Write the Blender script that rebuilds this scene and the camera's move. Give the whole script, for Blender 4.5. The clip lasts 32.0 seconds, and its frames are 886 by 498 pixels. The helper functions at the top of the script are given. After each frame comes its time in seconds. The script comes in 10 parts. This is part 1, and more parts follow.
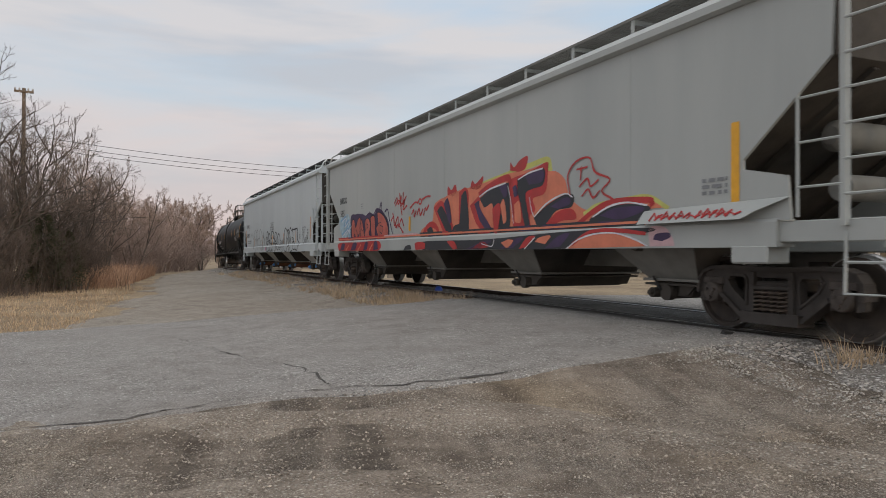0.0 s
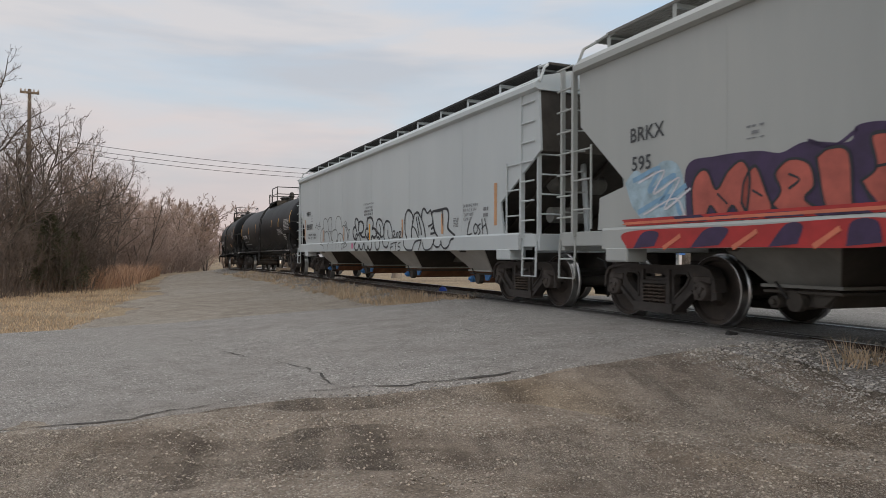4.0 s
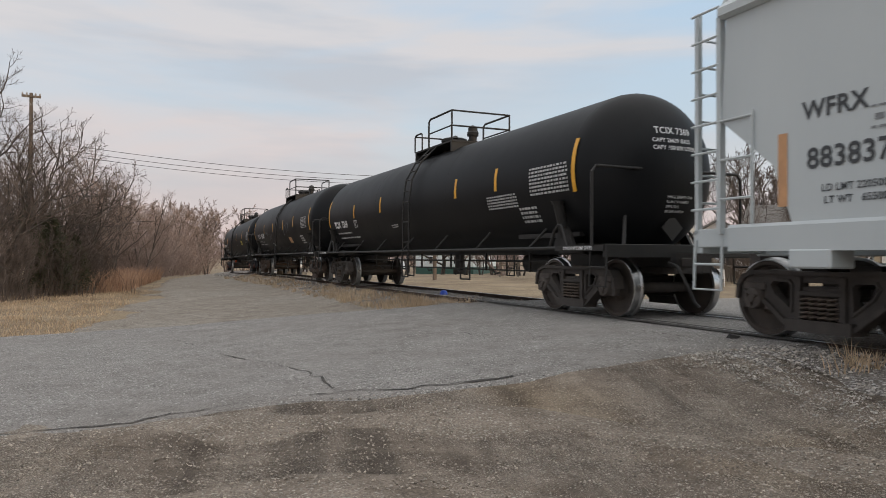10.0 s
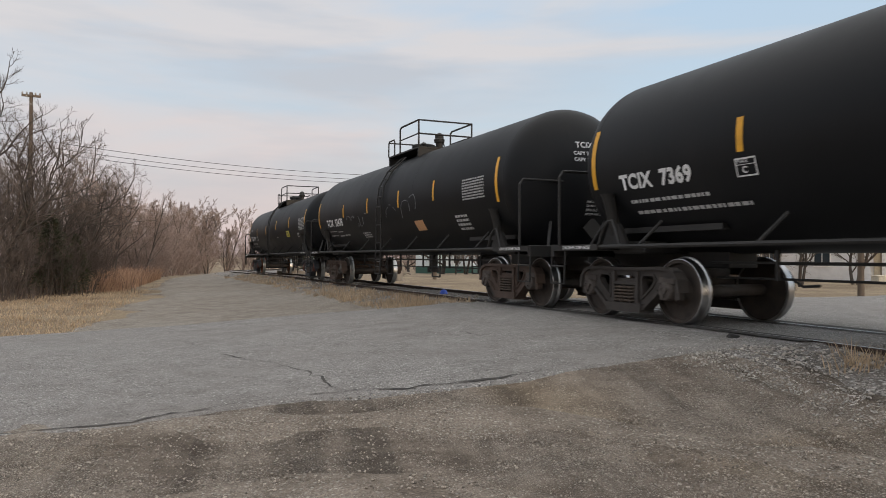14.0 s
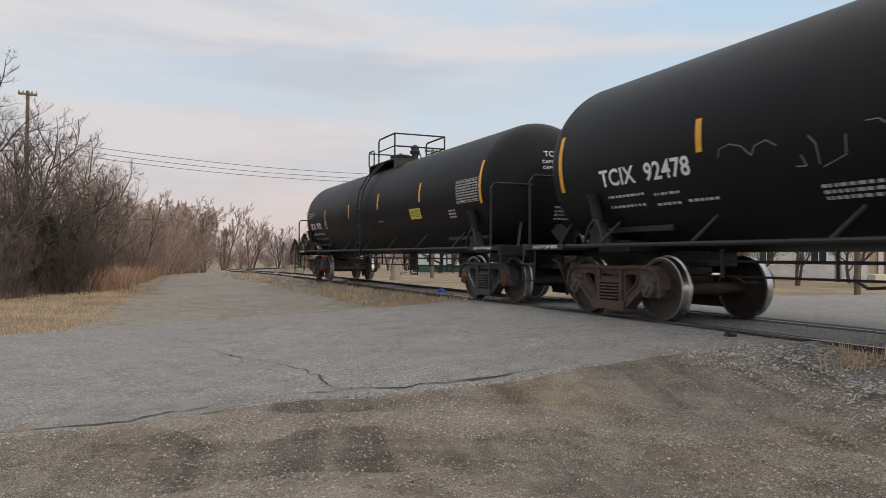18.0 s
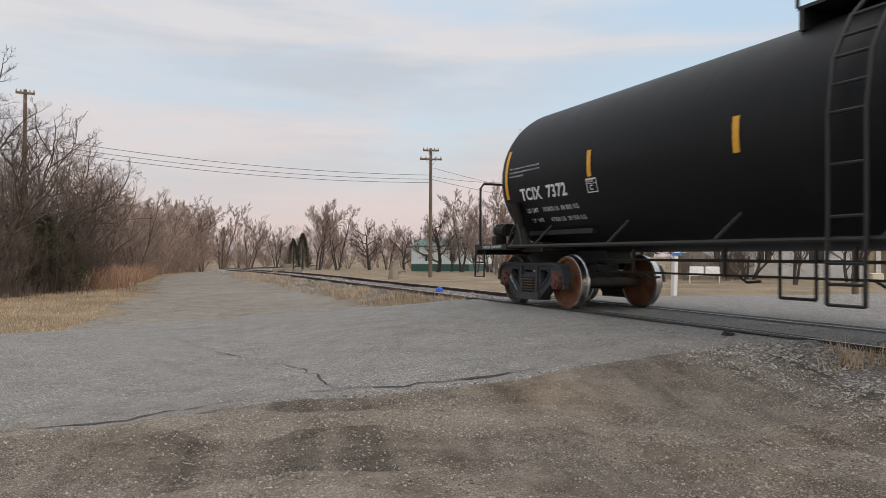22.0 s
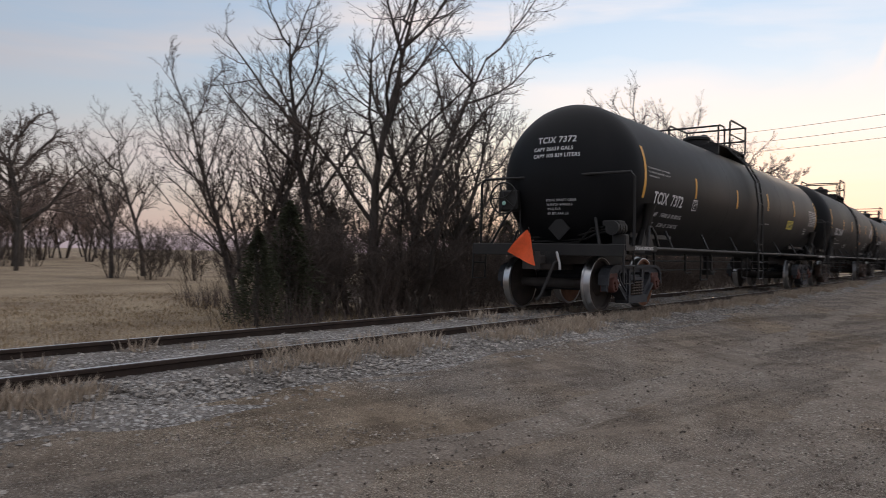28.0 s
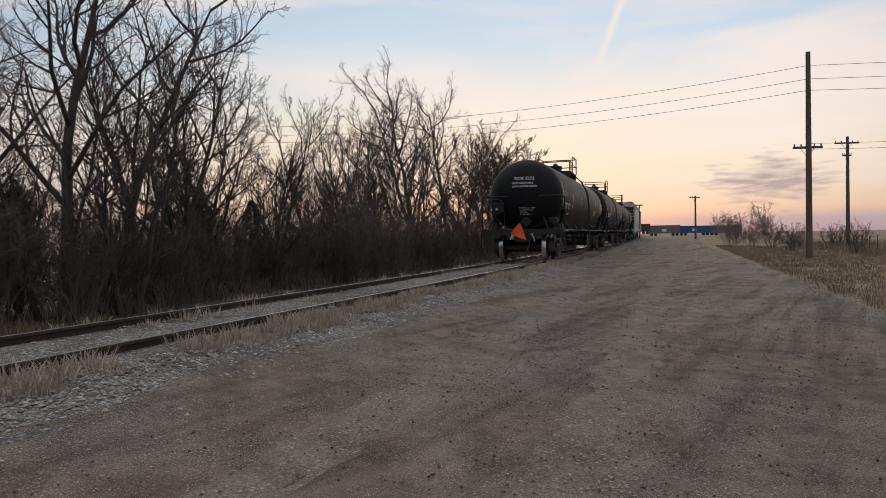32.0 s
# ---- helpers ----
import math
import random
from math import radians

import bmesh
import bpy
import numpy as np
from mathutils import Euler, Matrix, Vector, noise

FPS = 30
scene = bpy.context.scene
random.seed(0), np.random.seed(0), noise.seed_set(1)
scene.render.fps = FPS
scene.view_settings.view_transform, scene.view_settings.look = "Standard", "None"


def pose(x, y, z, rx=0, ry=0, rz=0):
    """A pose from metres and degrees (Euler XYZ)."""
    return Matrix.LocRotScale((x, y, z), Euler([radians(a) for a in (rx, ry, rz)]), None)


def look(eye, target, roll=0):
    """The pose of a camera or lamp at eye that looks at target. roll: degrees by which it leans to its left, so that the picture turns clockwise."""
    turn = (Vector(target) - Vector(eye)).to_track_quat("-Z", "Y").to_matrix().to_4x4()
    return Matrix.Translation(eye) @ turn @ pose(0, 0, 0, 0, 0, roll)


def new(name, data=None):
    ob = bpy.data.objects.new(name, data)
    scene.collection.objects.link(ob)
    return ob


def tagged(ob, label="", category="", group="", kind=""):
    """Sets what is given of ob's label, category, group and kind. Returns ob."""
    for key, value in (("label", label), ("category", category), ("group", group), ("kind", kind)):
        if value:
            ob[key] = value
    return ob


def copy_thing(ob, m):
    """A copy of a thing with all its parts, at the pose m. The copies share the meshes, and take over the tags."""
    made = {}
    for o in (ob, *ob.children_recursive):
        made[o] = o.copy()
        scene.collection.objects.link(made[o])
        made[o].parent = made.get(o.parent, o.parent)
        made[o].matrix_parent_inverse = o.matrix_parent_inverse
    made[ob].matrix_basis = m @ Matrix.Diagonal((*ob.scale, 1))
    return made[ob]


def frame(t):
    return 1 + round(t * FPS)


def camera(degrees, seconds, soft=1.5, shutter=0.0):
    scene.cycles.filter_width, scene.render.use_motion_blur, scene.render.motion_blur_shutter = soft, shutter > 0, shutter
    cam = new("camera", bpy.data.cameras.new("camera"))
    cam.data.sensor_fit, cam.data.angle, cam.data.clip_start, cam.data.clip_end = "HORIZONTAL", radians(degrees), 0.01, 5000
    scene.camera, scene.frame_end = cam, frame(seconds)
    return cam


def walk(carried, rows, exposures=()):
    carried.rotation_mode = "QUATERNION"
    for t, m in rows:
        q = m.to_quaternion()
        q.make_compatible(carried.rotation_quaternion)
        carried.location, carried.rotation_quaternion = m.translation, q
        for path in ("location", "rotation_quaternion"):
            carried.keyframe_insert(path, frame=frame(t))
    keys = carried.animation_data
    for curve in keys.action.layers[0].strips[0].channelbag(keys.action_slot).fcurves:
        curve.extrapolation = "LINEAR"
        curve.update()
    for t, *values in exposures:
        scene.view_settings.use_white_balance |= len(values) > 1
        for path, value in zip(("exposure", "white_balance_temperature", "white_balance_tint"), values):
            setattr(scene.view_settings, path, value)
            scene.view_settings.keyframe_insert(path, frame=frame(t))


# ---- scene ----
from mathutils import geometry

# seconds, x, y, yaw, pitch, roll of the carried camera
VIEW = [
    (0, 0, 0, -0.248, 0.398, -0.2),
    (1, 0, 0, -0.112, 0.292, -0.2),
    (2, 0, 0, 0.025, 0.292, -0.2),
    (3, 0, 0, 0.095, 0.362, -0.2),
    (3.5, 0, 0, 0.095, 0.432, -0.2),
    (5.5, 0, 0, 0.025, 0.432, -0.2),
    (6.5, 0, 0, 0.233, 0.57, -0.2),
    (7.5, 0, 0, 0.303, 0.534, -0.2),
    (9, 0, 0, 0.303, 0.606, -0.2),
    (10, 0, 0, 0.163, 0.708, -0.2),
    (12, 0, 0, 0.168, 0.64, -0.2),
    (13, 0, 0, 0.163, 0.708, -0.2),
    (14.5, 0, 0, 0.163, 0.64, -0.2),
    (16.5, 0, 0, 0.095, 0.604, -0.2),
    (18, 0, 0, -0.04, 0.57, -0.2),
    (19, 0, 0, -0.04, 0.534, -0.2),
    (20, 0, 0, -0.11, 0.64, -0.2),
    (21, 0, 0, -0.11, 0.57, -0.2),
    (22, 0, 0, -0.18, 0.5, -0.2),
    (22.5, 0, 0, -0.385, 0.5, -0.2),
    (23, 0.03, 0.07, -3.88, 0.23, 0.28),
    (23.5, 0.06, 0.07, -12.25, 0.02, 0.1),
    (23.7, 0.08, 0.07, -17.53, -0.12, -0.11),
    (24, 0.14, 0.07, -27.4, 0.12, -0.8),
    (24.2, 0.17, 0.08, -33.4, 0.26, -0.94),
    (24.4, 0.2, 0.1, -39.92, 0.52, -1.33),
    (24.5, 0.22, 0.11, -43.4, 0.62, -1.45),
    (25.1, 0.3, 0.2, -63, 1, -1.6),
    (25.8, 0.5, 0.45, -83, 1.3, -1.7),
    (26.5, 0.75, 0.61, -98.13, 1.32, -1.72),
    (27, 0.97, 0.63, -106.68, 1.05, -1.21),
    (27.5, 1.18, 0.53, -113.64, 0.65, -1.03),
    (28, 1.39, 0.36, -120.34, 0.43, -1.02),
    (28.5, 1.64, 0.18, -125.99, 0.04, -0.75),
    (29, 1.86, 0.03, -130, -0.46, -0.29),
    (29.5, 1.99, -0.18, -132.59, -0.91, -0.1),
    (30, 2.13, -0.35, -135.04, -1.07, -0.09),
    (30.5, 2.32, -0.51, -136.39, -0.72, 0.23),
    (31, 2.41, -0.69, -136.56, -0.6, 0.38),
    (31.5, 2.43, -0.91, -137.43, -0.79, 0.56),
    (32, 2.54, -1.1, -138.99, -1, 0.92),
]
EYE_Z = 0.915
cam = camera(63.4, 32.0, soft=0.7, shutter=0.3)
EXPOSURES = [(0, 0.4, 6500, 10), (15, 0.45, 6500, 10), (22.7, 0.5, 6500, 10), (23.0, 0.48, 6500, 10), (23.3, 0.15, 6500, 10), (23.5, -0.08, 6500, 10), (23.7, 0.0, 6500, 10), (24.0, 0.5, 6400, 10), (24.4, 0.8, 6300, 10), (26.5, -0.05, 6250, 13),
             (28.0, -0.2, 6200, 15), (30.0, -0.33, 6250, 14), (32.0, -0.42, 6250, 14)]
walk(cam, [(t, pose(x, y, EYE_Z, 90 + p, 0, yaw) @ pose(0, 0, 0, 0, 0, -r)) for t, x, y, yaw, p, r in VIEW], EXPOSURES)

# ---- world and light ----
SUN_YAW = -146.0      # bearing of the setting sun, same sense as the camera's yaw
SUN_ELEV = 2.0


# bearing and height of the vapour trail's two ends, degrees
TRAIL = [(154.3, 19.7), (151.3, 12.8)]


def build_world():
    w = bpy.data.worlds.new("evening_sky")
    scene.world = w
    w.use_nodes = True
    nt = w.node_tree
    nt.nodes.clear()
    N, L = nt.nodes.new, nt.links.new
    out, bg = N("ShaderNodeOutputWorld"), N("ShaderNodeBackground")
    sky = N("ShaderNodeTexSky")
    sky.sky_type, sky.sun_disc = "NISHITA", False
    sky.sun_elevation, sky.sun_rotation = radians(SUN_ELEV), radians(-SUN_YAW)
    sky.altitude, sky.air_density, sky.dust_density, sky.ozone_density = 200, 1.0, 1.5, 2.0
    co = N("ShaderNodeTexCoord")
    sep = N("ShaderNodeSeparateXYZ")
    L(co.outputs["Generated"], sep.inputs[0])

    def ramp(stops, src):
        r = N("ShaderNodeValToRGB")
        e = r.color_ramp.elements
        while len(e) < len(stops):
            e.new(0.5)
        for el, (p, c) in zip(e, stops):
            el.position, el.color = p, (*c, 1)
        L(src, r.inputs[0])
        return r.outputs[0]

    def math_(op, a, b=None):
        m = N("ShaderNodeMath")
        m.operation = op
        for k, v in ((0, a), (1, b)):
            if v is None:
                continue
            if isinstance(v, (int, float)):
                m.inputs[k].default_value = v
            else:
                L(v, m.inputs[k])
        return m.outputs[0]

    def mix(f, a, b, kind="MIX"):
        m = N("ShaderNodeMix")
        m.data_type, m.blend_type = "RGBA", kind
        for k, v in ((0, f), (6, a), (7, b)):
            if isinstance(v, (int, float)):
                m.inputs[k].default_value = v
            elif isinstance(v, tuple):
                m.inputs[k].default_value = (*v, 1)
            else:
                L(v, m.inputs[k])
        return m.outputs[2]

    # how far the direction lies towards the sun, 0 behind to 1 ahead
    sx, sy = math.sin(radians(-SUN_YAW)), math.cos(radians(-SUN_YAW))
    toward = math_("ADD", math_("MULTIPLY", sep.outputs[0], sx), math_("MULTIPLY", sep.outputs[1], sy))
    toward = math_("ADD", math_("MULTIPLY", toward, 0.5), 0.5)
    up = sep.outputs[2]
    east = ramp([(0.0, (0.42, 0.345, 0.345)), (0.05, (0.49, 0.42, 0.42)), (0.11, (0.44, 0.46, 0.48)), (0.2, (0.38, 0.455, 0.525)),
                 (0.4, (0.335, 0.445, 0.57)), (0.65, (0.80, 0.80, 0.80)), (1.0, (1.0, 0.98, 0.95))], up)
    west = ramp([(0.0, (0.5, 0.42, 0.48)), (0.017, (0.56, 0.47, 0.5)), (0.03, (0.94, 0.67, 0.47)), (0.1, (1.1, 0.9, 0.62)), (0.17, (1.02, 0.98, 0.84)),
                 (0.24, (0.78, 0.92, 0.98)), (0.38, (0.58, 0.77, 0.95)), (0.65, (0.80, 0.80, 0.80)), (1.0, (1.0, 0.98, 0.95))], up)
    w_mask = ramp([(0.62, (0, 0, 0)), (0.85, (0.4, 0.4, 0.4)), (0.97, (1, 1, 1))], toward)
    air = mix(w_mask, east, west)
    air = mix(0.03, air, sky.outputs[0], "ADD")
    # thin stretched clouds
    mp = N("ShaderNodeMapping")
    mp.inputs["Scale"].default_value = (1.0, 1.0, 5.5)
    mp.inputs["Rotation"].default_value = (0.1, 0.16, 0.5)
    L(co.outputs["Generated"], mp.inputs[0])
    no = N("ShaderNodeTexNoise")
    no.inputs["Scale"].default_value, no.inputs["Detail"].default_value, no.inputs["Roughness"].default_value = 1.9, 6.0, 0.5
    no.inputs["Distortion"].default_value = 0.5
    L(mp.outputs[0], no.inputs[0])
    # cloud is thicker to the west of north and thins to clear blue eastward
    lean = math_("MULTIPLY", math_("MINIMUM", math_("MAXIMUM", sep.outputs[0], -0.45), 0.45), -0.26)
    lean = math_("ADD", math_("MULTIPLY", lean, math_("SUBTRACT", 1.0, w_mask)), math_("MULTIPLY", w_mask, -0.02))
    cl = ramp([(0.38, (0, 0, 0)), (0.62, (1, 1, 1))], math_("ADD", no.outputs[0], lean))
    band = ramp([(0.02, (0, 0, 0)), (0.1, (0.8, 0.8, 0.8)), (0.5, (0.9, 0.9, 0.9)), (0.9, (0.2, 0.2, 0.2))], up)
    lit = ramp([(0.0, (0.52, 0.41, 0.395)), (0.12, (0.55, 0.465, 0.45)), (0.25, (0.55, 0.505, 0.49)), (0.45, (0.5, 0.5, 0.51)), (1.0, (0.6, 0.6, 0.65))], up)
    dusk = ramp([(0.0, (0.47, 0.4, 0.4)), (0.2, (0.41, 0.415, 0.44)), (0.45, (0.38, 0.41, 0.46)), (1.0, (0.5, 0.52, 0.58))], up)
    # banks of cloud lit warm from below, with lavender-grey bellies
    mp2 = N("ShaderNodeMapping")
    mp2.inputs["Scale"].default_value, mp2.inputs["Rotation"].default_value = (1.4, 1.4, 9.0), (0.05, -0.12, 0.2)
    L(co.outputs["Generated"], mp2.inputs[0])
    no2 = N("ShaderNodeTexNoise")
    no2.inputs["Scale"].default_value, no2.inputs["Detail"].default_value, no2.inputs["Roughness"].default_value = 1.6, 5.0, 0.5
    L(mp2.outputs[0], no2.inputs[0])
    cloud_e = mix(ramp([(0.42, (0, 0, 0)), (0.58, (1, 1, 1))], no2.outputs[0]), dusk, lit)
    cloud = mix(w_mask, cloud_e, (1.35, 1.15, 0.98))
    m = math_("MULTIPLY", cl, band)
    col = mix(math_("MULTIPLY", m, 0.95), air, cloud)
    def dot(v):
        d = N("ShaderNodeVectorMath")
        d.operation = "DOT_PRODUCT"
        L(co.outputs["Generated"], d.inputs[0])
        d.inputs[1].default_value = v
        return d.outputs["Value"]

    # a small dusky cloud low in the west
    lump = Vector((math.sin(radians(163.6)) * math.cos(radians(3.7)), math.cos(radians(163.6)) * math.cos(radians(3.7)), math.sin(radians(3.7))))
    rise = math_("MULTIPLY", math_("ABSOLUTE", math_("SUBTRACT", up, lump.z)), 0.09)
    no3 = N("ShaderNodeTexNoise")
    no3.inputs["Scale"].default_value, no3.inputs["Detail"].default_value = 20.0, 6.0
    L(mp2.outputs[0], no3.inputs[0])
    far_off = math_("ADD", math_("ADD", math_("SUBTRACT", 1.0, dot(lump)), rise), math_("MULTIPLY", math_("SUBTRACT", no3.outputs[0], 0.5), 0.011))
    col = mix(ramp([(0.0004, (0.85, 0.85, 0.85)), (0.0018, (0, 0, 0))], far_off), col, (0.62, 0.47, 0.43))
    # a short bright vapour trail
    ta, tb = (Vector((math.sin(radians(a)) * math.cos(radians(e)), math.cos(radians(a)) * math.cos(radians(e)), math.sin(radians(e)))) for a, e in TRAIL)
    side = ta.cross(tb).normalized()
    mid = (ta + tb).normalized()
    wob = math_("MULTIPLY", math_("SUBTRACT", no.outputs[0], 0.5), 0.012)
    thin = ramp([(0.0, (1, 1, 1)), (0.007, (0, 0, 0))], math_("ABSOLUTE", math_("ADD", dot(side), wob)))
    reach = ramp([(ta.dot(mid) - 0.002, (0, 0, 0)), (ta.dot(mid) + 0.0015, (1, 1, 1))], dot(mid))
    col = mix(math_("MULTIPLY", math_("MULTIPLY", thin, reach), 0.95), col, (1.25, 1.1, 0.95))
    bg.inputs[1].default_value = 1.0
    L(col, bg.inputs[0])
    L(bg.outputs[0], out.inputs[0])


build_world()
sun = new("sun", bpy.data.lights.new("sun", "SUN"))
sun.data.energy, sun.data.angle, sun.data.color = 0.7, radians(14), (1.0, 0.72, 0.45)
_a, _e = radians(SUN_YAW), radians(7)
sun.matrix_world = look((0, 0, 60), (60 * math.sin(_a) * math.cos(_e), -60 * math.cos(_a) * math.cos(_e), 60 - 60 * math.sin(_e)))


# ---- mesh building ----
class Build:
    """Collects vertices and faces of one mesh."""

    def __init__(self):
        self.v, self.f = [], []

    def add(self, vs, fs):
        n = len(self.v)
        self.v.extend(vs)
        self.f.extend([tuple(i + n for i in f) for f in fs])
        return self

    def box(self, x0, x1, y0, y1, z0, z1, m=None, b=0.0):
        if b:
            vs = []
            for x, y, z, sx, sy, sz in ((x, y, z, sx, sy, sz) for x, sx in ((x0, 1), (x1, -1)) for y, sy in ((y0, 1), (y1, -1)) for z, sz in ((z0, 1), (z1, -1))):
                vs += [(x + sx * b, y + sy * b, z), (x + sx * b, y, z + sz * b), (x, y + sy * b, z + sz * b)]
            bm = bmesh.new()
            for p in vs:
                bm.verts.new(p)
            r = bmesh.ops.convex_hull(bm, input=bm.verts)
            bm.verts.index_update()
            vs = [tuple(p.co) for p in bm.verts]
            fs = [tuple(q.index for q in f.verts) for f in bm.faces]
            bm.free()
        else:
            vs = [(x, y, z) for x in (x0, x1) for y in (y0, y1) for z in (z0, z1)]
            fs = [(0, 1, 3, 2), (4, 6, 7, 5), (0, 4, 5, 1), (2, 3, 7, 6), (0, 2, 6, 4), (1, 5, 7, 3)]
        if m is not None:
            vs = [tuple(m @ Vector(p)) for p in vs]
        self.add(vs, fs)
        return self

    def tube(self, pts, r, n=8, r1=None, caps=True):
        """A round bar along a list of points; r may be a list."""
        pts = [Vector(p) for p in pts]
        k = len(pts)
        rs = r if isinstance(r, (list, tuple)) else [r + ((r1 if r1 is not None else r) - r) * i / max(1, k - 1) for i in range(k)]
        vs, fs = [], []
        side = None
        for i, p in enumerate(pts):
            d = (pts[min(i + 1, k - 1)] - pts[max(i - 1, 0)])
            if d.length < 1e-9:
                d = Vector((0, 0, 1))
            d.normalize()
            if side is None:
                side = d.orthogonal().normalized()
            side = (side - d * side.dot(d))
            side = side.normalized() if side.length > 1e-6 else d.orthogonal().normalized()
            up = d.cross(side)
            for j in range(n):
                a = 2 * math.pi * j / n
                vs.append(tuple(p + (side * math.cos(a) + up * math.sin(a)) * rs[i]))
        for i in range(k - 1):
            for j in range(n):
                a, b = i * n + j, i * n + (j + 1) % n
                fs.append((a, b, b + n, a + n))
        if caps:
            fs.append(tuple(range(n))[::-1])
            fs.append(tuple((k - 1) * n + j for j in range(n)))
        self.add(vs, fs)
        return self

    def lathe(self, prof, n=32, axis="x", c=(0, 0, 0), caps=True):
        """Turns (along, radius) points round an axis."""
        vs, fs = [], []
        for a, r in prof:
            for j in range(n):
                t = 2 * math.pi * j / n
                p, q = r * math.cos(t), r * math.sin(t)
                vs.append({"x": (c[0] + a, c[1] + p, c[2] + q), "y": (c[0] + p, c[1] + a, c[2] - q), "z": (c[0] + p, c[1] + q, c[2] + a)}[axis])
        for i in range(len(prof) - 1):
            for j in range(n):
                a, b = i * n + j, i * n + (j + 1) % n
                fs.append((a, b, b + n, a + n))
        if caps and prof[0][1] > 1e-4:
            fs.append(tuple(range(n))[::-1])
        if caps and prof[-1][1] > 1e-4:
            fs.append(tuple((len(prof) - 1) * n + j for j in range(n)))
        self.add(vs, fs)
        return self

    def prism(self, poly, y0, y1, m=None):
        """An outline of (x, z) drawn out from y0 to y1."""
        k = len(poly)
        vs = [(x, y0, z) for x, z in poly] + [(x, y1, z) for x, z in poly]
        fs = [tuple(range(k)), tuple(range(2 * k - 1, k - 1, -1))] + [(i, i + k, (i + 1) % k + k, (i + 1) % k) for i in range(k)]
        if m is not None:
            vs = [tuple(m @ Vector(p)) for p in vs]
        self.add(vs, fs)
        return self

    def mesh(self, name, material, smooth=None):
        me = bpy.data.meshes.new(name)
        me.from_pydata(self.v, [], self.f)
        if material:
            for m in (material if isinstance(material, (list, tuple)) else [material]):
                me.materials.append(m)
        bm = bmesh.new()
        bm.from_mesh(me)
        if len(bm.faces) < 60000:
            bmesh.ops.recalc_face_normals(bm, faces=bm.faces)
        if smooth:
            for e in bm.edges:
                e.smooth = len(e.link_faces) == 2 and e.calc_face_angle(0) < radians(smooth)
            for f in bm.faces:
                f.smooth = True
        bm.to_mesh(me)
        bm.free()
        return me


def part(name, bm, material, parent=None, label="", smooth=35, m=None):
    """Links a Build, or a mesh, as one object under a thing."""
    me = bm.mesh(name, material, smooth) if isinstance(bm, Build) else bm
    ob = new(name, me)
    if parent is not None:
        ob.parent = parent
    if m is not None:
        ob.matrix_basis = m
    if label:
        ob["label"] = label
    return ob


def thing(name, label, category, group="", kind="", m=None):
    ob = new(name)
    ob.empty_display_size = 0.2
    if m is not None:
        ob.matrix_basis = m
    return tagged(ob, label, category, group, kind)


# ---- materials ----
def material(name, stops, rough=0.8, metal=0.0, scale=3.0, detail=5.0, bump=0.2, bump_scale=None, rand=0.0, coords="Object", stretch=(1, 1, 1), rough_var=0.1, fine=None, island=0.0):
    """Noise-driven surface: stops are (position, colour); rand varies the brightness piece by piece."""
    mt = bpy.data.materials.new(name)
    mt.use_nodes = True
    nt = mt.node_tree
    N, L = nt.nodes.new, nt.links.new
    bs = nt.nodes["Principled BSDF"]
    co = N("ShaderNodeTexCoord")
    mp = N("ShaderNodeMapping")
    mp.inputs["Scale"].default_value = stretch
    if coords == "World":
        geo = N("ShaderNodeNewGeometry")
        L(geo.outputs["Position"], mp.inputs[0])
    else:
        L(co.outputs[coords], mp.inputs[0])
    a = N("ShaderNodeTexNoise")
    a.inputs["Scale"].default_value, a.inputs["Detail"].default_value, a.inputs["Roughness"].default_value = scale, detail, 0.6
    L(mp.outputs[0], a.inputs[0])
    r = N("ShaderNodeValToRGB")
    e = r.color_ramp.elements
    while len(e) < len(stops):
        e.new(0.5)
    for el, (p, c) in zip(e, stops):
        el.position, el.color = p, (*c, 1)
    fac = a.outputs[0]
    b = N("ShaderNodeTexNoise")
    b.inputs["Scale"].default_value, b.inputs["Detail"].default_value = bump_scale or scale * 12, 4.0
    L(mp.outputs[0], b.inputs[0])
    if fine:
        mx = N("ShaderNodeMath")
        mx.operation = "MULTIPLY_ADD"
        sub = N("ShaderNodeMath")
        sub.operation = "SUBTRACT"
        L(b.outputs[0], sub.inputs[0])
        sub.inputs[1].default_value = 0.5
        L(sub.outputs[0], mx.inputs[0])
        mx.inputs[1].default_value = fine
        L(fac, mx.inputs[2])
        fac = mx.outputs[0]
    L(fac, r.inputs[0])
    col = r.outputs[0]
    if rand or island:
        if rand:
            oi = N("ShaderNodeObjectInfo")
            src = oi.outputs["Random"]
        else:
            g2 = N("ShaderNodeNewGeometry")
            src = g2.outputs["Random Per Island"]
        amt = rand or island
        mr = N("ShaderNodeMapRange")
        mr.inputs["To Min"].default_value, mr.inputs["To Max"].default_value = 1 - amt, 1 + amt
        L(src, mr.inputs[0])
        hv = N("ShaderNodeHueSaturation")
        L(mr.outputs[0], hv.inputs["Value"])
        L(col, hv.inputs["Color"])
        col = hv.outputs[0]
    L(col, bs.inputs["Base Color"])
    bs.inputs["Metallic"].default_value = metal
    rr = N("ShaderNodeMapRange")
    rr.inputs["To Min"].default_value, rr.inputs["To Max"].default_value = max(0.03, rough - rough_var), min(1, rough + rough_var)
    L(a.outputs[0], rr.inputs[0])
    L(rr.outputs[0], bs.inputs["Roughness"])
    if bump:
        bp = N("ShaderNodeBump")
        bp.inputs["Strength"].default_value, bp.inputs["Distance"].default_value = bump, 0.02
        L(b.outputs[0], bp.inputs["Height"])
        L(bp.outputs[0], bs.inputs["Normal"])
    return mt


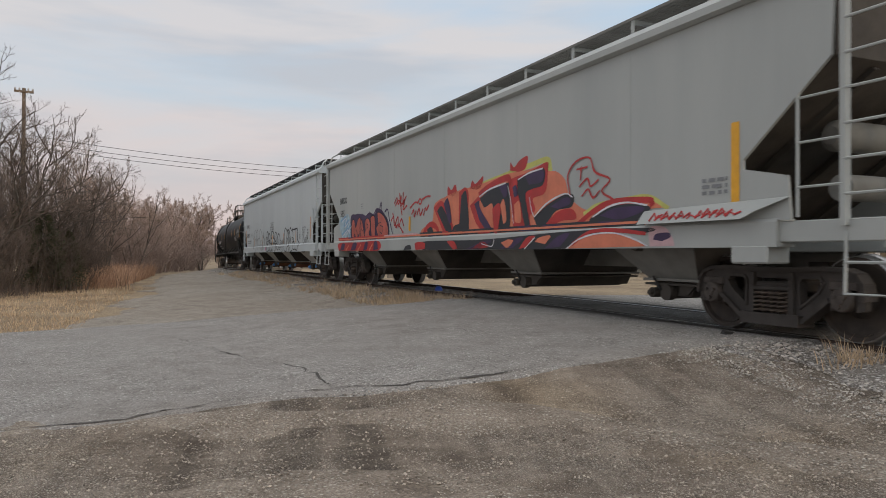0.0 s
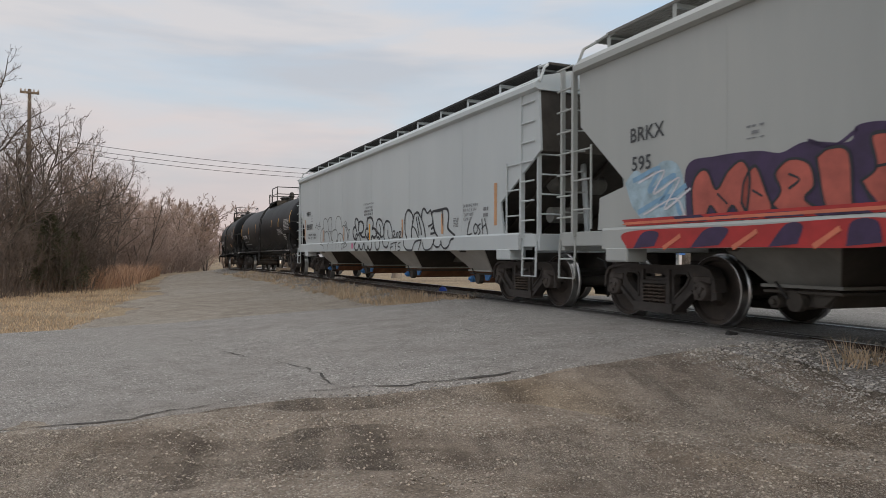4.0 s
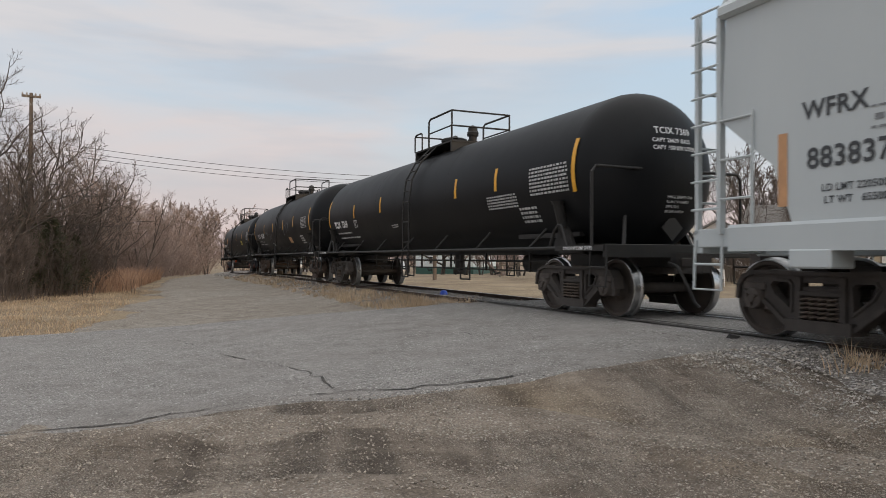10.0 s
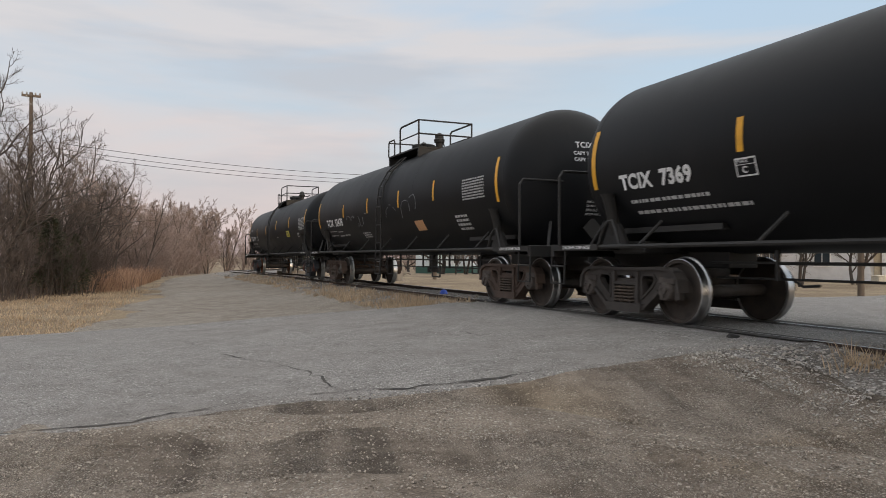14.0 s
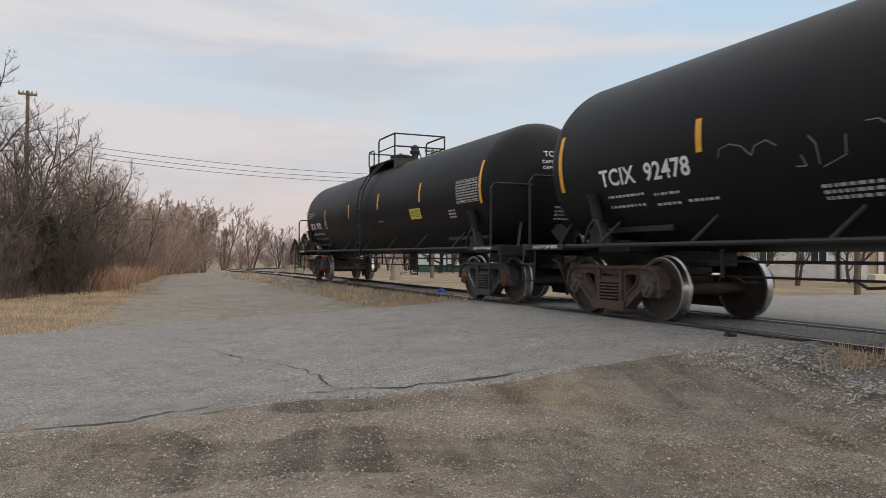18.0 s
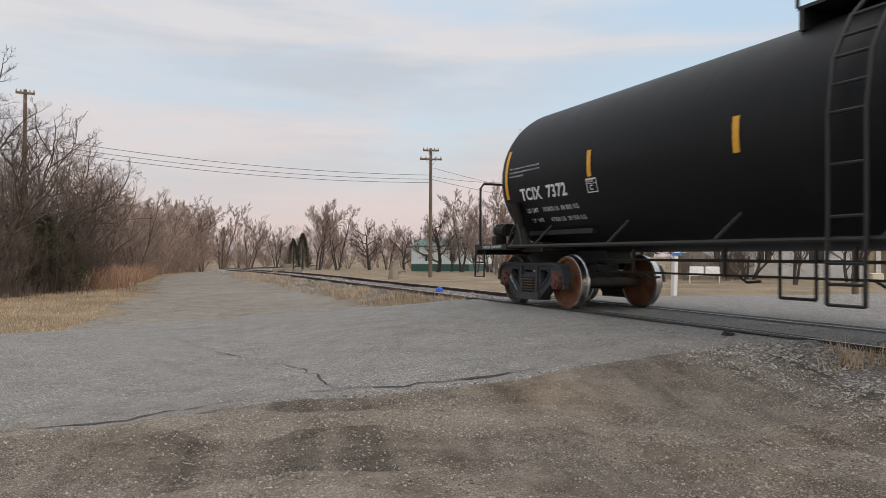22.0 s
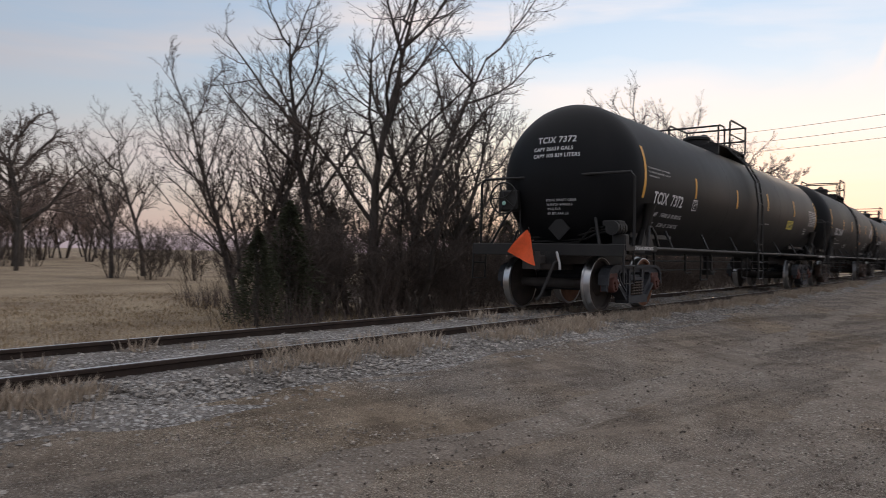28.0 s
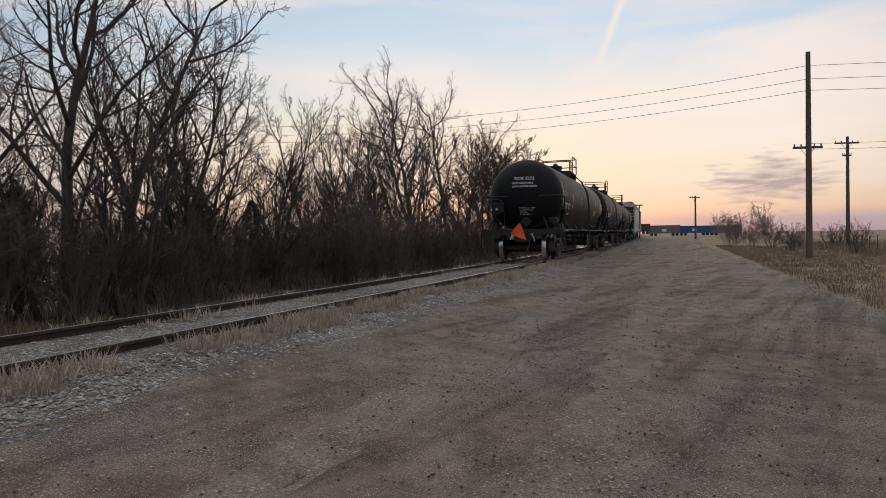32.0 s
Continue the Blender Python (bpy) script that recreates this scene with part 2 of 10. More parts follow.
def grey(v, w=0.0):
    return (v * (1 + w), v, v * (1 - w))


def plain(name, c, rough=0.6, metal=0.0, var=0.12, scale=8.0, bump=0.05):
    return material(name, [(0.3, tuple(q * (1 - var) for q in c)), (0.7, tuple(min(1, q * (1 + var)) for q in c))], rough, metal, scale, bump=bump)


def gravel(name, soil, stones_, size, amount, patch=0.3, streak=None, rough=0.95, relief=0.6, tint=None):
    """Ground of packed soil with stones: soil and stones_ are (dark, light) colours; size: stones to the metre; amount: share of stone."""
    mt = bpy.data.materials.new(name)
    mt.use_nodes = True
    nt = mt.node_tree
    N, L = nt.nodes.new, nt.links.new
    bs = nt.nodes["Principled BSDF"]
    geo = N("ShaderNodeNewGeometry")

    def tex(kind, scale, detail=4.0, rough_=0.6, vec=None):
        t = N(kind)
        t.inputs["Scale"].default_value = scale
        if kind == "ShaderNodeTexNoise":
            t.inputs["Detail"].default_value, t.inputs["Roughness"].default_value = detail, rough_
        L(vec or geo.outputs["Position"], t.inputs["Vector"])
        return t

    def ramp(src, stops):
        r = N("ShaderNodeValToRGB")
        e = r.color_ramp.elements
        while len(e) < len(stops):
            e.new(0.5)
        for el, (p, c) in zip(e, stops):
            el.position, el.color = p, (*(c if isinstance(c, tuple) else (c, c, c)), 1)
        L(src, r.inputs[0])
        return r.outputs[0]

    def mix(f, a, b, kind="MIX"):
        m = N("ShaderNodeMix")
        m.data_type, m.blend_type = "RGBA", kind
        for k, v in ((0, f), (6, a), (7, b)):
            if isinstance(v, (int, float)):
                m.inputs[k].default_value = v
            elif isinstance(v, tuple):
                m.inputs[k].default_value = (*v, 1)
            else:
                L(v, m.inputs[k])
        return m.outputs[2]

    big = tex("ShaderNodeTexNoise", patch, 5.0, 0.65)
    mid = tex("ShaderNodeTexNoise", 2.3, 6.0, 0.7)
    grain = tex("ShaderNodeTexNoise", size * 1.6, 3.0, 0.7)
    soil_c = mix(ramp(mid.outputs[0], [(0.36, 0.0), (0.64, 1.0)]), soil[0], soil[1])
    soil_c = mix(ramp(grain.outputs[0], [(0.35, 0.0), (0.65, 1.0)]), mix(0.75, soil_c, (0.25, 0.25, 0.25), "MULTIPLY"), soil_c)
    cells = tex("ShaderNodeTexVoronoi", size)
    small = tex("ShaderNodeTexVoronoi", size * 2.6)
    shade = N("ShaderNodeSeparateColor")
    L(cells.outputs["Color"], shade.inputs[0])
    shade2 = N("ShaderNodeSeparateColor")
    L(small.outputs["Color"], shade2.inputs[0])
    st_c = mix(shade.outputs[0], stones_[0], stones_[1])
    st_c2 = mix(shade2.outputs[0], stones_[0], stones_[1])
    edge = ramp(cells.outputs["Distance"], [(0.25, 1.0), (0.52, 0.0)])
    edge2 = ramp(small.outputs["Distance"], [(0.25, 1.0), (0.52, 0.0)])
    where = ramp(big.outputs[0], [(0.5 - 0.11, max(0.0, amount - 0.45)), (0.5 + 0.1, min(1.0, amount + 0.42))])
    pick = N("ShaderNodeMath")
    pick.operation = "LESS_THAN"
    L(shade.outputs[1], pick.inputs[0])
    L(where, pick.inputs[1])
    pick2 = N("ShaderNodeMath")
    pick2.operation = "LESS_THAN"
    L(shade2.outputs[1], pick2.inputs[0])
    L(where, pick2.inputs[1])
    m1, m2 = N("ShaderNodeMath"), N("ShaderNodeMath")
    m1.operation = m2.operation = "MULTIPLY"
    L(edge, m1.inputs[0]), L(pick.outputs[0], m1.inputs[1])
    L(edge2, m2.inputs[0]), L(pick2.outputs[0], m2.inputs[1])
    col = mix(m2.outputs[0], soil_c, st_c2)
    col = mix(m1.outputs[0], col, st_c)
    if tint:
        col = mix(ramp(tex("ShaderNodeTexNoise", 0.22, 3.0).outputs[0], [(0.5, 0.0), (0.66, 0.7)]), col, mix(1.0, col, tint, "MULTIPLY"))
    if streak:
        mp = N("ShaderNodeMapping")
        mp.vector_type = "TEXTURE"
        mp.inputs["Rotation"].default_value = (0, 0, streak)
        mp.inputs["Scale"].default_value = (0.42, 6.0, 1)
        L(geo.outputs["Position"], mp.inputs[0])
        tr = tex("ShaderNodeTexNoise", 1.0, 4.0, 0.6, mp.outputs[0])
        tone = ramp(tr.outputs[0], [(0.36, 0.62), (0.5, 1.0), (0.64, 1.16)])
        col = mix(1.0, col, tone, "MULTIPLY")
    L(col, bs.inputs["Base Color"])
    bs.inputs["Roughness"].default_value = rough
    bs.inputs["Specular IOR Level"].default_value = 0.25
    add = N("ShaderNodeMath")
    add.operation = "MULTIPLY_ADD"
    L(m1.outputs[0], add.inputs[0])
    add.inputs[1].default_value = 0.9
    L(grain.outputs[0], add.inputs[2])
    bp = N("ShaderNodeBump")
    bp.inputs["Strength"].default_value, bp.inputs["Distance"].default_value = relief, 0.018
    L(add.outputs[0], bp.inputs["Height"])
    L(bp.outputs[0], bs.inputs["Normal"])
    return mt


ASPHALT = gravel("asphalt", ((0.29, 0.27, 0.252), (0.4, 0.376, 0.354)), ((0.05, 0.048, 0.046), (0.66, 0.64, 0.61)), 40, 0.5, 0.25, rough=0.9, relief=0.8)
DIRT = gravel("gravel_dirt", ((0.19, 0.153, 0.122), (0.4, 0.335, 0.273)), ((0.25, 0.21, 0.172), (0.68, 0.61, 0.53)), 52, 0.42, 0.55, streak=0.2, relief=1.2, tint=(1.14, 1.04, 0.86))
RUT = gravel("packed_rut_dirt", ((0.2, 0.163, 0.13), (0.36, 0.303, 0.248)), ((0.17, 0.147, 0.125), (0.5, 0.46, 0.4)), 34, 0.2, 0.6, relief=0.7)
LANE = gravel("lane_gravel", ((0.25, 0.214, 0.176), (0.39, 0.343, 0.29)), ((0.16, 0.145, 0.125), (0.54, 0.5, 0.445)), 22, 0.4, 0.25, relief=0.8)
DRY = material("dry_grass", [(0.25, (0.12, 0.08, 0.046)), (0.42, (0.2, 0.145, 0.087)), (0.58, (0.275, 0.208, 0.13)), (0.75, (0.37, 0.292, 0.19))], 0.95, scale=0.3, bump=1.0, bump_scale=22, coords="World", fine=1.5)
BALLAST = gravel("ballast_bed", ((0.14, 0.124, 0.11), (0.27, 0.245, 0.22)), ((0.2, 0.188, 0.175), (0.62, 0.595, 0.565)), 20, 0.65, 0.5, relief=1.0)
LITTER = material("leaf_litter", [(0.3, (0.05, 0.036, 0.027)), (0.5, (0.1, 0.075, 0.055)), (0.7, (0.17, 0.13, 0.095))], 0.95, scale=2.0, bump=1.0, bump_scale=25, coords="World", fine=1.5)
FLANGE = material("packed_dirt", [(0.35, (0.035, 0.032, 0.03)), (0.65, (0.11, 0.1, 0.09))], 0.95, scale=5.0, bump=0.6, coords="World")
STONE = material("crushed_stone", [(0.3, (0.23, 0.207, 0.18)), (0.7, (0.44, 0.405, 0.365))], 0.9, scale=6.0, bump=0.3, island=0.45, coords="World")
PEBBLE = material("pebbles", [(0.3, (0.22, 0.186, 0.152)), (0.7, (0.45, 0.397, 0.34))], 0.9, scale=6.0, bump=0.3, island=0.55, coords="World")
CLOD = material("dark_dirt_clods", [(0.3, (0.1, 0.08, 0.066)), (0.7, (0.2, 0.165, 0.138))], 0.95, scale=6.0, bump=0.3, island=0.45, coords="World")
PALESTONE = material("pale_crushed_stone", [(0.3, (0.27, 0.245, 0.215)), (0.7, (0.53, 0.495, 0.45))], 0.9, scale=6.0, bump=0.3, island=0.4, coords="World")
TIE = material("tie_wood", [(0.3, (0.075, 0.06, 0.05)), (0.7, (0.17, 0.145, 0.12))], 0.95, scale=6.0, stretch=(1, 8, 8), bump=0.6, rand=0.25)
RAIL = material("rail_steel", [(0.3, (0.035, 0.025, 0.02)), (0.7, (0.075, 0.05, 0.038))], 0.75, 0.3, scale=5.0)
RAILTOP = material("rail_tread", [(0.3, grey(0.35)), (0.7, grey(0.5))], 0.35, 0.9, scale=3.0, bump=0.05)
BARK = material("bark", [(0.3, (0.04, 0.033, 0.029)), (0.7, (0.11, 0.093, 0.08))], 0.95, scale=5.0, stretch=(1, 1, 0.3), bump=0.7, rand=0.2)
TWIG = material("twigs", [(0.3, (0.06, 0.046, 0.039)), (0.7, (0.15, 0.118, 0.1))], 0.95, scale=1.0, bump=0.0, rand=0.2)
# light twig colour, paled more to paint in the haze of distance
BRUSHM = material("pale_hazed_twigs", [(0.3, (0.17, 0.127, 0.11)), (0.7, (0.34, 0.262, 0.227))], 0.95, scale=1.0, bump=0.0, rand=0.2)
RUST_GRASS = material("tall_rust_grass", [(0.3, (0.28, 0.165, 0.11)), (0.7, (0.46, 0.31, 0.215))], 0.95, scale=2.0, bump=0.0, island=0.25)
FIELDSTRAW = material("short_field_straw", [(0.3, (0.24, 0.172, 0.1)), (0.7, (0.42, 0.325, 0.205))], 0.95, scale=0.6, bump=0.0, island=0.35, coords="World")
VERGESTRAW = material("pale_verge_straw", [(0.3, (0.33, 0.24, 0.155)), (0.7, (0.55, 0.43, 0.3))], 0.95, scale=0.6, bump=0.0, island=0.35, coords="World")
ROADSTRAW = material("brown_roadside_straw", [(0.3, (0.2, 0.145, 0.1)), (0.7, (0.36, 0.275, 0.2))], 0.95, scale=0.6, bump=0.0, island=0.35, coords="World")
STRAW = material("straw", [(0.3, (0.34, 0.27, 0.2)), (0.7, (0.56, 0.47, 0.37))], 0.95, scale=4.0, bump=0.0, island=0.3)
CEDAR = material("cedar_leaves", [(0.3, (0.03, 0.035, 0.018)), (0.7, (0.075, 0.08, 0.045))], 0.9, scale=3.0, bump=0.0, island=0.3)

TANKBLACK = material("tank_black", [(0.3, (0.007, 0.0075, 0.0085)), (0.55, (0.0095, 0.0102, 0.0115)), (0.75, (0.016, 0.016, 0.0165))], 0.5, scale=0.8, stretch=(1, 1, 0.35), bump=0.03, bump_scale=6, rough_var=0.12)
TANKBLACK.node_tree.nodes["Principled BSDF"].inputs["Specular IOR Level"].default_value = 0.17
FRAMEBLACK = material("frame_black", [(0.3, grey(0.009)), (0.7, grey(0.02, 0.1))], 0.6, scale=3.0, bump=0.1)
TRUCKIRON = material("truck_casting", [(0.3, (0.035, 0.03, 0.027)), (0.6, (0.06, 0.052, 0.047)), (0.8, (0.1, 0.075, 0.06))], 0.8, scale=4.0, bump=0.25)
TRUCKBROWN = material("truck_casting_brown", [(0.3, (0.055, 0.036, 0.028)), (0.6, (0.085, 0.058, 0.045)), (0.8, (0.13, 0.085, 0.06))], 0.85, scale=4.0, bump=0.25)
TRUCKGREY = material("truck_casting_grey", [(0.3, (0.026, 0.029, 0.034)), (0.7, (0.055, 0.058, 0.066))], 0.7, scale=4.0, bump=0.2)
SPRING = material("spring_steel", [(0.3, (0.055, 0.042, 0.034)), (0.7, (0.12, 0.092, 0.072))], 0.75, scale=8.0)
RUSTWHEEL = material("rusty_wheel", [(0.3, (0.12, 0.045, 0.022)), (0.55, (0.19, 0.08, 0.038)), (0.8, (0.26, 0.13, 0.07))], 0.85, scale=4.0, bump=0.2)
DARKWHEEL = material("grimy_wheel", [(0.3, (0.028, 0.023, 0.02)), (0.7, (0.07, 0.055, 0.045))], 0.8, scale=4.0, bump=0.15)
TREAD = material("polished_tread", [(0.3, grey(0.42)), (0.7, grey(0.6))], 0.3, 1.0, scale=6.0, bump=0.03)
CAPRED = material("bearing_cap_red", [(0.3, (0.085, 0.03, 0.022)), (0.7, (0.16, 0.065, 0.048))], 0.75, scale=8.0)
CAPIRON = material("bearing_cap_iron", [(0.3, (0.05, 0.04, 0.035)), (0.7, (0.1, 0.085, 0.075))], 0.7, scale=8.0)
YELLOW = plain("yellow_reflective", (0.72, 0.36, 0.02), 0.45)
ORANGE_FADED = plain("faded_orange_tape", (0.55, 0.3, 0.15), 0.6)
WHITE = plain("white_lettering", (0.72, 0.72, 0.72), 0.6, var=0.06)
DULLWHITE = plain("worn_white_lettering", (0.5, 0.5, 0.5), 0.6, var=0.15, scale=20)
INK = plain("dark_lettering", (0.05, 0.055, 0.06), 0.6)
GREYINK = plain("grey_lettering", (0.2, 0.21, 0.22), 0.6)
LABELYELLOW = plain("yellow_label", (0.68, 0.58, 0.06), 0.5)
ORANGE = plain("orange_flag_cloth", (0.85, 0.12, 0.03), 0.8)
HOPGREY = material("hopper_grey_paint", [(0.25, (0.325, 0.345, 0.34)), (0.55, (0.385, 0.405, 0.395)), (0.8, (0.43, 0.445, 0.43))], 0.55, scale=0.7, stretch=(1, 1, 0.18), bump=0.04, bump_scale=3)
HOPWHITE = material("hopper_pale_paint", [(0.25, (0.446, 0.49, 0.505)), (0.6, (0.513, 0.555, 0.567)), (0.85, (0.551, 0.59, 0.597))], 0.5, scale=0.6, stretch=(1, 1, 0.18), bump=0.04, bump_scale=3)
# brown grime, darkened further with the shade under the hoppers
GRIMESHADE = material("grime_and_shade_steel", [(0.3, (0.035, 0.03, 0.025)), (0.7, (0.075, 0.066, 0.056))], 0.85, scale=2.5, bump=0.15)
GATEBLUE = plain("blue_gate_paint", (0.07, 0.22, 0.5), 0.5)
PALEBAY = material("pale_bay_paint", [(0.3, (0.3, 0.29, 0.26)), (0.7, (0.42, 0.41, 0.385))], 0.65, scale=1.5, bump=0.06)
# the hopper's grey paint with the shade of its underside put into the colour
HOPSHADE = material("shaded_hopper_paint", [(0.3, (0.12, 0.117, 0.105)), (0.7, (0.22, 0.217, 0.2))], 0.75, scale=1.5, bump=0.1)


# ---- track line ----
# plan of the track's middle, in the way the train goes: x, y, z of the rail head
LINE = [(-29, 190, -1.6), (-27, 150, -1.3), (-24.2, 107, -0.9), (-20.8, 74, -0.48), (-15.8, 56, -0.25), (-9.9, 42, -0.06), (-5.2, 31.2, 0), (-2.75, 25.4, 0), (-0.35, 20, 0),
        (1.92, 15, 0), (4.12, 10, 0), (6.25, 5, 0), (8.25, 0, 0), (10.2, -5, 0), (12.15, -10, 0), (14.15, -15, 0), (16.2, -20, 0),
        (20.5, -30, 0), (33.5, -60, 0.05), (47, -90, 0.2), (66, -130, 0.5), (95, -185, 0.75)]


def spline(points, step=0.5):
    """Even points along a smooth line through the given ones."""
    p = [np.array(q, float) for q in points]
    p = [2 * p[0] - p[1]] + p + [2 * p[-1] - p[-2]]
    out = []
    for i in range(1, len(p) - 2):
        a, b, c, d = p[i - 1:i + 3]
        ta, tb = (c - a), (d - b)
        la, lb, lc = np.linalg.norm(b - a), np.linalg.norm(c - b), np.linalg.norm(d - c)
        m0, m1 = ta / (la + lb) * lb, tb / (lb + lc) * lb
        n = max(2, int(lb / 0.25))
        for k in range(n):
            t = k / n
            out.append((2 * t**3 - 3 * t**2 + 1) * b + (t**3 - 2 * t**2 + t) * m0 + (3 * t**2 - 2 * t**3) * c + (t**3 - t**2) * m1)
    out.append(p[-2])
    out = np.array(out)
    s = np.r_[0, np.cumsum(np.linalg.norm(np.diff(out[:, :2], axis=0), axis=1))]
    k = np.arange(0, s[-1], step)
    return np.stack([np.interp(k, s, out[:, j]) for j in range(out.shape[1])], 1), k


TRK, TRK_S = spline(LINE)


def on_track(s):
    """Place and heading (radians, of the way ahead) at s metres along the track."""
    q = [np.interp(s, TRK_S, TRK[:, j]) for j in range(3)]
    a = [np.interp(s + 0.6, TRK_S, TRK[:, j]) - np.interp(s - 0.6, TRK_S, TRK[:, j]) for j in range(2)]
    return Vector(q), math.atan2(a[1], a[0])


def track_dist(x, y):
    """Signed distance to the track (plus: the camera's side), way along it and rail height, for arrays."""
    x, y = np.atleast_1d(x).astype(float), np.atleast_1d(y).astype(float)
    best, dist = np.zeros(len(x), int), np.full(len(x), 1e9)
    co = TRK[::4]
    for i0 in range(0, len(x), 4000):
        d2 = (x[i0:i0 + 4000, None] - co[None, :, 0])**2 + (y[i0:i0 + 4000, None] - co[None, :, 1])**2
        best[i0:i0 + 4000] = np.argmin(d2, 1) * 4
    i = np.clip(best, 1, len(TRK) - 2)
    tx, ty = TRK[i + 1, 0] - TRK[i - 1, 0], TRK[i + 1, 1] - TRK[i - 1, 1]
    n = np.hypot(tx, ty)
    tx, ty = tx / n, ty / n
    dx, dy = x - TRK[i, 0], y - TRK[i, 1]
    return dx * ty - dy * tx, TRK_S[i] + dx * tx + dy * ty, TRK[i, 2]


# edges of the asphalt road, the camera's left to the village
ROAD_FAR = [(-70, -14), (-25, 5.0), (-7.7, 12.5), (-5.4, 13.85), (-3.2, 14.35), (-0.9, 14.45), (0.7, 15.0), (3.0, 16.6), (6.1, 18.2), (12.5, 21), (22.4, 28.5), (45, 46), (110, 96)]
ROAD_NEAR = [(-66, -24), (-21, -3.6), (-5.5, 4.2), (-3.4, 5.45), (-2.64, 5.75), (-1.98, 6.4), (-1.2, 6.6), (0.1, 6.65), (1.2, 7.0), (2.2, 7.45), (3.6, 7.9), (4.8, 8.0), (6.1, 9.2), (10.3, 12.6), (25, 22.5), (48, 40), (114, 90)]


def smooth(a, b, x):
    t = np.clip((x - a) / (b - a), 0, 1)
    return t * t * (3 - 2 * t)


def road_weight(x, y):
    """1 on the road, falling to 0 over two metres outside it."""
    fx, fy = np.array(ROAD_FAR).T
    nx, ny = np.array(ROAD_NEAR).T
    yf, yn = np.interp(x, fx, fy), np.interp(x, nx, ny)
    return smooth(-1.6, 0.2, yf - y) * smooth(-1.6, 0.2, y - yn)


def height(x, y):
    """The ground's height."""
    d, s, z = track_dist(x, y)
    side = np.interp(d, [-400, -60, -8, -3.6, -2.3, -1.35, 1.35, 2.4, 3.6, 7, 60, 400], [-0.9, -0.45, -0.5, -0.50, -0.34, -0.13, -0.13, -0.30, -0.44, -0.6, -0.65, -1.2])
    road = np.interp(d, [-200, -60, -10, -3, -1.7, 1.7, 4.0, 7.0, 12, 60, 400], [-0.9, -0.4, -0.2, -0.1, -0.06, -0.06, -0.23, -0.48, -0.58, -0.65, -1.2])
    w = road_weight(np.atleast_1d(x), np.atleast_1d(y))
    far = smooth(12, 4, np.abs(d))
    g = side * (1 - w) + road * w + np.minimum(z, 0) * smooth(120, 15, np.abs(d))
    g = g + 0.02 * np.sin(0.9 * x + 0.4 * y) * (1 - w) * (1 - far * 0.8)
    return g + 0.75 * smooth(45, 130, 0.62 * x - 0.62 * y)


def h1(x, y):
    return float(height(np.array([x]), np.array([y]))[0])


def draped(name, rings, mat, lift, parent=None, noise_amp=0.0, skirt=0.1):
    """A sheet over the ground through rows of (x, y) points of equal count; its long edges fold into the ground."""
    a = np.array(rings)
    if skirt > 0:
        first, last = a[:, :1] - a[:, 1:2], a[:, -1:] - a[:, -2:-1]
        first, last = (v / np.linalg.norm(v, axis=2, keepdims=True) * 0.14 for v in (first, last))
        a = np.concatenate([a[:, :1] + first, a, a[:, -1:] + last], 1)
    k, n, _ = a.shape
    pts = a.reshape(-1, 2)
    z = height(pts[:, 0], pts[:, 1]) + lift
    if noise_amp:
        z = z + noise_amp * np.array([noise.noise((p[0] * 1.7, p[1] * 1.7, 0.3)) + 0.5 * noise.noise((p[0] * 5, p[1] * 5, 1.3)) for p in pts])
    z = z.reshape(k, n)
    z[:, 0] -= max(skirt, 0)
    z[:, -1] -= max(skirt, 0)
    z = z.ravel()
    b = Build()
    b.v = [(float(p[0]), float(p[1]), float(q)) for p, q in zip(pts, z)]
    b.f = [(i * n + j, i * n + j + 1, (i + 1) * n + j + 1, (i + 1) * n + j) for i in range(k - 1) for j in range(n - 1)]
    return part(name, b, mat, parent, smooth=60)


def strip(edge_a, edge_b, across, step=0.5, ragged=0.0, seed=0):
    """Rows of points between two edges given as lists of (x, y)."""
    def even(e, k):
        e = np.array(e, float)
        s = np.r_[0, np.cumsum(np.linalg.norm(np.diff(e, axis=0), axis=1))]
        t = np.linspace(0, s[-1], k)
        return np.stack([np.interp(t, s, e[:, 0]), np.interp(t, s, e[:, 1])], 1)
    dense_a, dense_b = spline([(*p, 0) for p in edge_a], 0.4)[0][:, :2], spline([(*p, 0) for p in edge_b], 0.4)[0][:, :2]
    k = int(len(dense_a) * 0.4 / step)
    A, B = even(dense_a, k), even(dense_b, k)
    rows = []
    for i in range(k):
        p, q = A[i].copy(), B[i].copy()
        if ragged:
            u = (q - p) / np.linalg.norm(q - p)
            p += u * ragged * (noise.noise((p[0] * 0.8, p[1] * 0.8, seed)) + 0.5 * noise.noise((p[0] * 3, p[1] * 3, seed)))
            q += u * ragged * (noise.noise((q[0] * 0.8, q[1] * 0.8, seed + 5)) + 0.5 * noise.noise((q[0] * 3, q[1] * 3, seed + 5)))
        rows.append([p + (q - p) * j / across for j in range(across + 1)])
    return rows


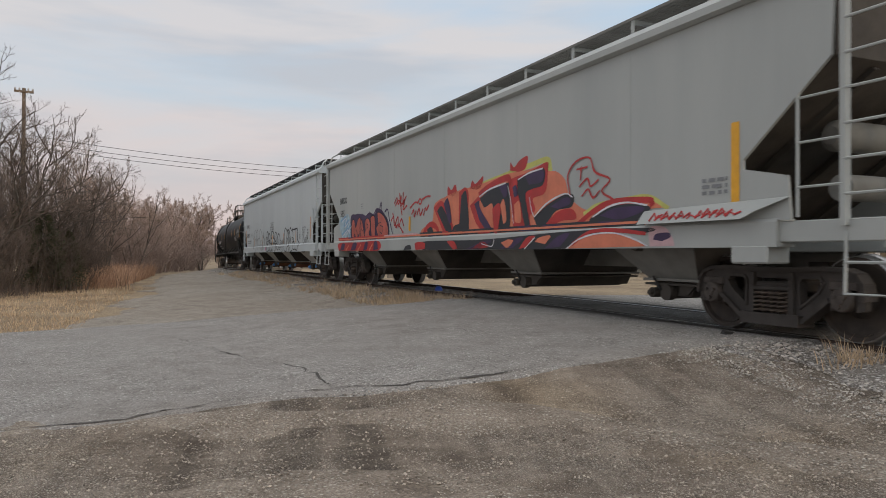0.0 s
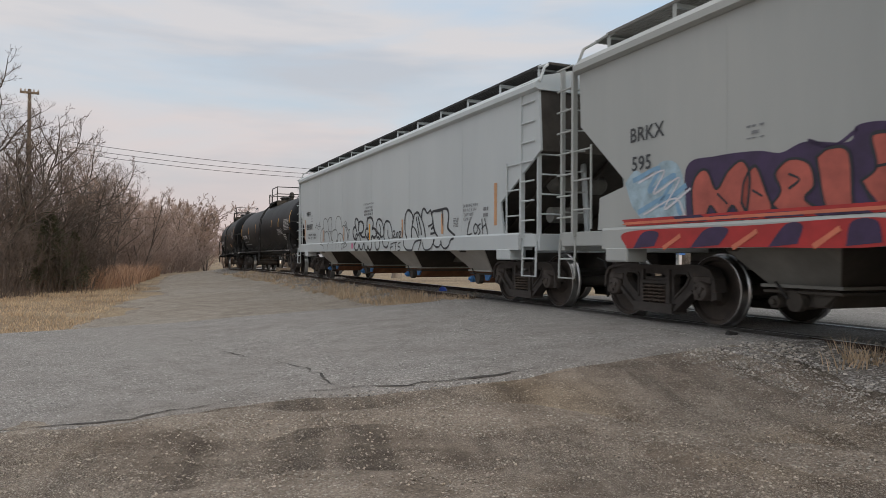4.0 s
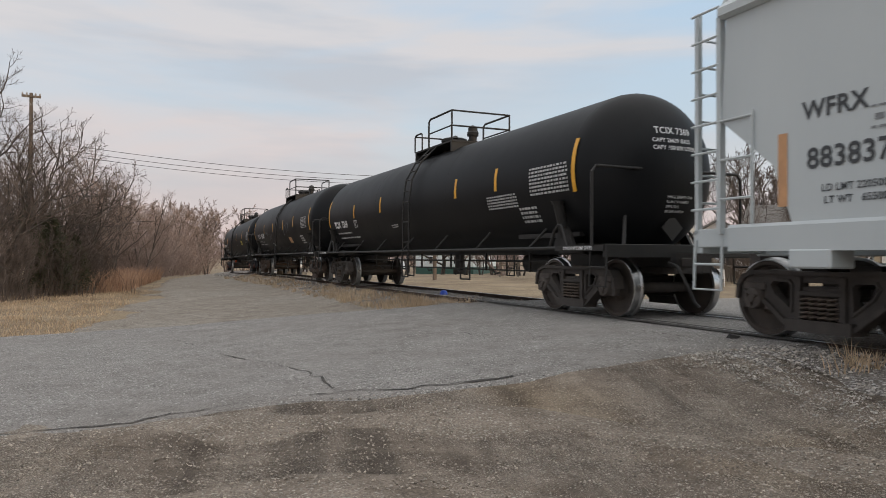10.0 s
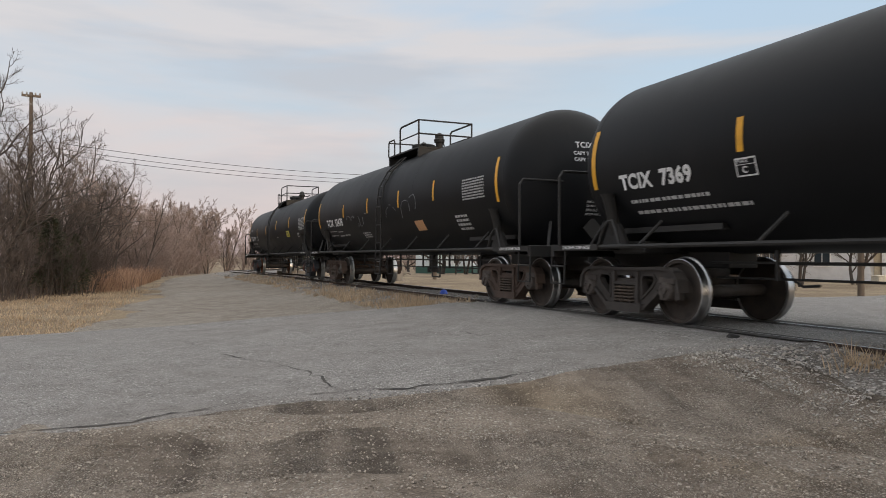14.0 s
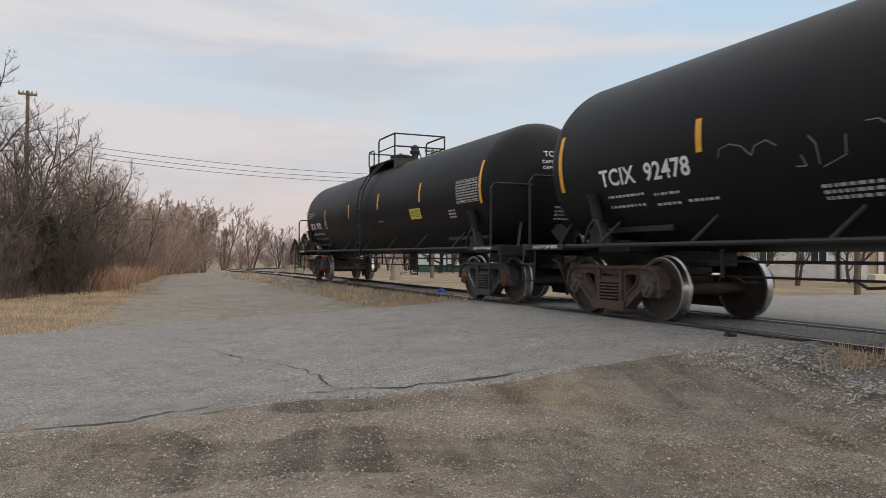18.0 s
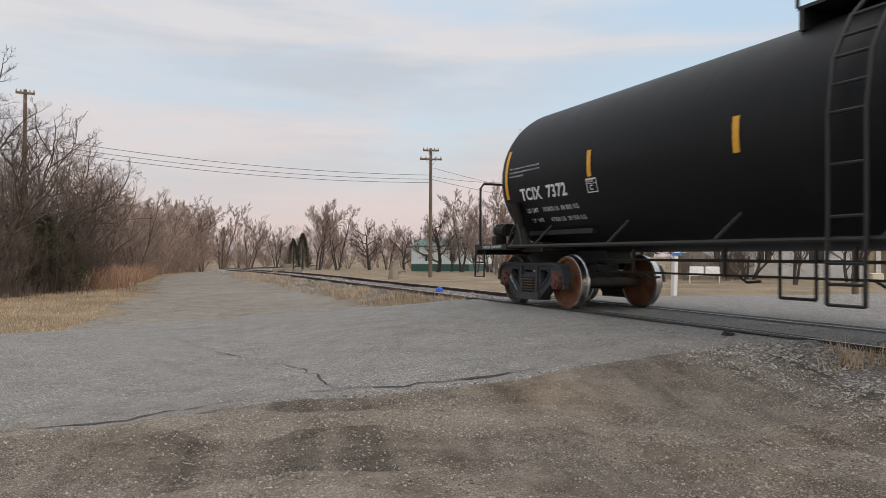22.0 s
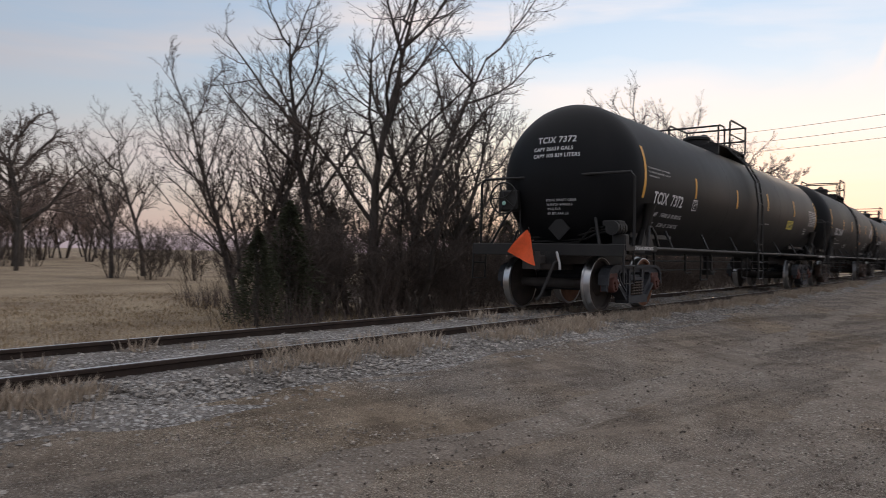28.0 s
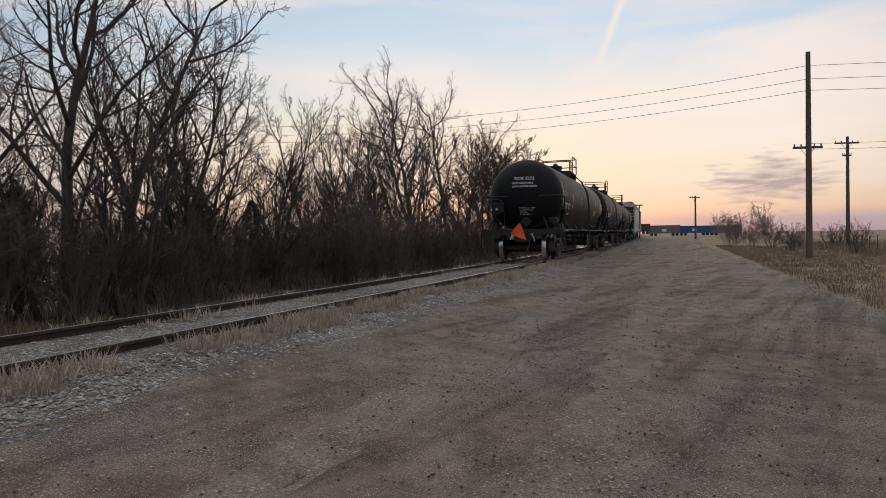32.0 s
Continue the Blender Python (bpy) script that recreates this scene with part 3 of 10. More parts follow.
def build_ground():
    rad = [0.0] + [0.6 * 1.055**i for i in range(140)]
    rad = [r for r in rad if r < 1600] + [2600]
    n = 288
    pts = [(6 + r * math.cos(2 * math.pi * j / n), 2 + r * math.sin(2 * math.pi * j / n)) for r in rad for j in range(n)]
    a = np.array(pts)
    z = height(a[:, 0], a[:, 1])
    z = z + np.array([0.02 * noise.noise((p[0] * 0.7, p[1] * 0.7, 2)) for p in pts])
    b = Build()
    b.v = [(float(p[0]), float(p[1]), float(q)) for p, q in zip(pts, z)]
    b.f = [(i * n + j, i * n + (j + 1) % n, (i + 1) * n + (j + 1) % n, (i + 1) * n + j) for i in range(len(rad) - 1) for j in range(n)]
    tagged(part("ground", b, DRY, smooth=60), "flat ground with short dry winter grass", "ground", kind="structure")
    road = draped("road", strip(ROAD_FAR, ROAD_NEAR, 16, 0.4, 0.12), ASPHALT, 0.05, noise_amp=0.006)
    tagged(road, "worn grey asphalt road crossing the railway track", "road", kind="structure")
    # the dirt and gravel lot beside the track, from the road past the camera to the far yard
    lot_a = [(d[0], d[1]) for d in ((-9, 2.9), (-3.5, 5.9), (-2.0, 6.85), (0.1, 7.15), (1.3, 7.5), (2.7, 8.1))]
    edge_t = [(float(p[0]) - 1.85 * 0.93, float(p[1]) - 1.85 * 0.37) for p in TRK[::10] if -135 < p[1] < 7.6]
    lot_t = lot_a + edge_t
    lot_c = [(-10, -2), (-7.5, -1.5), (-5, -3.4), (-2, -6.5), (2.0, -10.5), (6.6, -19.5), (12.6, -33.5), (22.5, -56), (38, -92), (56, -138)]
    lot = draped("gravel_lot", strip(lot_t, lot_c, 30, 0.4, 0.35, 3), DIRT, 0.034, noise_amp=0.016)
    tagged(lot, "bare dirt and gravel track beside the railway, with tyre ruts", "gravel road", kind="structure")
    lane_l = [(-7.0, 13.1), (-8.2, 18), (-10.8, 27), (-15, 38), (-20.5, 55), (-24, 75)]
    lane_r = [(0.0, 15.8), (-2.0, 19.6), (-6.3, 28.5), (-10.7, 38), (-17.6, 55), (-22.2, 75)]
    lane = draped("gravel_lane", strip(lane_l, lane_r, 14, 0.5, 0.75, 9), LANE, 0.035, noise_amp=0.012)
    tagged(lane, "grey gravel lane running along the track", "lane", kind="structure")
    # wheel tracks that leave the road and run along the railway
    mid = [(-5.2, 3.2), (-2.2, 4.5), (0.4, 4.6), (2.2, 3.0), (3.4, 0.2)]
    for p in TRK[::20]:
        if -95 < p[1] < -3:
            o = 5.0 + 0.5 * math.sin(p[1] * 0.11)
            mid.append((float(p[0]) - 0.93 * o, float(p[1]) - 0.37 * o))
    mid = np.array(mid)
    tan = np.gradient(mid, axis=0)
    tan /= np.linalg.norm(tan, axis=1, keepdims=True)
    nrm = np.stack([tan[:, 1], -tan[:, 0]], 1)
    for k, (o, w) in enumerate(((-1.3, 0.2), (0.25, 0.26))):
        a, b_ = mid[k % 2:] + nrm[k % 2:] * (o - w), mid[k % 2:] + nrm[k % 2:] * (o + w)
        rut = draped("wheel_rut", strip([tuple(q) for q in a], [tuple(q) for q in b_], 6, 0.3, 0.42, 40 + k), RUT, 0.043, lot, noise_amp=0.016, skirt=0.03)
    # cracks and the crumbled edge of the asphalt
    rnd = random.Random(21)
    for pts, w in (([(-5.0, 4.6), (-3.4, 5.55), (-2.64, 5.87), (-1.98, 6.5), (-1.2, 6.7), (0.1, 6.75), (1.2, 7.1)], 0.034), ([(-4.3, 11.6), (-3.86, 10.98), (-2.91, 9.56), (-1.72, 8.21), (-1.25, 7.32), (-0.95, 6.72)], 0.014),
                   ([(-2.0, 8.6), (-0.4, 9.3), (1.4, 10.2)], 0.007), ([(0.3, 7.0), (0.7, 8.6), (0.2, 10.4)], 0.006)):
        line = spline([(*p, 0) for p in pts], 0.12)[0][:, :2]
        rows = []
        for i in range(len(line) - 1):
            t = line[i + 1] - line[i]
            n_ = np.array([-t[1], t[0]]) / np.linalg.norm(t)
            c = line[i] + n_ * rnd.gauss(0, 0.025)
            ww = 1.1 * w * max(0.1, 1.6 * noise.noise((c[0] * 1.3, c[1] * 1.3, 9)) + rnd.uniform(-0.1, 0.5))
            rows.append([c - n_ * ww, c + n_ * ww])
        draped("crack", rows, FLANGE, 0.0545, road, noise_amp=0.006, skirt=-0.0005)
    litter_a = [(float(p[0]) + 3.3 * 0.93, float(p[1]) + 3.3 * 0.37) for p in TRK[::10] if -75 < p[1] < -4.4]
    litter_b = [(x + 14, y - 1.0) for x, y in litter_a]
    litter = draped("leaf_litter", strip(litter_a, litter_b, 12, 0.5, 0.9, 21), LITTER, 0.03, noise_amp=0.05)
    tagged(litter, "dark leaf litter under the trackside trees", "leaf litter", kind="structure")
    # stone bed
    rows = []
    for p, q in zip(TRK[:-1:2], TRK[1::2]):
        t = (q - p)[:2] / np.linalg.norm((q - p)[:2])
        nrm = np.array([t[1], -t[0]])
        rows.append([p[:2] + nrm * o for o in (-2.4, -1.9, -1.45, -1.1, -0.7, 0, 0.7, 1.1, 1.45, 1.7, 1.9, 2.05)])
    bed = draped("track_bed", rows, BALLAST, 0.03, noise_amp=0.03)
    tagged(bed, "dirty grey stone ballast under the railway track", "track bed", kind="structure")


def build_track():
    track = thing("railway_track", "single railway track with rusty steel rails on weathered wooden ties", "railway track", kind="structure")
    prof = [(-0.07, -0.17), (0.07, -0.17), (0.07, -0.155), (0.012, -0.135), (0.012, -0.045), (0.036, -0.032), (0.036, -0.006), (0.028, 0), (-0.028, 0), (-0.036, -0.006), (-0.036, -0.032), (-0.012, -0.045), (-0.012, -0.135), (-0.07, -0.155)]
    for off in (-0.755, 0.755):
        side, top = Build(), Build()
        k = len(prof)
        ring = []
        for i in range(0, len(TRK) - 2, 2):
            t = (TRK[i + 2] - TRK[i])[:2]
            t = t / np.linalg.norm(t)
            nx, ny = t[1], -t[0]
            ring.append([(TRK[i, 0] + nx * (off + u), TRK[i, 1] + ny * (off + u), TRK[i, 2] + z) for u, z in prof])
        side.v = [p for r in ring for p in r]
        side.f = [(i * k + j, i * k + (j + 1) % k, (i + 1) * k + (j + 1) % k, (i + 1) * k + j) for i in range(len(ring) - 1) for j in range(k) if j != 7]
        top.v = [p for r in ring for p in (r[7], r[8])]
        top.f = [(2 * i, 2 * i + 1, 2 * i + 3, 2 * i + 2) for i in range(len(ring) - 1)]
        rail = part("rail", side, RAIL, track, smooth=30)
        part("rail_tread", top, RAILTOP, rail, "bright worn rail top", smooth=30)
    # packed flangeways and a worn filler where the road crosses
    for off in (-0.755, 0.755):
        for a, b_, z in ((0.04, 0.16, -0.012), (-0.24, -0.04, -0.004)):
            sgn = -1 if off > 0 else 1
            rows = []
            for p, q in zip(TRK[:-1], TRK[1:]):
                if 7.9 < p[1] < 16.2:
                    t = (q - p)[:2] / np.linalg.norm((q - p)[:2])
                    nrm = np.array([t[1], -t[0]])
                    rows.append([p[:2] + nrm * (off + sgn * o) for o in (a, b_)])
            g = Build()
            g.v = [(float(r[0]), float(r[1]), z + 0.01) for row in rows for r in row]
            g.f = [(2 * i, 2 * i + 1, 2 * i + 3, 2 * i + 2) for i in range(len(rows) - 1)]
            part("flangeway", g, FLANGE, track, "dark dirt packed beside the rail", smooth=None)
    rnd = random.Random(4)
    meshes = []
    for v in range(4):
        b = Build().box(-0.11, 0.11, -1.28, 1.28, -0.35, -0.1, b=0.012)
        meshes.append(b.mesh("tie", TIE, 20))
    s = 0.0
    near = [k for k in np.arange(100, 245, 0.55)]
    for s in near[:264]:
        p, a = on_track(s)
        if 7.9 < p.y < 15.6:
            continue
        part("tie", meshes[rnd.randrange(4)], None, track, m=Matrix.LocRotScale((p.x, p.y, p.z + rnd.uniform(-0.012, 0.006)), Euler((0, rnd.uniform(-0.02, 0.02), a + rnd.uniform(-0.04, 0.04))), None))


build_ground()
build_track()


# ---- the train ----
AXLE = 0.889     # half the wheelbase of a truck
WHEEL_R = 0.457
SPEED = 3.98
_i = int(np.argmin((TRK[:, 0] - 6.08)**2 + (TRK[:, 1] - 5.58)**2))
REAR_AXLE_S = float(TRK_S[_i]) + 0.0        # rear axle of the last car at 24.4 s


def text_mesh(name, s, size, mat, place, spacing=1.0, bold=0.0):
    """Letters laid out in x and y and moved by place(x, y) onto their surface."""
    cu = bpy.data.curves.new(name, "FONT")
    cu.body, cu.size, cu.space_character, cu.offset = s, size, spacing, bold
    cu.resolution_u = 3
    ob = bpy.data.objects.new(name, cu)
    scene.collection.objects.link(ob)
    bpy.context.view_layer.update()
    me = bpy.data.meshes.new_from_object(ob.evaluated_get(bpy.context.evaluated_depsgraph_get()))
    bpy.data.objects.remove(ob)
    bpy.data.curves.remove(cu)
    me.name = name
    for v in me.vertices:
        v.co = place(v.co.x, v.co.y)
    me.materials.clear()
    me.materials.append(mat)
    return me


def wheelset_meshes(wheelmat):
    """The near wheel and the axle along y, centred at the axle."""
    w, tr, ax = Build(), Build(), Build()
    for sgn in (-1,):
        # outer face of the wheel and hub
        def q(prof, b):
            b.lathe([(sgn * a, r) for a, r in prof], 40, "y", caps=False)
        q([(0.70, 0.0), (0.70, 0.12), (0.715, 0.2), (0.71, 0.36), (0.70, 0.40), (0.70, 0.445)], w)
        q([(0.845, 0.445), (0.845, 0.395), (0.80, 0.375), (0.775, 0.2), (0.86, 0.13), (0.88, 0.0)], w)
        q([(0.695, 0.445), (0.70, 0.483), (0.725, 0.483), (0.738, 0.462), (0.845, 0.452), (0.848, 0.44)], tr)
    ax.tube([(0, -0.7, 0), (0, 0.7, 0)], 0.085, 16)
    for sgn in (-1, 1):
        ax.tube([(0, sgn * 0.85, 0), (0, sgn * 0.98, 0)], 0.075, 12)
    return joined("wheel", [(w, wheelmat), (tr, TREAD)], 40), ax.mesh("axle", TRUCKIRON, 40)


def joined(name, pieces, smooth):
    """One mesh out of several Builds, each with its material."""
    b, idx = Build(), []
    for i, (q, _) in enumerate(pieces):
        b.add(q.v, q.f)
        idx += [i] * len(q.f)
    me = b.mesh(name, [m for _, m in pieces], smooth)
    me.polygons.foreach_set("material_index", idx)
    return me


def pierced(b, outer, holes, y0, y1):
    """A plate in (x, z) with openings, from y0 to y1."""
    loops = [outer] + holes
    flat = [p for l in loops for p in l]
    k = len(flat)
    tris = geometry.tessellate_polygon([[Vector((x, z, 0)) for x, z in l] for l in loops])
    fs = [tuple(t) for t in tris] + [tuple(q + k for q in t[::-1]) for t in tris]
    at = 0
    for l in loops:
        m = len(l)
        fs += [(at + i, at + (i + 1) % m, at + (i + 1) % m + k, at + i + k) for i in range(m)]
        at += m
    b.add([(x, y0, z) for x, z in flat] + [(x, y1, z) for x, z in flat], fs)


def sideframe(b, sgn):
    """The cast side of a truck: arched top chord, jaws over the bearings, two triangular openings and the spring window."""
    z = WHEEL_R
    half = [(0.3, 0.315), (0.62, 0.33), (0.9, 0.32), (1.04, 0.27), (1.11, 0.17), (1.13, 0.02), (1.12, -0.1), (1.05, -0.12), (1.03, 0.12), (0.99, 0.155), (0.79, 0.155), (0.75, 0.12), (0.73, -0.04), (0.6, -0.14), (0.42, -0.28), (0.34, -0.31)]
    outer = [(x, z + h) for x, h in half] + [(-x, z + h) for x, h in half[::-1]]
    win = [(-0.23, -0.2), (0.23, -0.2), (0.23, 0.2), (-0.23, 0.2)]
    tri = [(0.37, -0.12), (0.6, 0.06), (0.66, 0.16), (0.62, 0.22), (0.4, 0.215), (0.36, 0.17)]
    holes = [[(x, z + h) for x, h in l] for l in (win, tri, [(-x, h) for x, h in tri[::-1]])]
    pierced(b, outer, holes, *sorted((sgn * 0.95, sgn * 1.04)))
    # raised rims along the chords and round the openings
    def rim(line, w, y0, y1, closed=False):
        n = len(line)
        for i in range(n if closed else n - 1):
            p, q = Vector(line[i]), Vector(line[(i + 1) % n])
            d = (q - p).normalized()
            m = Vector((-d.y, d.x)) * w / 2
            p, q = p - d * w * 0.3, q + d * w * 0.3
            b.prism([tuple(p + m), tuple(p - m), tuple(q - m), tuple(q + m)], *sorted((sgn * y0, sgn * y1)))
    rim([(x, z + h - 0.015) for x, h in [(-a, c) for a, c in half[5::-1]] + half[:6]], 0.045, 0.9, 1.085)
    rim([(x, z + h + 0.02) for x, h in [(-a, c) for a, c in half[12:]] + half[:11:-1]], 0.05, 0.9, 1.09)
    for l in holes[1:]:
        rim(l, 0.028, 0.95, 1.062, True)
    for s in (-1, 1):
        rim([(s * 0.27, z - 0.22), (s * 0.27, z + 0.24)], 0.07, 0.94, 1.08)
    b.box(-0.4, 0.4, *sorted((sgn * 0.86, sgn * 1.12)), z - 0.33, z - 0.2)


def coil(b, x, y, z0, z1, r=0.055, turns=5):
    n = turns * 10
    b.tube([(x + r * math.cos(2 * math.pi * k / 10), y + r * math.sin(2 * math.pi * k / 10), z0 + (z1 - z0) * k / n) for k in range(n + 1)], 0.014, 5)


_frame_cache = {}


def truck_meshes(style):
    if style in _frame_cache:
        return _frame_cache[style]
    iron = {"grey": TRUCKGREY, "brown": TRUCKBROWN}.get(style, TRUCKIRON)
    sides = []
    for sgn in (-1, 1):
        b = Build()
        sideframe(b, sgn)
        sides.append(b.mesh("side_frame", iron, 30))
    bol = Build().box(-0.24, 0.24, -1.05, 1.05, WHEEL_R + 0.04, WHEEL_R + 0.16, b=0.02)
    bol.box(-0.2, 0.2, -0.8, 0.8, WHEEL_R + 0.14, WHEEL_R + 0.3, b=0.02).box(-0.14, 0.14, -0.3, 0.3, WHEEL_R + 0.2, WHEEL_R + 0.38)
    for y in (-1, 1):
        bol.box(-0.26, 0.26, *sorted((y * 0.98, y * 1.09)), WHEEL_R + 0.06, WHEEL_R + 0.11, b=0.01)
    bol = bol.mesh("bolster", iron, 30)
    springs = []
    for sgn in (-1, 1):
        b = Build()
        for x in (-0.165, -0.055, 0.055, 0.165):
            for y in (0.95, 1.06):
                coil(b, x, sgn * y, WHEEL_R - 0.2, WHEEL_R + 0.04)
        springs.append(b.mesh("spring_group", SPRING, 60))
    cap = Build()
    cap.lathe([(0, 0.13), (-0.10, 0.13), (-0.12, 0.115), (-0.13, 0.0)], 20, "y")
    for k in range(3):
        a = 2 * math.pi * k / 3 + 0.5
        cap.tube([(0.065 * math.cos(a), -0.12, 0.065 * math.sin(a)), (0.065 * math.cos(a), -0.155, 0.065 * math.sin(a))], 0.022, 6)
    cap.lathe([(-0.12, 0.05), (-0.14, 0.045), (-0.145, 0)], 12, "y")
    capm = cap.mesh("bearing_cap", CAPRED if style == "grey" else CAPIRON, 40)
    ada = Build().box(-0.16, 0.16, -1.06, -0.94, 0.1, 0.19, b=0.01).box(-0.17, -0.13, -1.03, -0.9, -0.12, 0.15).box(0.13, 0.17, -1.03, -0.9, -0.12, 0.15)
    adam = ada.mesh("bearing_adapter", CAPRED if style == "grey" else CAPIRON, 30)
    brake = Build().tube([(-0.45, -0.72, 0.36), (-0.45, 0.72, 0.36)], 0.045, 8).tube([(0.45, -0.72, 0.36), (0.45, 0.72, 0.36)], 0.045, 8)
    for x in (-0.42, 0.42):
        for y in (-0.75, 0.75):
            brake.box(x - 0.03, x + 0.03, y - 0.05, y + 0.05, 0.3, 0.6)
    brakem = brake.mesh("brake_rigging", iron, 30)
    _frame_cache[style] = sides, bol, springs, capm, adam, brakem
    return _frame_cache[style]


_wheel_cache = {}


def truck(parent, x, style, wheelmats):
    """One truck under a car; returns it and its two wheelsets."""
    sides, bol, springs, capm, adam, brakem = truck_meshes(style)
    tk = part("truck", bol, None, parent, m=pose(x, 0, 0))
    for me in sides:
        part("side_frame", me, None, tk)
    for me in springs:
        part("spring_group", me, None, tk)
    part("brake_rigging", brakem, None, tk)
    sets = []
    for ax, wm in zip((-AXLE, AXLE), wheelmats):
        if wm.name not in _wheel_cache:
            _wheel_cache[wm.name] = wheelset_meshes(wm)
        wheel, axle = _wheel_cache[wm.name]
        sets.append((part("wheel", wheel, None, tk, m=pose(ax, 0, WHEEL_R)), ax, 0))
        sets.append((part("wheel", wheel, None, tk, m=pose(ax, 0, WHEEL_R, 0, 0, 180)), ax, 180))
        sets.append((part("axle", axle, None, tk, m=pose(ax, 0, WHEEL_R)), ax, 0))
        for sgn in (0, 180):
            part("bearing_cap", capm, None, tk, m=pose(ax, 0, WHEEL_R, 0, 0, sgn) @ pose(0, -0.98, 0))
            part("bearing_adapter", adam, None, tk, m=pose(ax, 0, WHEEL_R, 0, 0, sgn))
    return tk, sets


def ladder(b, x0, x1, pts, r=0.018, rungs=None):
    """Two stiles through (y, z) points at x0 and x1, with rungs at the listed points between."""
    for x in (x0, x1):
        b.tube([(x, y, z) for y, z in pts], r * 1.3, 6)
    for y, z in rungs or []:
        b.tube([(x0, y, z), (x1, y, z)], r, 6)


def coupler(parent, x, sgn):
    """Draft gear, knuckle and hose at a car's end."""
    b = Build().box(min(x, x - sgn * 0.8), max(x, x - sgn * 0.8), -0.18, 0.18, 0.68, 1.02, b=0.02)
    b.box(min(x, x + sgn * 0.35), max(x, x + sgn * 0.35), -0.07, 0.07, 0.78, 0.93, b=0.02)
    b.prism([(x + sgn * 0.3, 0.7), (x + sgn * 0.3, 1.0), (x + sgn * 0.48, 1.0), (x + sgn * 0.5, 0.7)], -0.13, 0.02)
    b.prism([(x + sgn * 0.3, 0.7), (x + sgn * 0.3, 1.0), (x + sgn * 0.42, 1.0), (x + sgn * 0.42, 0.7)], 0.05, 0.14)
    part("coupler", b, TRUCKIRON, parent)
    h = Build().tube([(x + sgn * 0.05, -0.35, 0.85), (x + sgn * 0.25, -0.36, 0.8), (x + sgn * 0.4, -0.33, 0.55), (x + sgn * 0.47, -0.25, 0.28), (x + sgn * 0.52, -0.2, 0.2)], 0.025, 8)
    part("air_hose", h, FRAMEBLACK, parent, "black rubber air hose")


def tank_car(marks, half, style, wheelmats, specs):
    """A black tank car, x along its travel, rails at z 0; half: half the distance between truck centres."""
    R = specs.get("radius", 1.345)
    AZ = 0.98 + R
    grow = half - 7.37 + 0.02
    cyl = 7.72 + grow                     # half the straight shell
    car = thing("tank_car", specs["label"], "tank car", "cars of the train")
    shell = Build()
    head = [(0.86 * math.sin(t), R * math.cos(t)) for t in [math.pi / 2 * k / 12 for k in range(13)]]
    prof = [(-cyl - a, max(r, 1e-5)) for a, r in head[::-1]]
    prof += [(cyl + a, max(r, 1e-5)) for a, r in head]
    shell.lathe(prof, 72, "x", (0, 0, AZ))
    tank = part("tank", shell, TANKBLACK, car, "black painted steel tank shell", smooth=30)
    for s0 in (-cyl, -cyl * 0.33, cyl * 0.33, cyl):
        part("weld_seam", Build().lathe([(s0 - 0.012, R - 0.002), (s0 - 0.004, R + 0.0015), (s0 + 0.004, R + 0.0015), (s0 + 0.012, R - 0.002)], 72, "x", (0, 0, AZ), False), TANKBLACK, tank)

    def wrap(x0, z0, off=0.009):
        """Lettering whose lower left stands at x0, z0 on the near side of the shell."""
        a0 = math.asin((z0 - AZ) / R)
        return lambda u, v: Vector((x0 + u, -(R + off) * math.cos(a0 + v / R), AZ + (R + off) * math.sin(a0 + v / R)))

    def band(x0, x1, z0, z1, mat, name="reflector_stripe", off=0.006, lab="yellow reflective stripe"):
        b, w = Build(), wrap(0, z0, off)
        h = R * (math.asin((z1 - AZ) / R) - math.asin((z0 - AZ) / R))
        k = 8
        for i in range(k + 1):
            b.v += [tuple(w(x0, h * i / k)), tuple(w(x1, h * i / k))]
        b.f = [(2 * i, 2 * i + 1, 2 * i + 3, 2 * i + 2) for i in range(k)]
        return part(name, b, mat, tank, lab)

    for x, z0, z1, w in specs["stripes"]:
        band(x, x + w, z0, z1, YELLOW)
    for name, s, size, x, z, mat, bold in specs["texts"]:
        part(name, text_mesh(name, s, size, mat, wrap(x, z), 1.05, bold), None, tank)
    for x0, x1, z0, z1, mat, nm, lab in specs.get("panels", []):
        band(x0, x1, z0, z1, mat, nm, 0.007, lab)
    for x0, x1, z0, z1, rows_, mat in specs.get("bars", []):
        # small print as bars
        b, rnd = Build(), random.Random(int(x0 * 100) + 7)
        for r in range(rows_):
            za, zb = z0 + (z1 - z0) * (r + 0.22) / rows_, z0 + (z1 - z0) * (r + 0.78) / rows_
            x = x0
            while x < x1 - 0.02:
                l = rnd.uniform(0.05, 0.16) * max(1, (zb - za) / 0.03) * 0.5
                xe = min(x + l, x1)
                w = wrap(0, za, 0.012)
                hh = R * (math.asin((zb - AZ) / R) - math.asin((za - AZ) / R))
                n = len(b.v)
                b.v += [tuple(w(x, 0)), tuple(w(xe, 0)), tuple(w(xe, hh)), tuple(w(x, hh))]
                b.f.append((n, n + 1, n + 2, n + 3))
                x = xe + rnd.uniform(0.015, 0.04)
        tagged(part("small_print", b, mat, tank, "white small print"), kind="stuff")
    for pts in specs.get("scrawls", []):
        fine = [(a[0] + (c[0] - a[0]) * k / 6, a[1] + (c[1] - a[1]) * k / 6) for a, c in zip(pts[:-1], pts[1:]) for k in range(7)]
        part("chalk_scrawl", Build().tube([tuple(wrap(0, z, 0.0)(x, 0)) for x, z in fine], 0.007, 4), GREYINK, tank, "pale chalk scrawl", smooth=None)
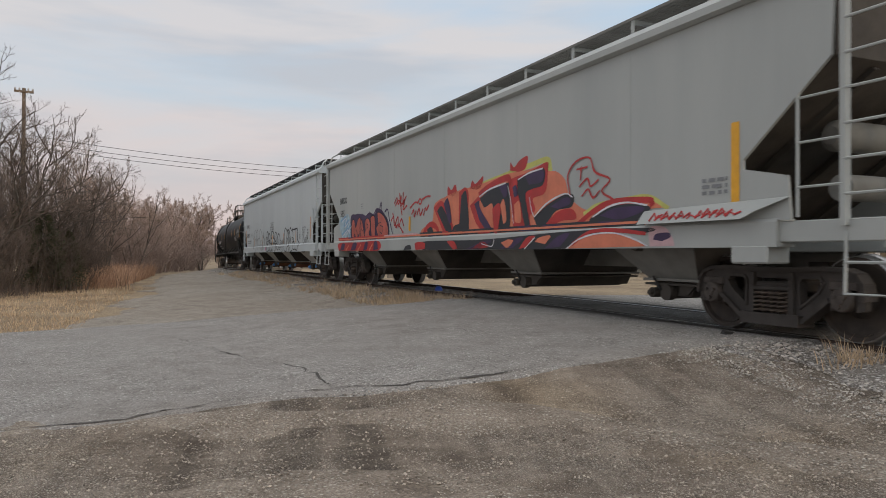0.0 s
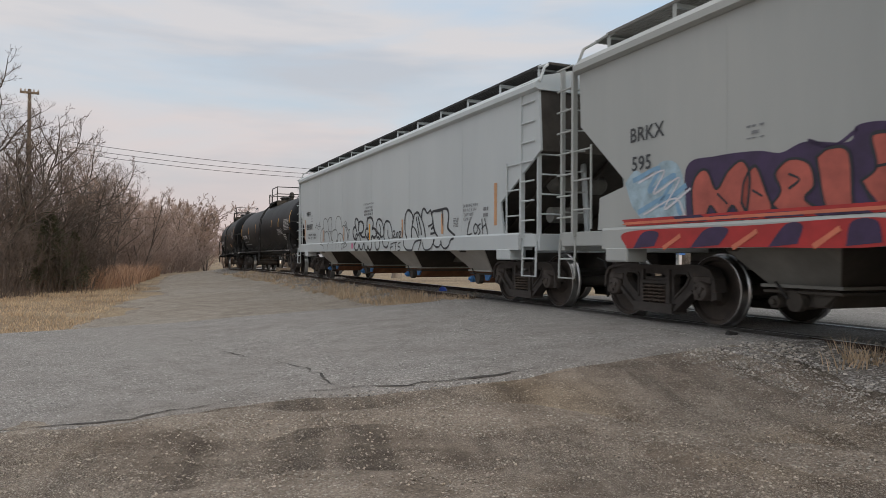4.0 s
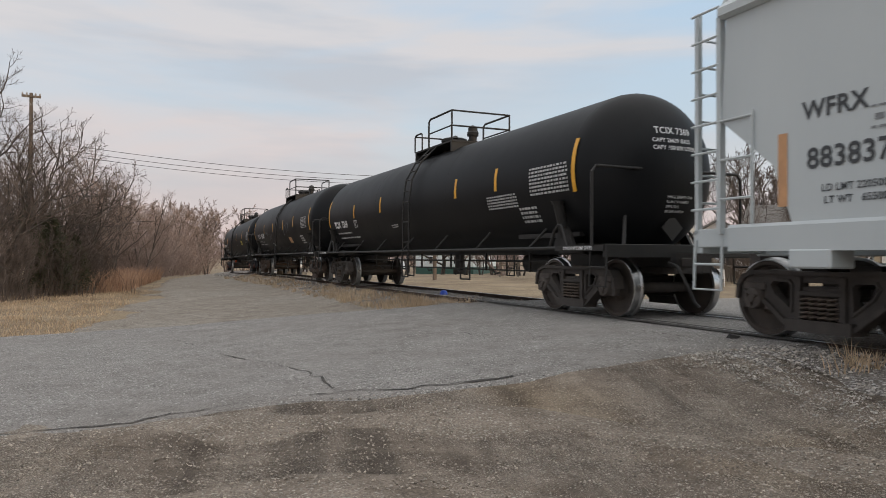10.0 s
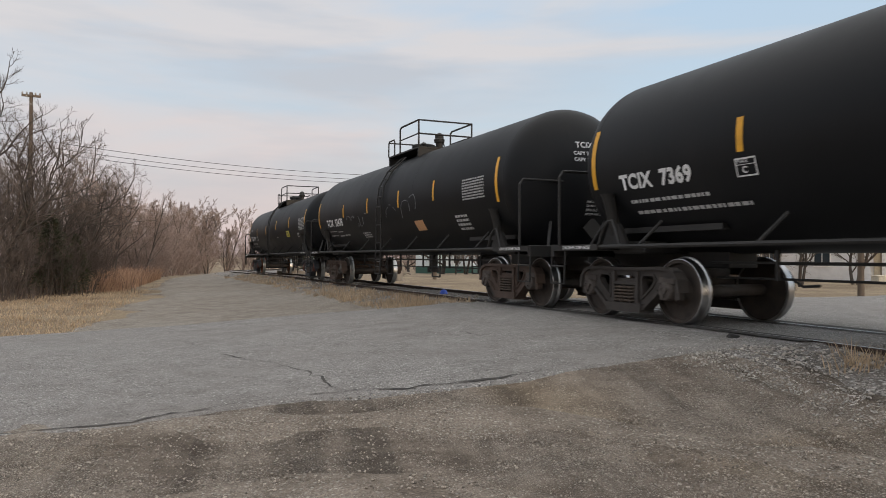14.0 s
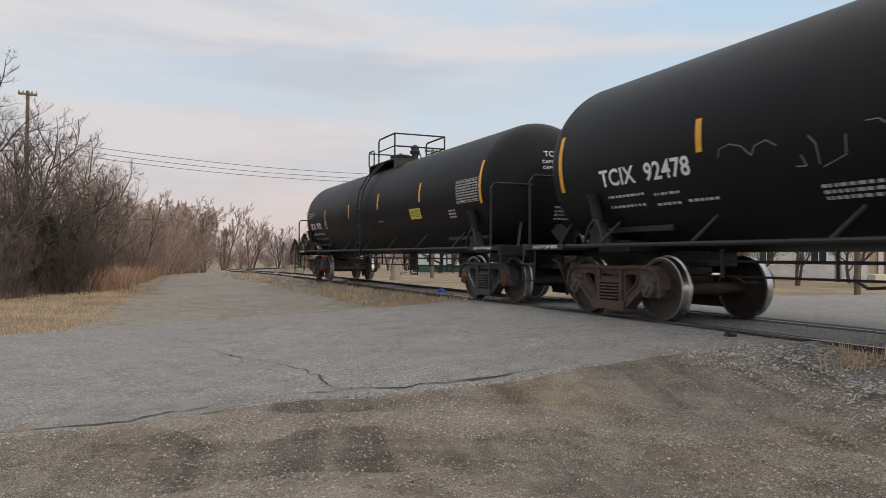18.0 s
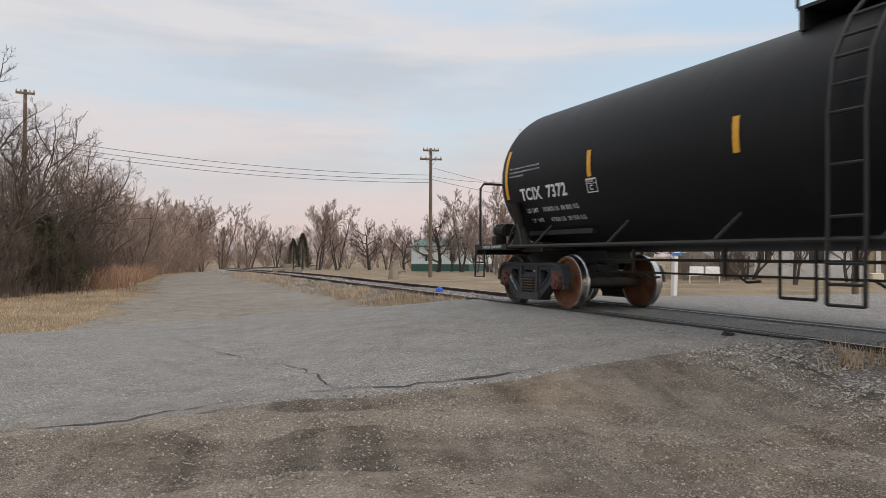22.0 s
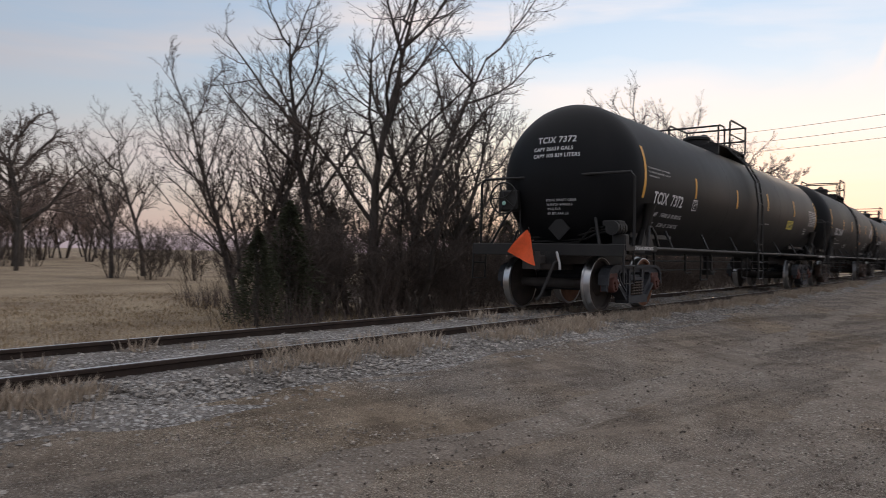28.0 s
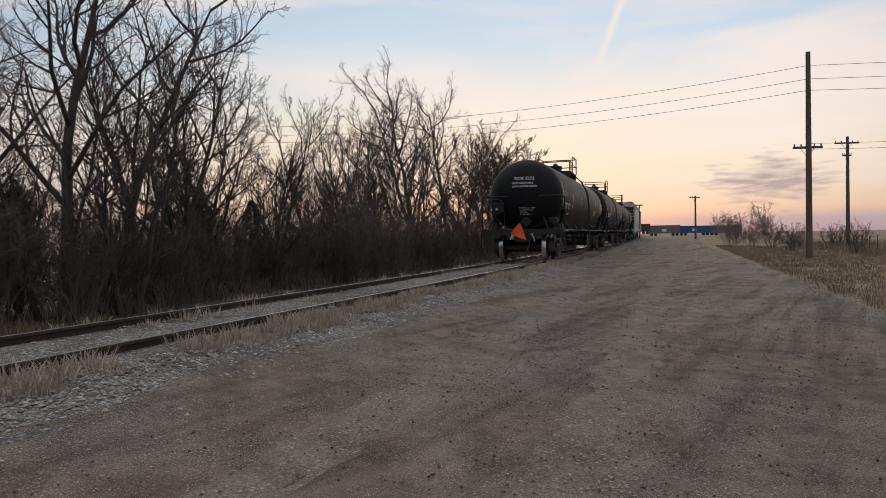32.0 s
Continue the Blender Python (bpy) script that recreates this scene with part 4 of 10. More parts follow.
    for x0, x1, z0, z1 in specs.get("frames", []):
        b = Build()
        w = wrap(0, z0, 0.011)
        hh = z1 - z0
        t = 0.018
        for a0, a1, b0, b1 in ((x0, x1, 0, t), (x0, x1, hh - t, hh), (x0, x0 + t, t, hh - t), (x1 - t, x1, t, hh - t), (x0, x1, hh * 0.62, hh * 0.62 + 0.008)):
            n = len(b.v)
            b.v += [tuple(w(a0, b0)), tuple(w(a1, b0)), tuple(w(a1, b1)), tuple(w(a0, b1))]
            b.f.append((n, n + 1, n + 2, n + 3))
        plate = part("plate_stencil", b, WHITE, tank, "white boxed plate stencil")
        part("plate_letter", text_mesh("plate_letter", "C", 0.11, WHITE, wrap(x0 + (x1 - x0) * 0.3, z0 + 0.04, 0.011), 1, 0.004), None, tank)
        part("plate_word", text_mesh("plate_word", "PLATE", 0.06, WHITE, wrap(x0 + 0.03, z0 + hh * 0.7, 0.011), 1, 0.001), None, tank)
    # lettering on the round heads
    for sgn in (-1, 1):
        def head_at(u, v, sgn=sgn):
            r = min(math.hypot(u, v), R * 0.995)
            return Vector((sgn * (cyl + 0.86 * math.sqrt(1 - (r / R)**2) + 0.006), u * sgn, AZ + v))
        for i, (s, size) in enumerate(((marks, 0.155), (specs["capy"][0], 0.092), (specs["capy"][1], 0.092))):
            v0 = (0.56, 0.42, 0.3)[i]
            u0 = (-0.36, -0.42, -0.42)[i] + specs.get("head_shift", 0.05)
            part("head_lettering", text_mesh("head_lettering", s, size, WHITE, lambda u, v, u0=u0, v0=v0, f=head_at: f(u0 + u, v0 + v), 1.05, 0.002), None, tank)
        for i, s in enumerate(specs["head_small"]):
            part("head_lettering", text_mesh("head_lettering", s, 0.06, WHITE, lambda u, v, i=i, f=head_at: f(-0.1 + u, -0.46 - 0.075 * i + v), 1.05), None, tank)
        # diamond placard holder
        b = Build()
        c = head_at(0.12, -0.9)
        b.box(-0.012, 0.012, -0.15, 0.15, -0.15, 0.15, Matrix.Translation((c.x + sgn * 0.05, 0.1 * sgn, AZ - 0.92)) @ pose(0, 0, 0, 45))
        part("placard_holder", b, FRAMEBLACK, tank, "empty diamond placard holder")
    # saddle, stub sills, walkway pipe along the side
    ends = half + 1.45
    truck_at = specs.get("truck_at", (-half, half))
    for sgn, tx in zip((-1, 1), truck_at):
        b = Build()
        b.box(*sorted((tx - sgn * 1.25, sgn * ends)), -0.26, 0.26, 0.78, 1.02, b=0.01)
        b.box(*sorted((tx - sgn * 0.45, tx + sgn * 0.3)), -1.05, 1.05, 0.98, 1.16, b=0.02)
        for y in (-1, 1):
            # looped bracket and the tapered post that carries the shell
            b.tube([(tx - 0.24, y * 1.36, 1.08), (tx - 0.13, y * 1.34, 1.36), (tx - 0.05, y * 1.31, 1.46), (tx + 0.05, y * 1.31, 1.46), (tx + 0.16, y * 1.34, 1.34), (tx + 0.3, y * 1.36, 1.08)], 0.026, 8)
            b.tube([(tx - 0.02, y * 1.12, 1.12), (tx - 0.02, y * 1.24, 1.45), (tx - 0.04, y * 1.31, 1.8), (tx - 0.04, y * 1.31, 1.86)], [0.1, 0.085, 0.09, 0.13], 12)
            b.prism([(tx - 0.3, 1.06), (tx + 0.36, 1.06), (tx + 0.12, 1.42), (tx - 0.1, 1.42)], y * 1.2, y * 1.26)
        part("bolster_saddle", b, FRAMEBLACK, car, smooth=30)
        p = Build().box(*sorted((sgn * (half + 0.15), sgn * (ends - 0.02))), -1.46, 1.46, 1.03, 1.11, b=0.01)
        p.box(*sorted((sgn * (ends - 0.1), sgn * ends)), -1.46, 1.46, 0.93, 1.13, b=0.01)
        plat = part("end_platform", p, FRAMEBLACK, car)
        r = Build()
        xe = sgn * (half + 1.13)
        r.tube([(xe, -1.49, 1.1), (xe, -1.49, 2.22), (xe, -1.42, 2.31), (xe, 1.42, 2.31), (xe, 1.49, 2.22), (xe, 1.49, 1.1)], 0.024, 8)
        r.tube([(xe, -0.9, 1.1), (sgn * (cyl + 0.25), -0.45, 2.2)], 0.03, 8)
        part("end_handrail", r, FRAMEBLACK, car, "black pipe end handrail")
        for y in (-1, 1):
            st = Build()
            xa, xb = sgn * (ends - 0.02), sgn * (ends - 0.42)
            st.tube([(xa, y * 1.44, 1.05), (xa, y * 1.46, 0.5), (xb, y * 1.46, 0.5), (xb, y * 1.44, 1.05)], 0.018, 6)
            st.tube([(xa, y * 1.46, 0.78), (xb, y * 1.46, 0.78)], 0.016, 6)
            part("sill_step", st, FRAMEBLACK, car, "black step under the end sill")
        coupler(car, sgn * ends, sgn)
        # white shoe stencil on the near sill
        b = Build().box(*sorted((sgn * (half + 0.1), sgn * (half + 1.4))), -1.475, -1.44, 1.03, 1.12)
        stencil = part("sill_plate", b, FRAMEBLACK, car)
        x0 = -half - 1.05 if sgn < 0 else half + 0.35
        part("sill_lettering", text_mesh("sill_lettering", "2 INCH HF COMP SHOES", 0.07, WHITE, lambda u, v, x0=x0: Vector((x0 + u, -1.48, 1.05 + v)), 1.0, 0.002), None, stencil)
    pipe = Build()
    for y in (-1.43, 1.43):
        pipe.tube([(-half - 0.3, y, 1.08), (half + 0.3, y, 1.08)], 0.03, 8)
        n = 7
        for k in range(n):
            x = -half + 0.8 + (2 * half - 1.6) * k / (n - 1)
            pipe.tube([(x, y, 1.08), (x + 0.22, y * 0.84, 1.42)], 0.022, 6)
    part("side_rail", pipe, FRAMEBLACK, car, "black pipe rail along the tank")
    for sgn in (-1, 1):
        for y in (-1, 1):
            pads = Build()
            pads.prism([(sgn * (half + 0.1), 1.28), (sgn * (half - 1.9), 1.28), (sgn * (half - 1.9), 1.36), (sgn * (half + 0.1), 1.36)], y * 0.86, y * 0.99)
            part("reinforcing_pad", pads, FRAMEBLACK, car)
    # brake pipes and levers under the belly
    under = Build()
    for y, z in ((-0.5, 0.86), (-0.42, 0.66), (0.45, 0.84)):
        under.tube([(-half + 1.2, y, z), (half - 1.2, y, z)], 0.016, 6)
    rnd = random.Random(3)
    for k in range(6):
        x = -half + 2.3 + (2 * half - 4.6) * k / 5
        under.box(x - 0.02, x + 0.02, -0.52, -0.48, 0.64, 1.02)
        under.tube([(x + 0.15, -0.42, 0.66), (x + 0.3, -0.42, 0.58), (x + 0.55, -0.45, 0.6)], 0.018, 6)
    for x in (-1.9, 1.6):
        under.tube([(x, -0.55, 0.42), (x, -0.55, 1.0)], 0.02, 6).tube([(x + 0.5, -0.55, 0.42), (x + 0.5, -0.55, 1.0)], 0.02, 6).tube([(x, -0.55, 0.42), (x + 0.5, -0.55, 0.42)], 0.02, 6)
    part("brake_piping", under, FRAMEBLACK, car, "pipes and rods under the tank")
    res = Build().lathe([(-0.55, 0.0), (-0.55, 0.14), (-0.48, 0.2), (0.48, 0.2), (0.55, 0.14), (0.55, 0)], 20, "x", (half - 2.9, 0.15, 0.82))
    part("air_reservoir", res, FRAMEBLACK, car, smooth=40)
    val = Build().tube([(0.4, 0, 0.98), (0.4, 0, 0.52)], 0.12, 12).tube([(0.4, 0, 0.62), (0.4, 0, 0.5)], 0.17, 12)
    part("bottom_outlet", val, FRAMEBLACK, car)
    # side ladder and top platform
    lx = specs.get("ladder", -0.3)
    for sgn in (-1, 1):
        lad = Build()
        arc = [(sgn * 1.5, 0.45), (sgn * 1.5, 0.85), (sgn * 1.48, 1.3), (sgn * 1.48, 2.3), (sgn * 1.4, 2.85), (sgn * 1.15, 3.3), (sgn * 0.75, 3.68)]
        ladder(lad, lx - 0.2, lx + 0.2, arc)
        lad = part("side_ladder", lad, FRAMEBLACK, car, "black steel side ladder")
        steps = arc + [((p[0] + q[0]) / 2, (p[1] + q[1]) / 2) for p, q in zip(arc[:-1], arc[1:])]
        for p in steps:
            part("rung", Build().tube([(lx - 0.2, *p), (lx + 0.2, *p)], 0.017, 6), FRAMEBLACK, lad)
    top = AZ + R
    pl = Build().box(lx - 1.15, lx + 1.2, -0.78, 0.78, top + 0.02, top + 0.06)
    for x in (lx - 1.1, lx + 1.15):
        pl.box(x - 0.03, x + 0.03, -0.78, 0.78, top - 0.22, top + 0.02)
    part("top_platform", pl, FRAMEBLACK, car, "black grating platform on the tank top")
    rl = Build()
    x0, x1 = lx - 1.15, lx + 1.2
    for y in (-0.78, 0.78):
        rl.tube([(x0, y, top + 0.05), (x0, y, top + 0.44), (x0 + 0.08, y, top + 0.5), (x0 + 0.45, y, top + 0.5), (x0 + 0.5, y, top + 0.44), (x0 + 0.5, y, top + 0.05)], 0.022, 6)
        rl.tube([(x0 + 0.95, y, top + 0.05), (x0 + 0.95, y, top + 0.7), (x0 + 1.05, y, top + 0.76), (x1, y, top + 0.76), (x1, y, top + 0.05)], 0.026, 6)
        rl.tube([(x0 + 0.95, y, top + 0.4), (x1, y, top + 0.4)], 0.018, 6)
    for z in (0.4, 0.76):
        rl.tube([(x1, -0.78, top + z), (x1, 0.78, top + z)], 0.024, 6)
    rl.tube([(x0, -0.78, top + 0.47), (x0, 0.78, top + 0.47)], 0.022, 6)
    part("top_railing", rl, FRAMEBLACK, car, "black pipe railing round the hatch")
    ht = Build().lathe([(-0.05, 0.3), (0.22, 0.3), (0.24, 0.34), (0.3, 0.34), (0.33, 0.28), (0.36, 0.0)], 24, "z", (lx - 0.35, 0, top + 0.03))
    part("manway", ht, FRAMEBLACK, car, "round bolted manway hatch")
    vv = Build().lathe([(0, 0.1), (0.3, 0.1), (0.3, 0.14), (0.38, 0.15), (0.42, 0.12), (0.5, 0.12), (0.55, 0.07), (0.58, 0)], 16, "z", (lx + 0.55, 0.1, top))
    vv.lathe([(0, 0.05), (0.22, 0.05), (0.24, 0.1), (0.29, 0.06), (0.32, 0)], 10, "z", (lx + 0.15, -0.2, top + 0.04))
    part("safety_valve", vv, FRAMEBLACK, car)
    if specs.get("brake_end"):
        sg = specs["brake_end"]
        xe = sg * (half + 1.0)
        wh = Build()
        ring = [(xe + sg * 0.22, 0.95 + 0.28 * math.cos(a), 1.95 + 0.28 * math.sin(a)) for a in [2 * math.pi * k / 24 for k in range(25)]]
        wh.tube(ring, 0.017, 6)
        for k in range(5):
            a = 2 * math.pi * k / 5
            wh.tube([(xe + sg * 0.2, 0.95, 1.95), (xe + sg * 0.22, 0.95 + 0.28 * math.cos(a), 1.95 + 0.28 * math.sin(a))], 0.014, 5)
        part("hand_brake_wheel", wh, FRAMEBLACK, car, "black spoked hand brake wheel")
        g = Build().box(*sorted((xe - sg * 0.15, xe + sg * 0.17)), 0.7, 1.1, 1.72, 2.1, b=0.03).tube([(xe, 0.95, 1.75), (xe + sg * 0.1, 1.3, 1.1)], 0.025, 6)
        g.tube([(xe + sg * 0.05, 0.7, 1.75), (xe + sg * 0.05, 0.68, 1.1)], 0.015, 6)
        part("hand_brake_gear", g, FRAMEBLACK, car)
        g = Build()
        for k in range(4):
            g.lathe([(-0.035, 0.0), (-0.035, 0.12), (0.035, 0.12), (0.035, 0.0)], 14, "x", (xe - sg * (0.22 - 0.1 * k), -1.1, 1.4))
        g.tube([(xe - sg * 0.28, -1.1, 1.4), (xe + sg * 0.12, -1.1, 1.4)], 0.085, 12)
        g.box(*sorted((xe - sg * 0.2, xe + sg * 0.06)), -1.2, -0.9, 1.42, 1.53, b=0.02).box(*sorted((xe - sg * 0.14, xe + sg * 0.02)), -1.3, -1.05, 1.1, 1.3, b=0.02)
        for k, (dy, z0) in enumerate(((0.0, 1.22), (0.06, 1.3), (0.12, 1.17))):
            g.tube([(xe - sg * 0.1, -0.95, 1.34 + 0.05 * k), (xe - sg * 0.12, -0.75 + dy, 1.33 + 0.04 * k), (xe - sg * 0.14, -0.5 + dy, z0), (xe - sg * 0.2, 0.2, z0 - 0.03), (xe - sg * 0.2, 0.6, z0 - 0.05)], 0.018, 6)
        part("brake_valve", g, FRAMEBLACK, car)
        g = Build().lathe([(-0.5, 0.0), (-0.5, 0.08), (0.5, 0.08), (0.5, 0.0)], 14, "y", (xe - sg * 0.35, 0.1, 1.25))
        part("brake_cylinder", g, FRAMEBLACK, car)
    trucks = [truck(car, tx, style, wm) for tx, wm in zip(truck_at, wheelmats)]
    side = specs.get("frame_text")
    if side:
        for tk, _ in trucks:
            part("frame_lettering", text_mesh("frame_lettering", side, 0.085, WHITE, lambda u, v: Vector((-0.74 + 0.66 * u + 0.75 * v, -1.052, WHEEL_R + 0.06 - 0.75 * u + 0.66 * v)), 1.0, 0.002), None, tk)
    return car, trucks, truck_at


def hopper_car(paint, half, specs):
    """A tall covered hopper car with sloped ends; x along its travel."""
    car = thing("hopper_car", specs["label"], "hopper car", "cars of the train")
    W = 1.55
    zs, ze = 1.28, 3.76                       # side sheet, bottom and top
    xu = specs["top"]                         # half length of the side sheet along the roof
    outline = [(-x, z) for x, z in specs.get("rear_cut", specs["cut"])] + [(-xu, ze), (xu, ze)] + list(specs["cut"][::-1])
    z_knee = specs["cut"][-1][1]
    walk_z = specs["walk"]
    for y in (-1, 1):
        b = Build()
        b.prism(outline, y * (W - 0.04), y * W)
        part("side_sheet", b, paint, car, specs["paint"], smooth=None)
    seams = Build()
    for k in range(1, 6):
        x = -xu + 2 * xu * k / 6
        for y in (-1, 1):
            seams.box(x - 0.006, x + 0.006, *sorted((y * W, y * (W + 0.003))), zs + 0.05, ze)
    part("side_seam", seams, paint, car)
    # ends: slope sheet and end wall
    for sgn, stile in zip((-1, 1), specs["stile"]):
        xend = half + stile + 0.5
        b = Build()
        b.prism([(sgn * xu, z_knee), (sgn * (xu - 0.04), z_knee), (sgn * (xu - 0.04), ze), (sgn * xu, ze)], -W + 0.04, W - 0.04)
        b.prism([(sgn * xu, z_knee), (sgn * (xu - 0.06), z_knee + 0.02), (sgn * (half - 2.2), 1.0), (sgn * (half - 2.1), 0.96)], -W + 0.05, W - 0.05)
        for y in (-0.9, 0.0, 0.9):
            b.prism([(sgn * (xu - 0.1), z_knee - 0.02), (sgn * (half - 1.6), 1.2), (sgn * (half - 1.5), 1.2), (sgn * (xu - 0.02), z_knee - 0.08)], y - 0.03, y + 0.03)
        # shade below the overhanging end is part of this dark colour
        part("slope_sheet", b, GRIMESHADE, car, "sloped end sheet of the hopper", smooth=None)
        pl = Build().box(*sorted((sgn * (half - 0.7), sgn * xend)), -0.5, 0.5, 0.95, 1.25, b=0.01)
        pl.box(*sorted((sgn * (xend - 0.15), sgn * xend)), -1.5, 1.5, 0.98, 1.27, b=0.01)
        pl.box(*sorted((sgn * (half - 0.9), sgn * (xend - 0.1))), -1.52, -1.3, 1.05, 1.27, b=0.01)
        pl.box(*sorted((sgn * (half - 0.9), sgn * (xend - 0.1))), 1.3, 1.52, 1.05, 1.27, b=0.01)
        for y in (-0.45, 0.45):
            pl.tube([(sgn * (half + 0.9), y, 1.25), (sgn * (half + 0.75), y, 2.6)], 0.05, 6)
        part("end_frame", pl, paint, car)
        rs = Build().lathe([(-0.6, 0.0), (-0.6, 0.1), (-0.52, 0.17), (0.52, 0.17), (0.6, 0.1), (0.6, 0.0)], 20, "y", (sgn * (half + 0.35), -0.3, 2.2))
        rs.lathe([(-0.4, 0.0), (-0.4, 0.14), (0.4, 0.14), (0.4, 0.0)], 20, "y", (sgn * (half + 0.55), -0.6, 1.62))
        part("air_reservoir", rs, HOPSHADE, car, smooth=40)
        # corner ladders with side rungs
        for y in (-1, 1):
            lad = Build()
            xa, xb = sgn * (half + stile), sgn * (half + stile + 0.45)
            lad.box(*sorted((xa - sgn * 0.03, xa + sgn * 0.03)), *sorted((y * 1.5, y * 1.58)), 1.2, 3.72)
            lad.box(*sorted((xb - sgn * 0.03, xb + sgn * 0.03)), *sorted((y * 1.44, y * 1.5)), 1.2, 3.9)
            for k in range(8):
                z = 1.5 + 0.335 * k
                lad.tube([(xa, y * 1.57, z), (xb, y * 1.57, z)], 0.015, 6)
                if k < 7:
                    lad.tube([(xb, y * 1.5, z + 0.1), (xb + sgn * 0.06, y * 1.4, z + 0.1), (xb + sgn * 0.06, y * 1.1, z + 0.1), (xb, y * 1.05, z + 0.1)], 0.015, 6)
            for z in (1.6, 2.05, 2.5):
                lad.tube([(xa, y * 1.57, z), (xa - sgn * 0.5, y * 1.57, z)], 0.014, 6)
            lad.tube([(xa - sgn * 0.5, y * 1.57, 1.3), (xa - sgn * 0.5, y * 1.57, 2.55)], 0.018, 6)
            part("corner_ladder", lad, paint, car, "painted steel corner ladder")
            st = Build().tube([(xa, y * 1.52, 1.15), (xa, y * 1.54, 0.55), (xb, y * 1.54, 0.55), (xb, y * 1.52, 1.15)], 0.02, 6).tube([(xa, y * 1.53, 0.85), (xb, y * 1.53, 0.85)], 0.016, 6)
            part("sill_step", st, paint, car)
        coupler(car, sgn * xend, sgn)
    # deep side sill with sloped upper face
    for y in (-1, 1):
        b = Build()
        cs = [(y * 1.3, 1.0), (y * 1.585, 1.0), (y * 1.585, 1.265), (y * (W + 0.012), 1.3), (y * 1.3, 1.3)]
        vs = [(x, a, c) for x in specs["sill"] for a, c in cs]
        b.add(vs, [tuple(range(5)), tuple(range(9, 4, -1))] + [(i, (i + 1) % 5, (i + 1) % 5 + 5, i + 5) for i in range(5)])
        part("side_sill", b, paint, car, "broad folded side sill", smooth=None)
        for sgn in (-1, 1):
            j = Build().box(*sorted((sgn * (half - 0.35), sgn * (half + 0.15))), *sorted((y * 1.25, y * 1.6)), 0.82, 1.02, b=0.02)
            part("jacking_pad", j, paint, car)
    # roof with eave, curved sheet, walkways and hatches
    rf = Build()
    cs = [(-1.58, 3.67), (-1.64, 3.7), (-1.64, 3.79), (-1.5, 3.91), (-0.9, 4.05), (0, 4.1), (0.9, 4.05), (1.5, 3.91), (1.64, 3.79), (1.64, 3.7), (1.58, 3.67)]
    vs = [(x, a, c) for x in (-xu - 0.05, xu + 0.05) for a, c in cs]
    k = len(cs)
    rf.add(vs, [tuple(range(k)), tuple(range(2 * k - 1, k - 1, -1))] + [(i, (i + 1) % k, (i + 1) % k + k, i + k) for i in range(k)])
    part("roof", rf, paint, car, "shallow curved roof with a square eave", smooth=25)
    hat = Build().box(-xu + 1.0, xu - 1.0, -0.32, 0.32, 4.02, walk_z - 0.1, b=0.03)
    for q in range(12):
        x = -xu + 1.6 + (2 * xu - 3.2) * q / 11
        hat.box(x - 0.04, x + 0.04, -0.4, 0.4, walk_z - 0.12, walk_z - 0.06)
    part("hatch_trough", hat, paint, car, "long roof hatch cover")
    for y in (-1, 1):
        wk = Build()
        ya, yb = sorted((y * 0.62, y * 1.3))
        n = 12
        for q in range(n):
            yy = ya + (yb - ya) * q / (n - 1)
            wk.box(-xu + 0.35, xu - 0.35, yy - 0.008, yy + 0.008, walk_z - 0.04, walk_z)
        q = 0
        x = -xu + 0.4
        while x < xu - 0.4:
            wk.box(x - 0.008, x + 0.008, ya, yb, walk_z - 0.03, walk_z)
            x += 0.1
        part("running_board", wk, specs["board"], car, "open steel grating roof walk")
        for q in range(13):
            sp = Build()
            x = -xu + 0.4 + 2 * (xu - 0.4) * q / 12
            sp.box(x - 0.03, x + 0.03, ya, yb, walk_z - 0.09, walk_z - 0.04)
            sp.box(x - 0.035, x + 0.035, *sorted(((yb if y > 0 else ya), (yb if y > 0 else ya) - y * 0.012)), 3.84, walk_z - 0.04)
            part("walk_bracket", sp, paint, car)
    for sgn in (-1, 1):
        for y in (-1.3, 1.3):
            e = Build().tube([(sgn * (xu - 0.4), y, walk_z - 0.03), (sgn * (xu - 0.1), y, walk_z - 0.06), (sgn * (xu + 0.03), y * 1.12, walk_z - 0.16), (sgn * (xu + 0.06), y * 1.2, 3.8)], 0.024, 6)
            part("end_brace", e, paint, car)
        e = Build().box(*sorted((sgn * (xu - 0.55), sgn * (xu - 0.05))), -1.3, 1.3, walk_z - 0.07, walk_z - 0.03)
        part("end_walk", e, specs["board"], car)
    # four discharge bays, each a funnel over a flanged gate box
    wt, wb = specs["bay_half"], 0.45
    for xc in specs["bays"]:
        top = [(xc - wt, -1.42), (xc + wt, -1.42), (xc + wt, 1.42), (xc - wt, 1.42)]
        bot = [(xc - wb, -1.0), (xc + wb, -1.0), (xc + wb, 1.0), (xc - wb, 1.0)]
        b = Build().add([(x, y, 1.04) for x, y in top] + [(x, y, 0.58) for x, y in bot], [(1, 2, 6, 5), (3, 0, 4, 7), (4, 5, 6, 7)])
        bay = part("discharge_bay", b, GRIMESHADE, car, "funnel shaped discharge bay coloured dark for grime and shade", smooth=None)
        for sg in (-1, 1):
            f = [(x, y * -sg - sg * 0.0, z) for x, y, z in [(xc - wt, -1.42, 1.04), (xc + wt, -1.42, 1.04), (xc + wb, -1.0, 0.58), (xc - wb, -1.0, 0.58)]]
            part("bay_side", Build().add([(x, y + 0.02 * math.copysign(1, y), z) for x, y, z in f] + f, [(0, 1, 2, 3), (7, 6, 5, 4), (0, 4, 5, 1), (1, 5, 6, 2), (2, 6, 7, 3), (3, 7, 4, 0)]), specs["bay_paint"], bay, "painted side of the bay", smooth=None)
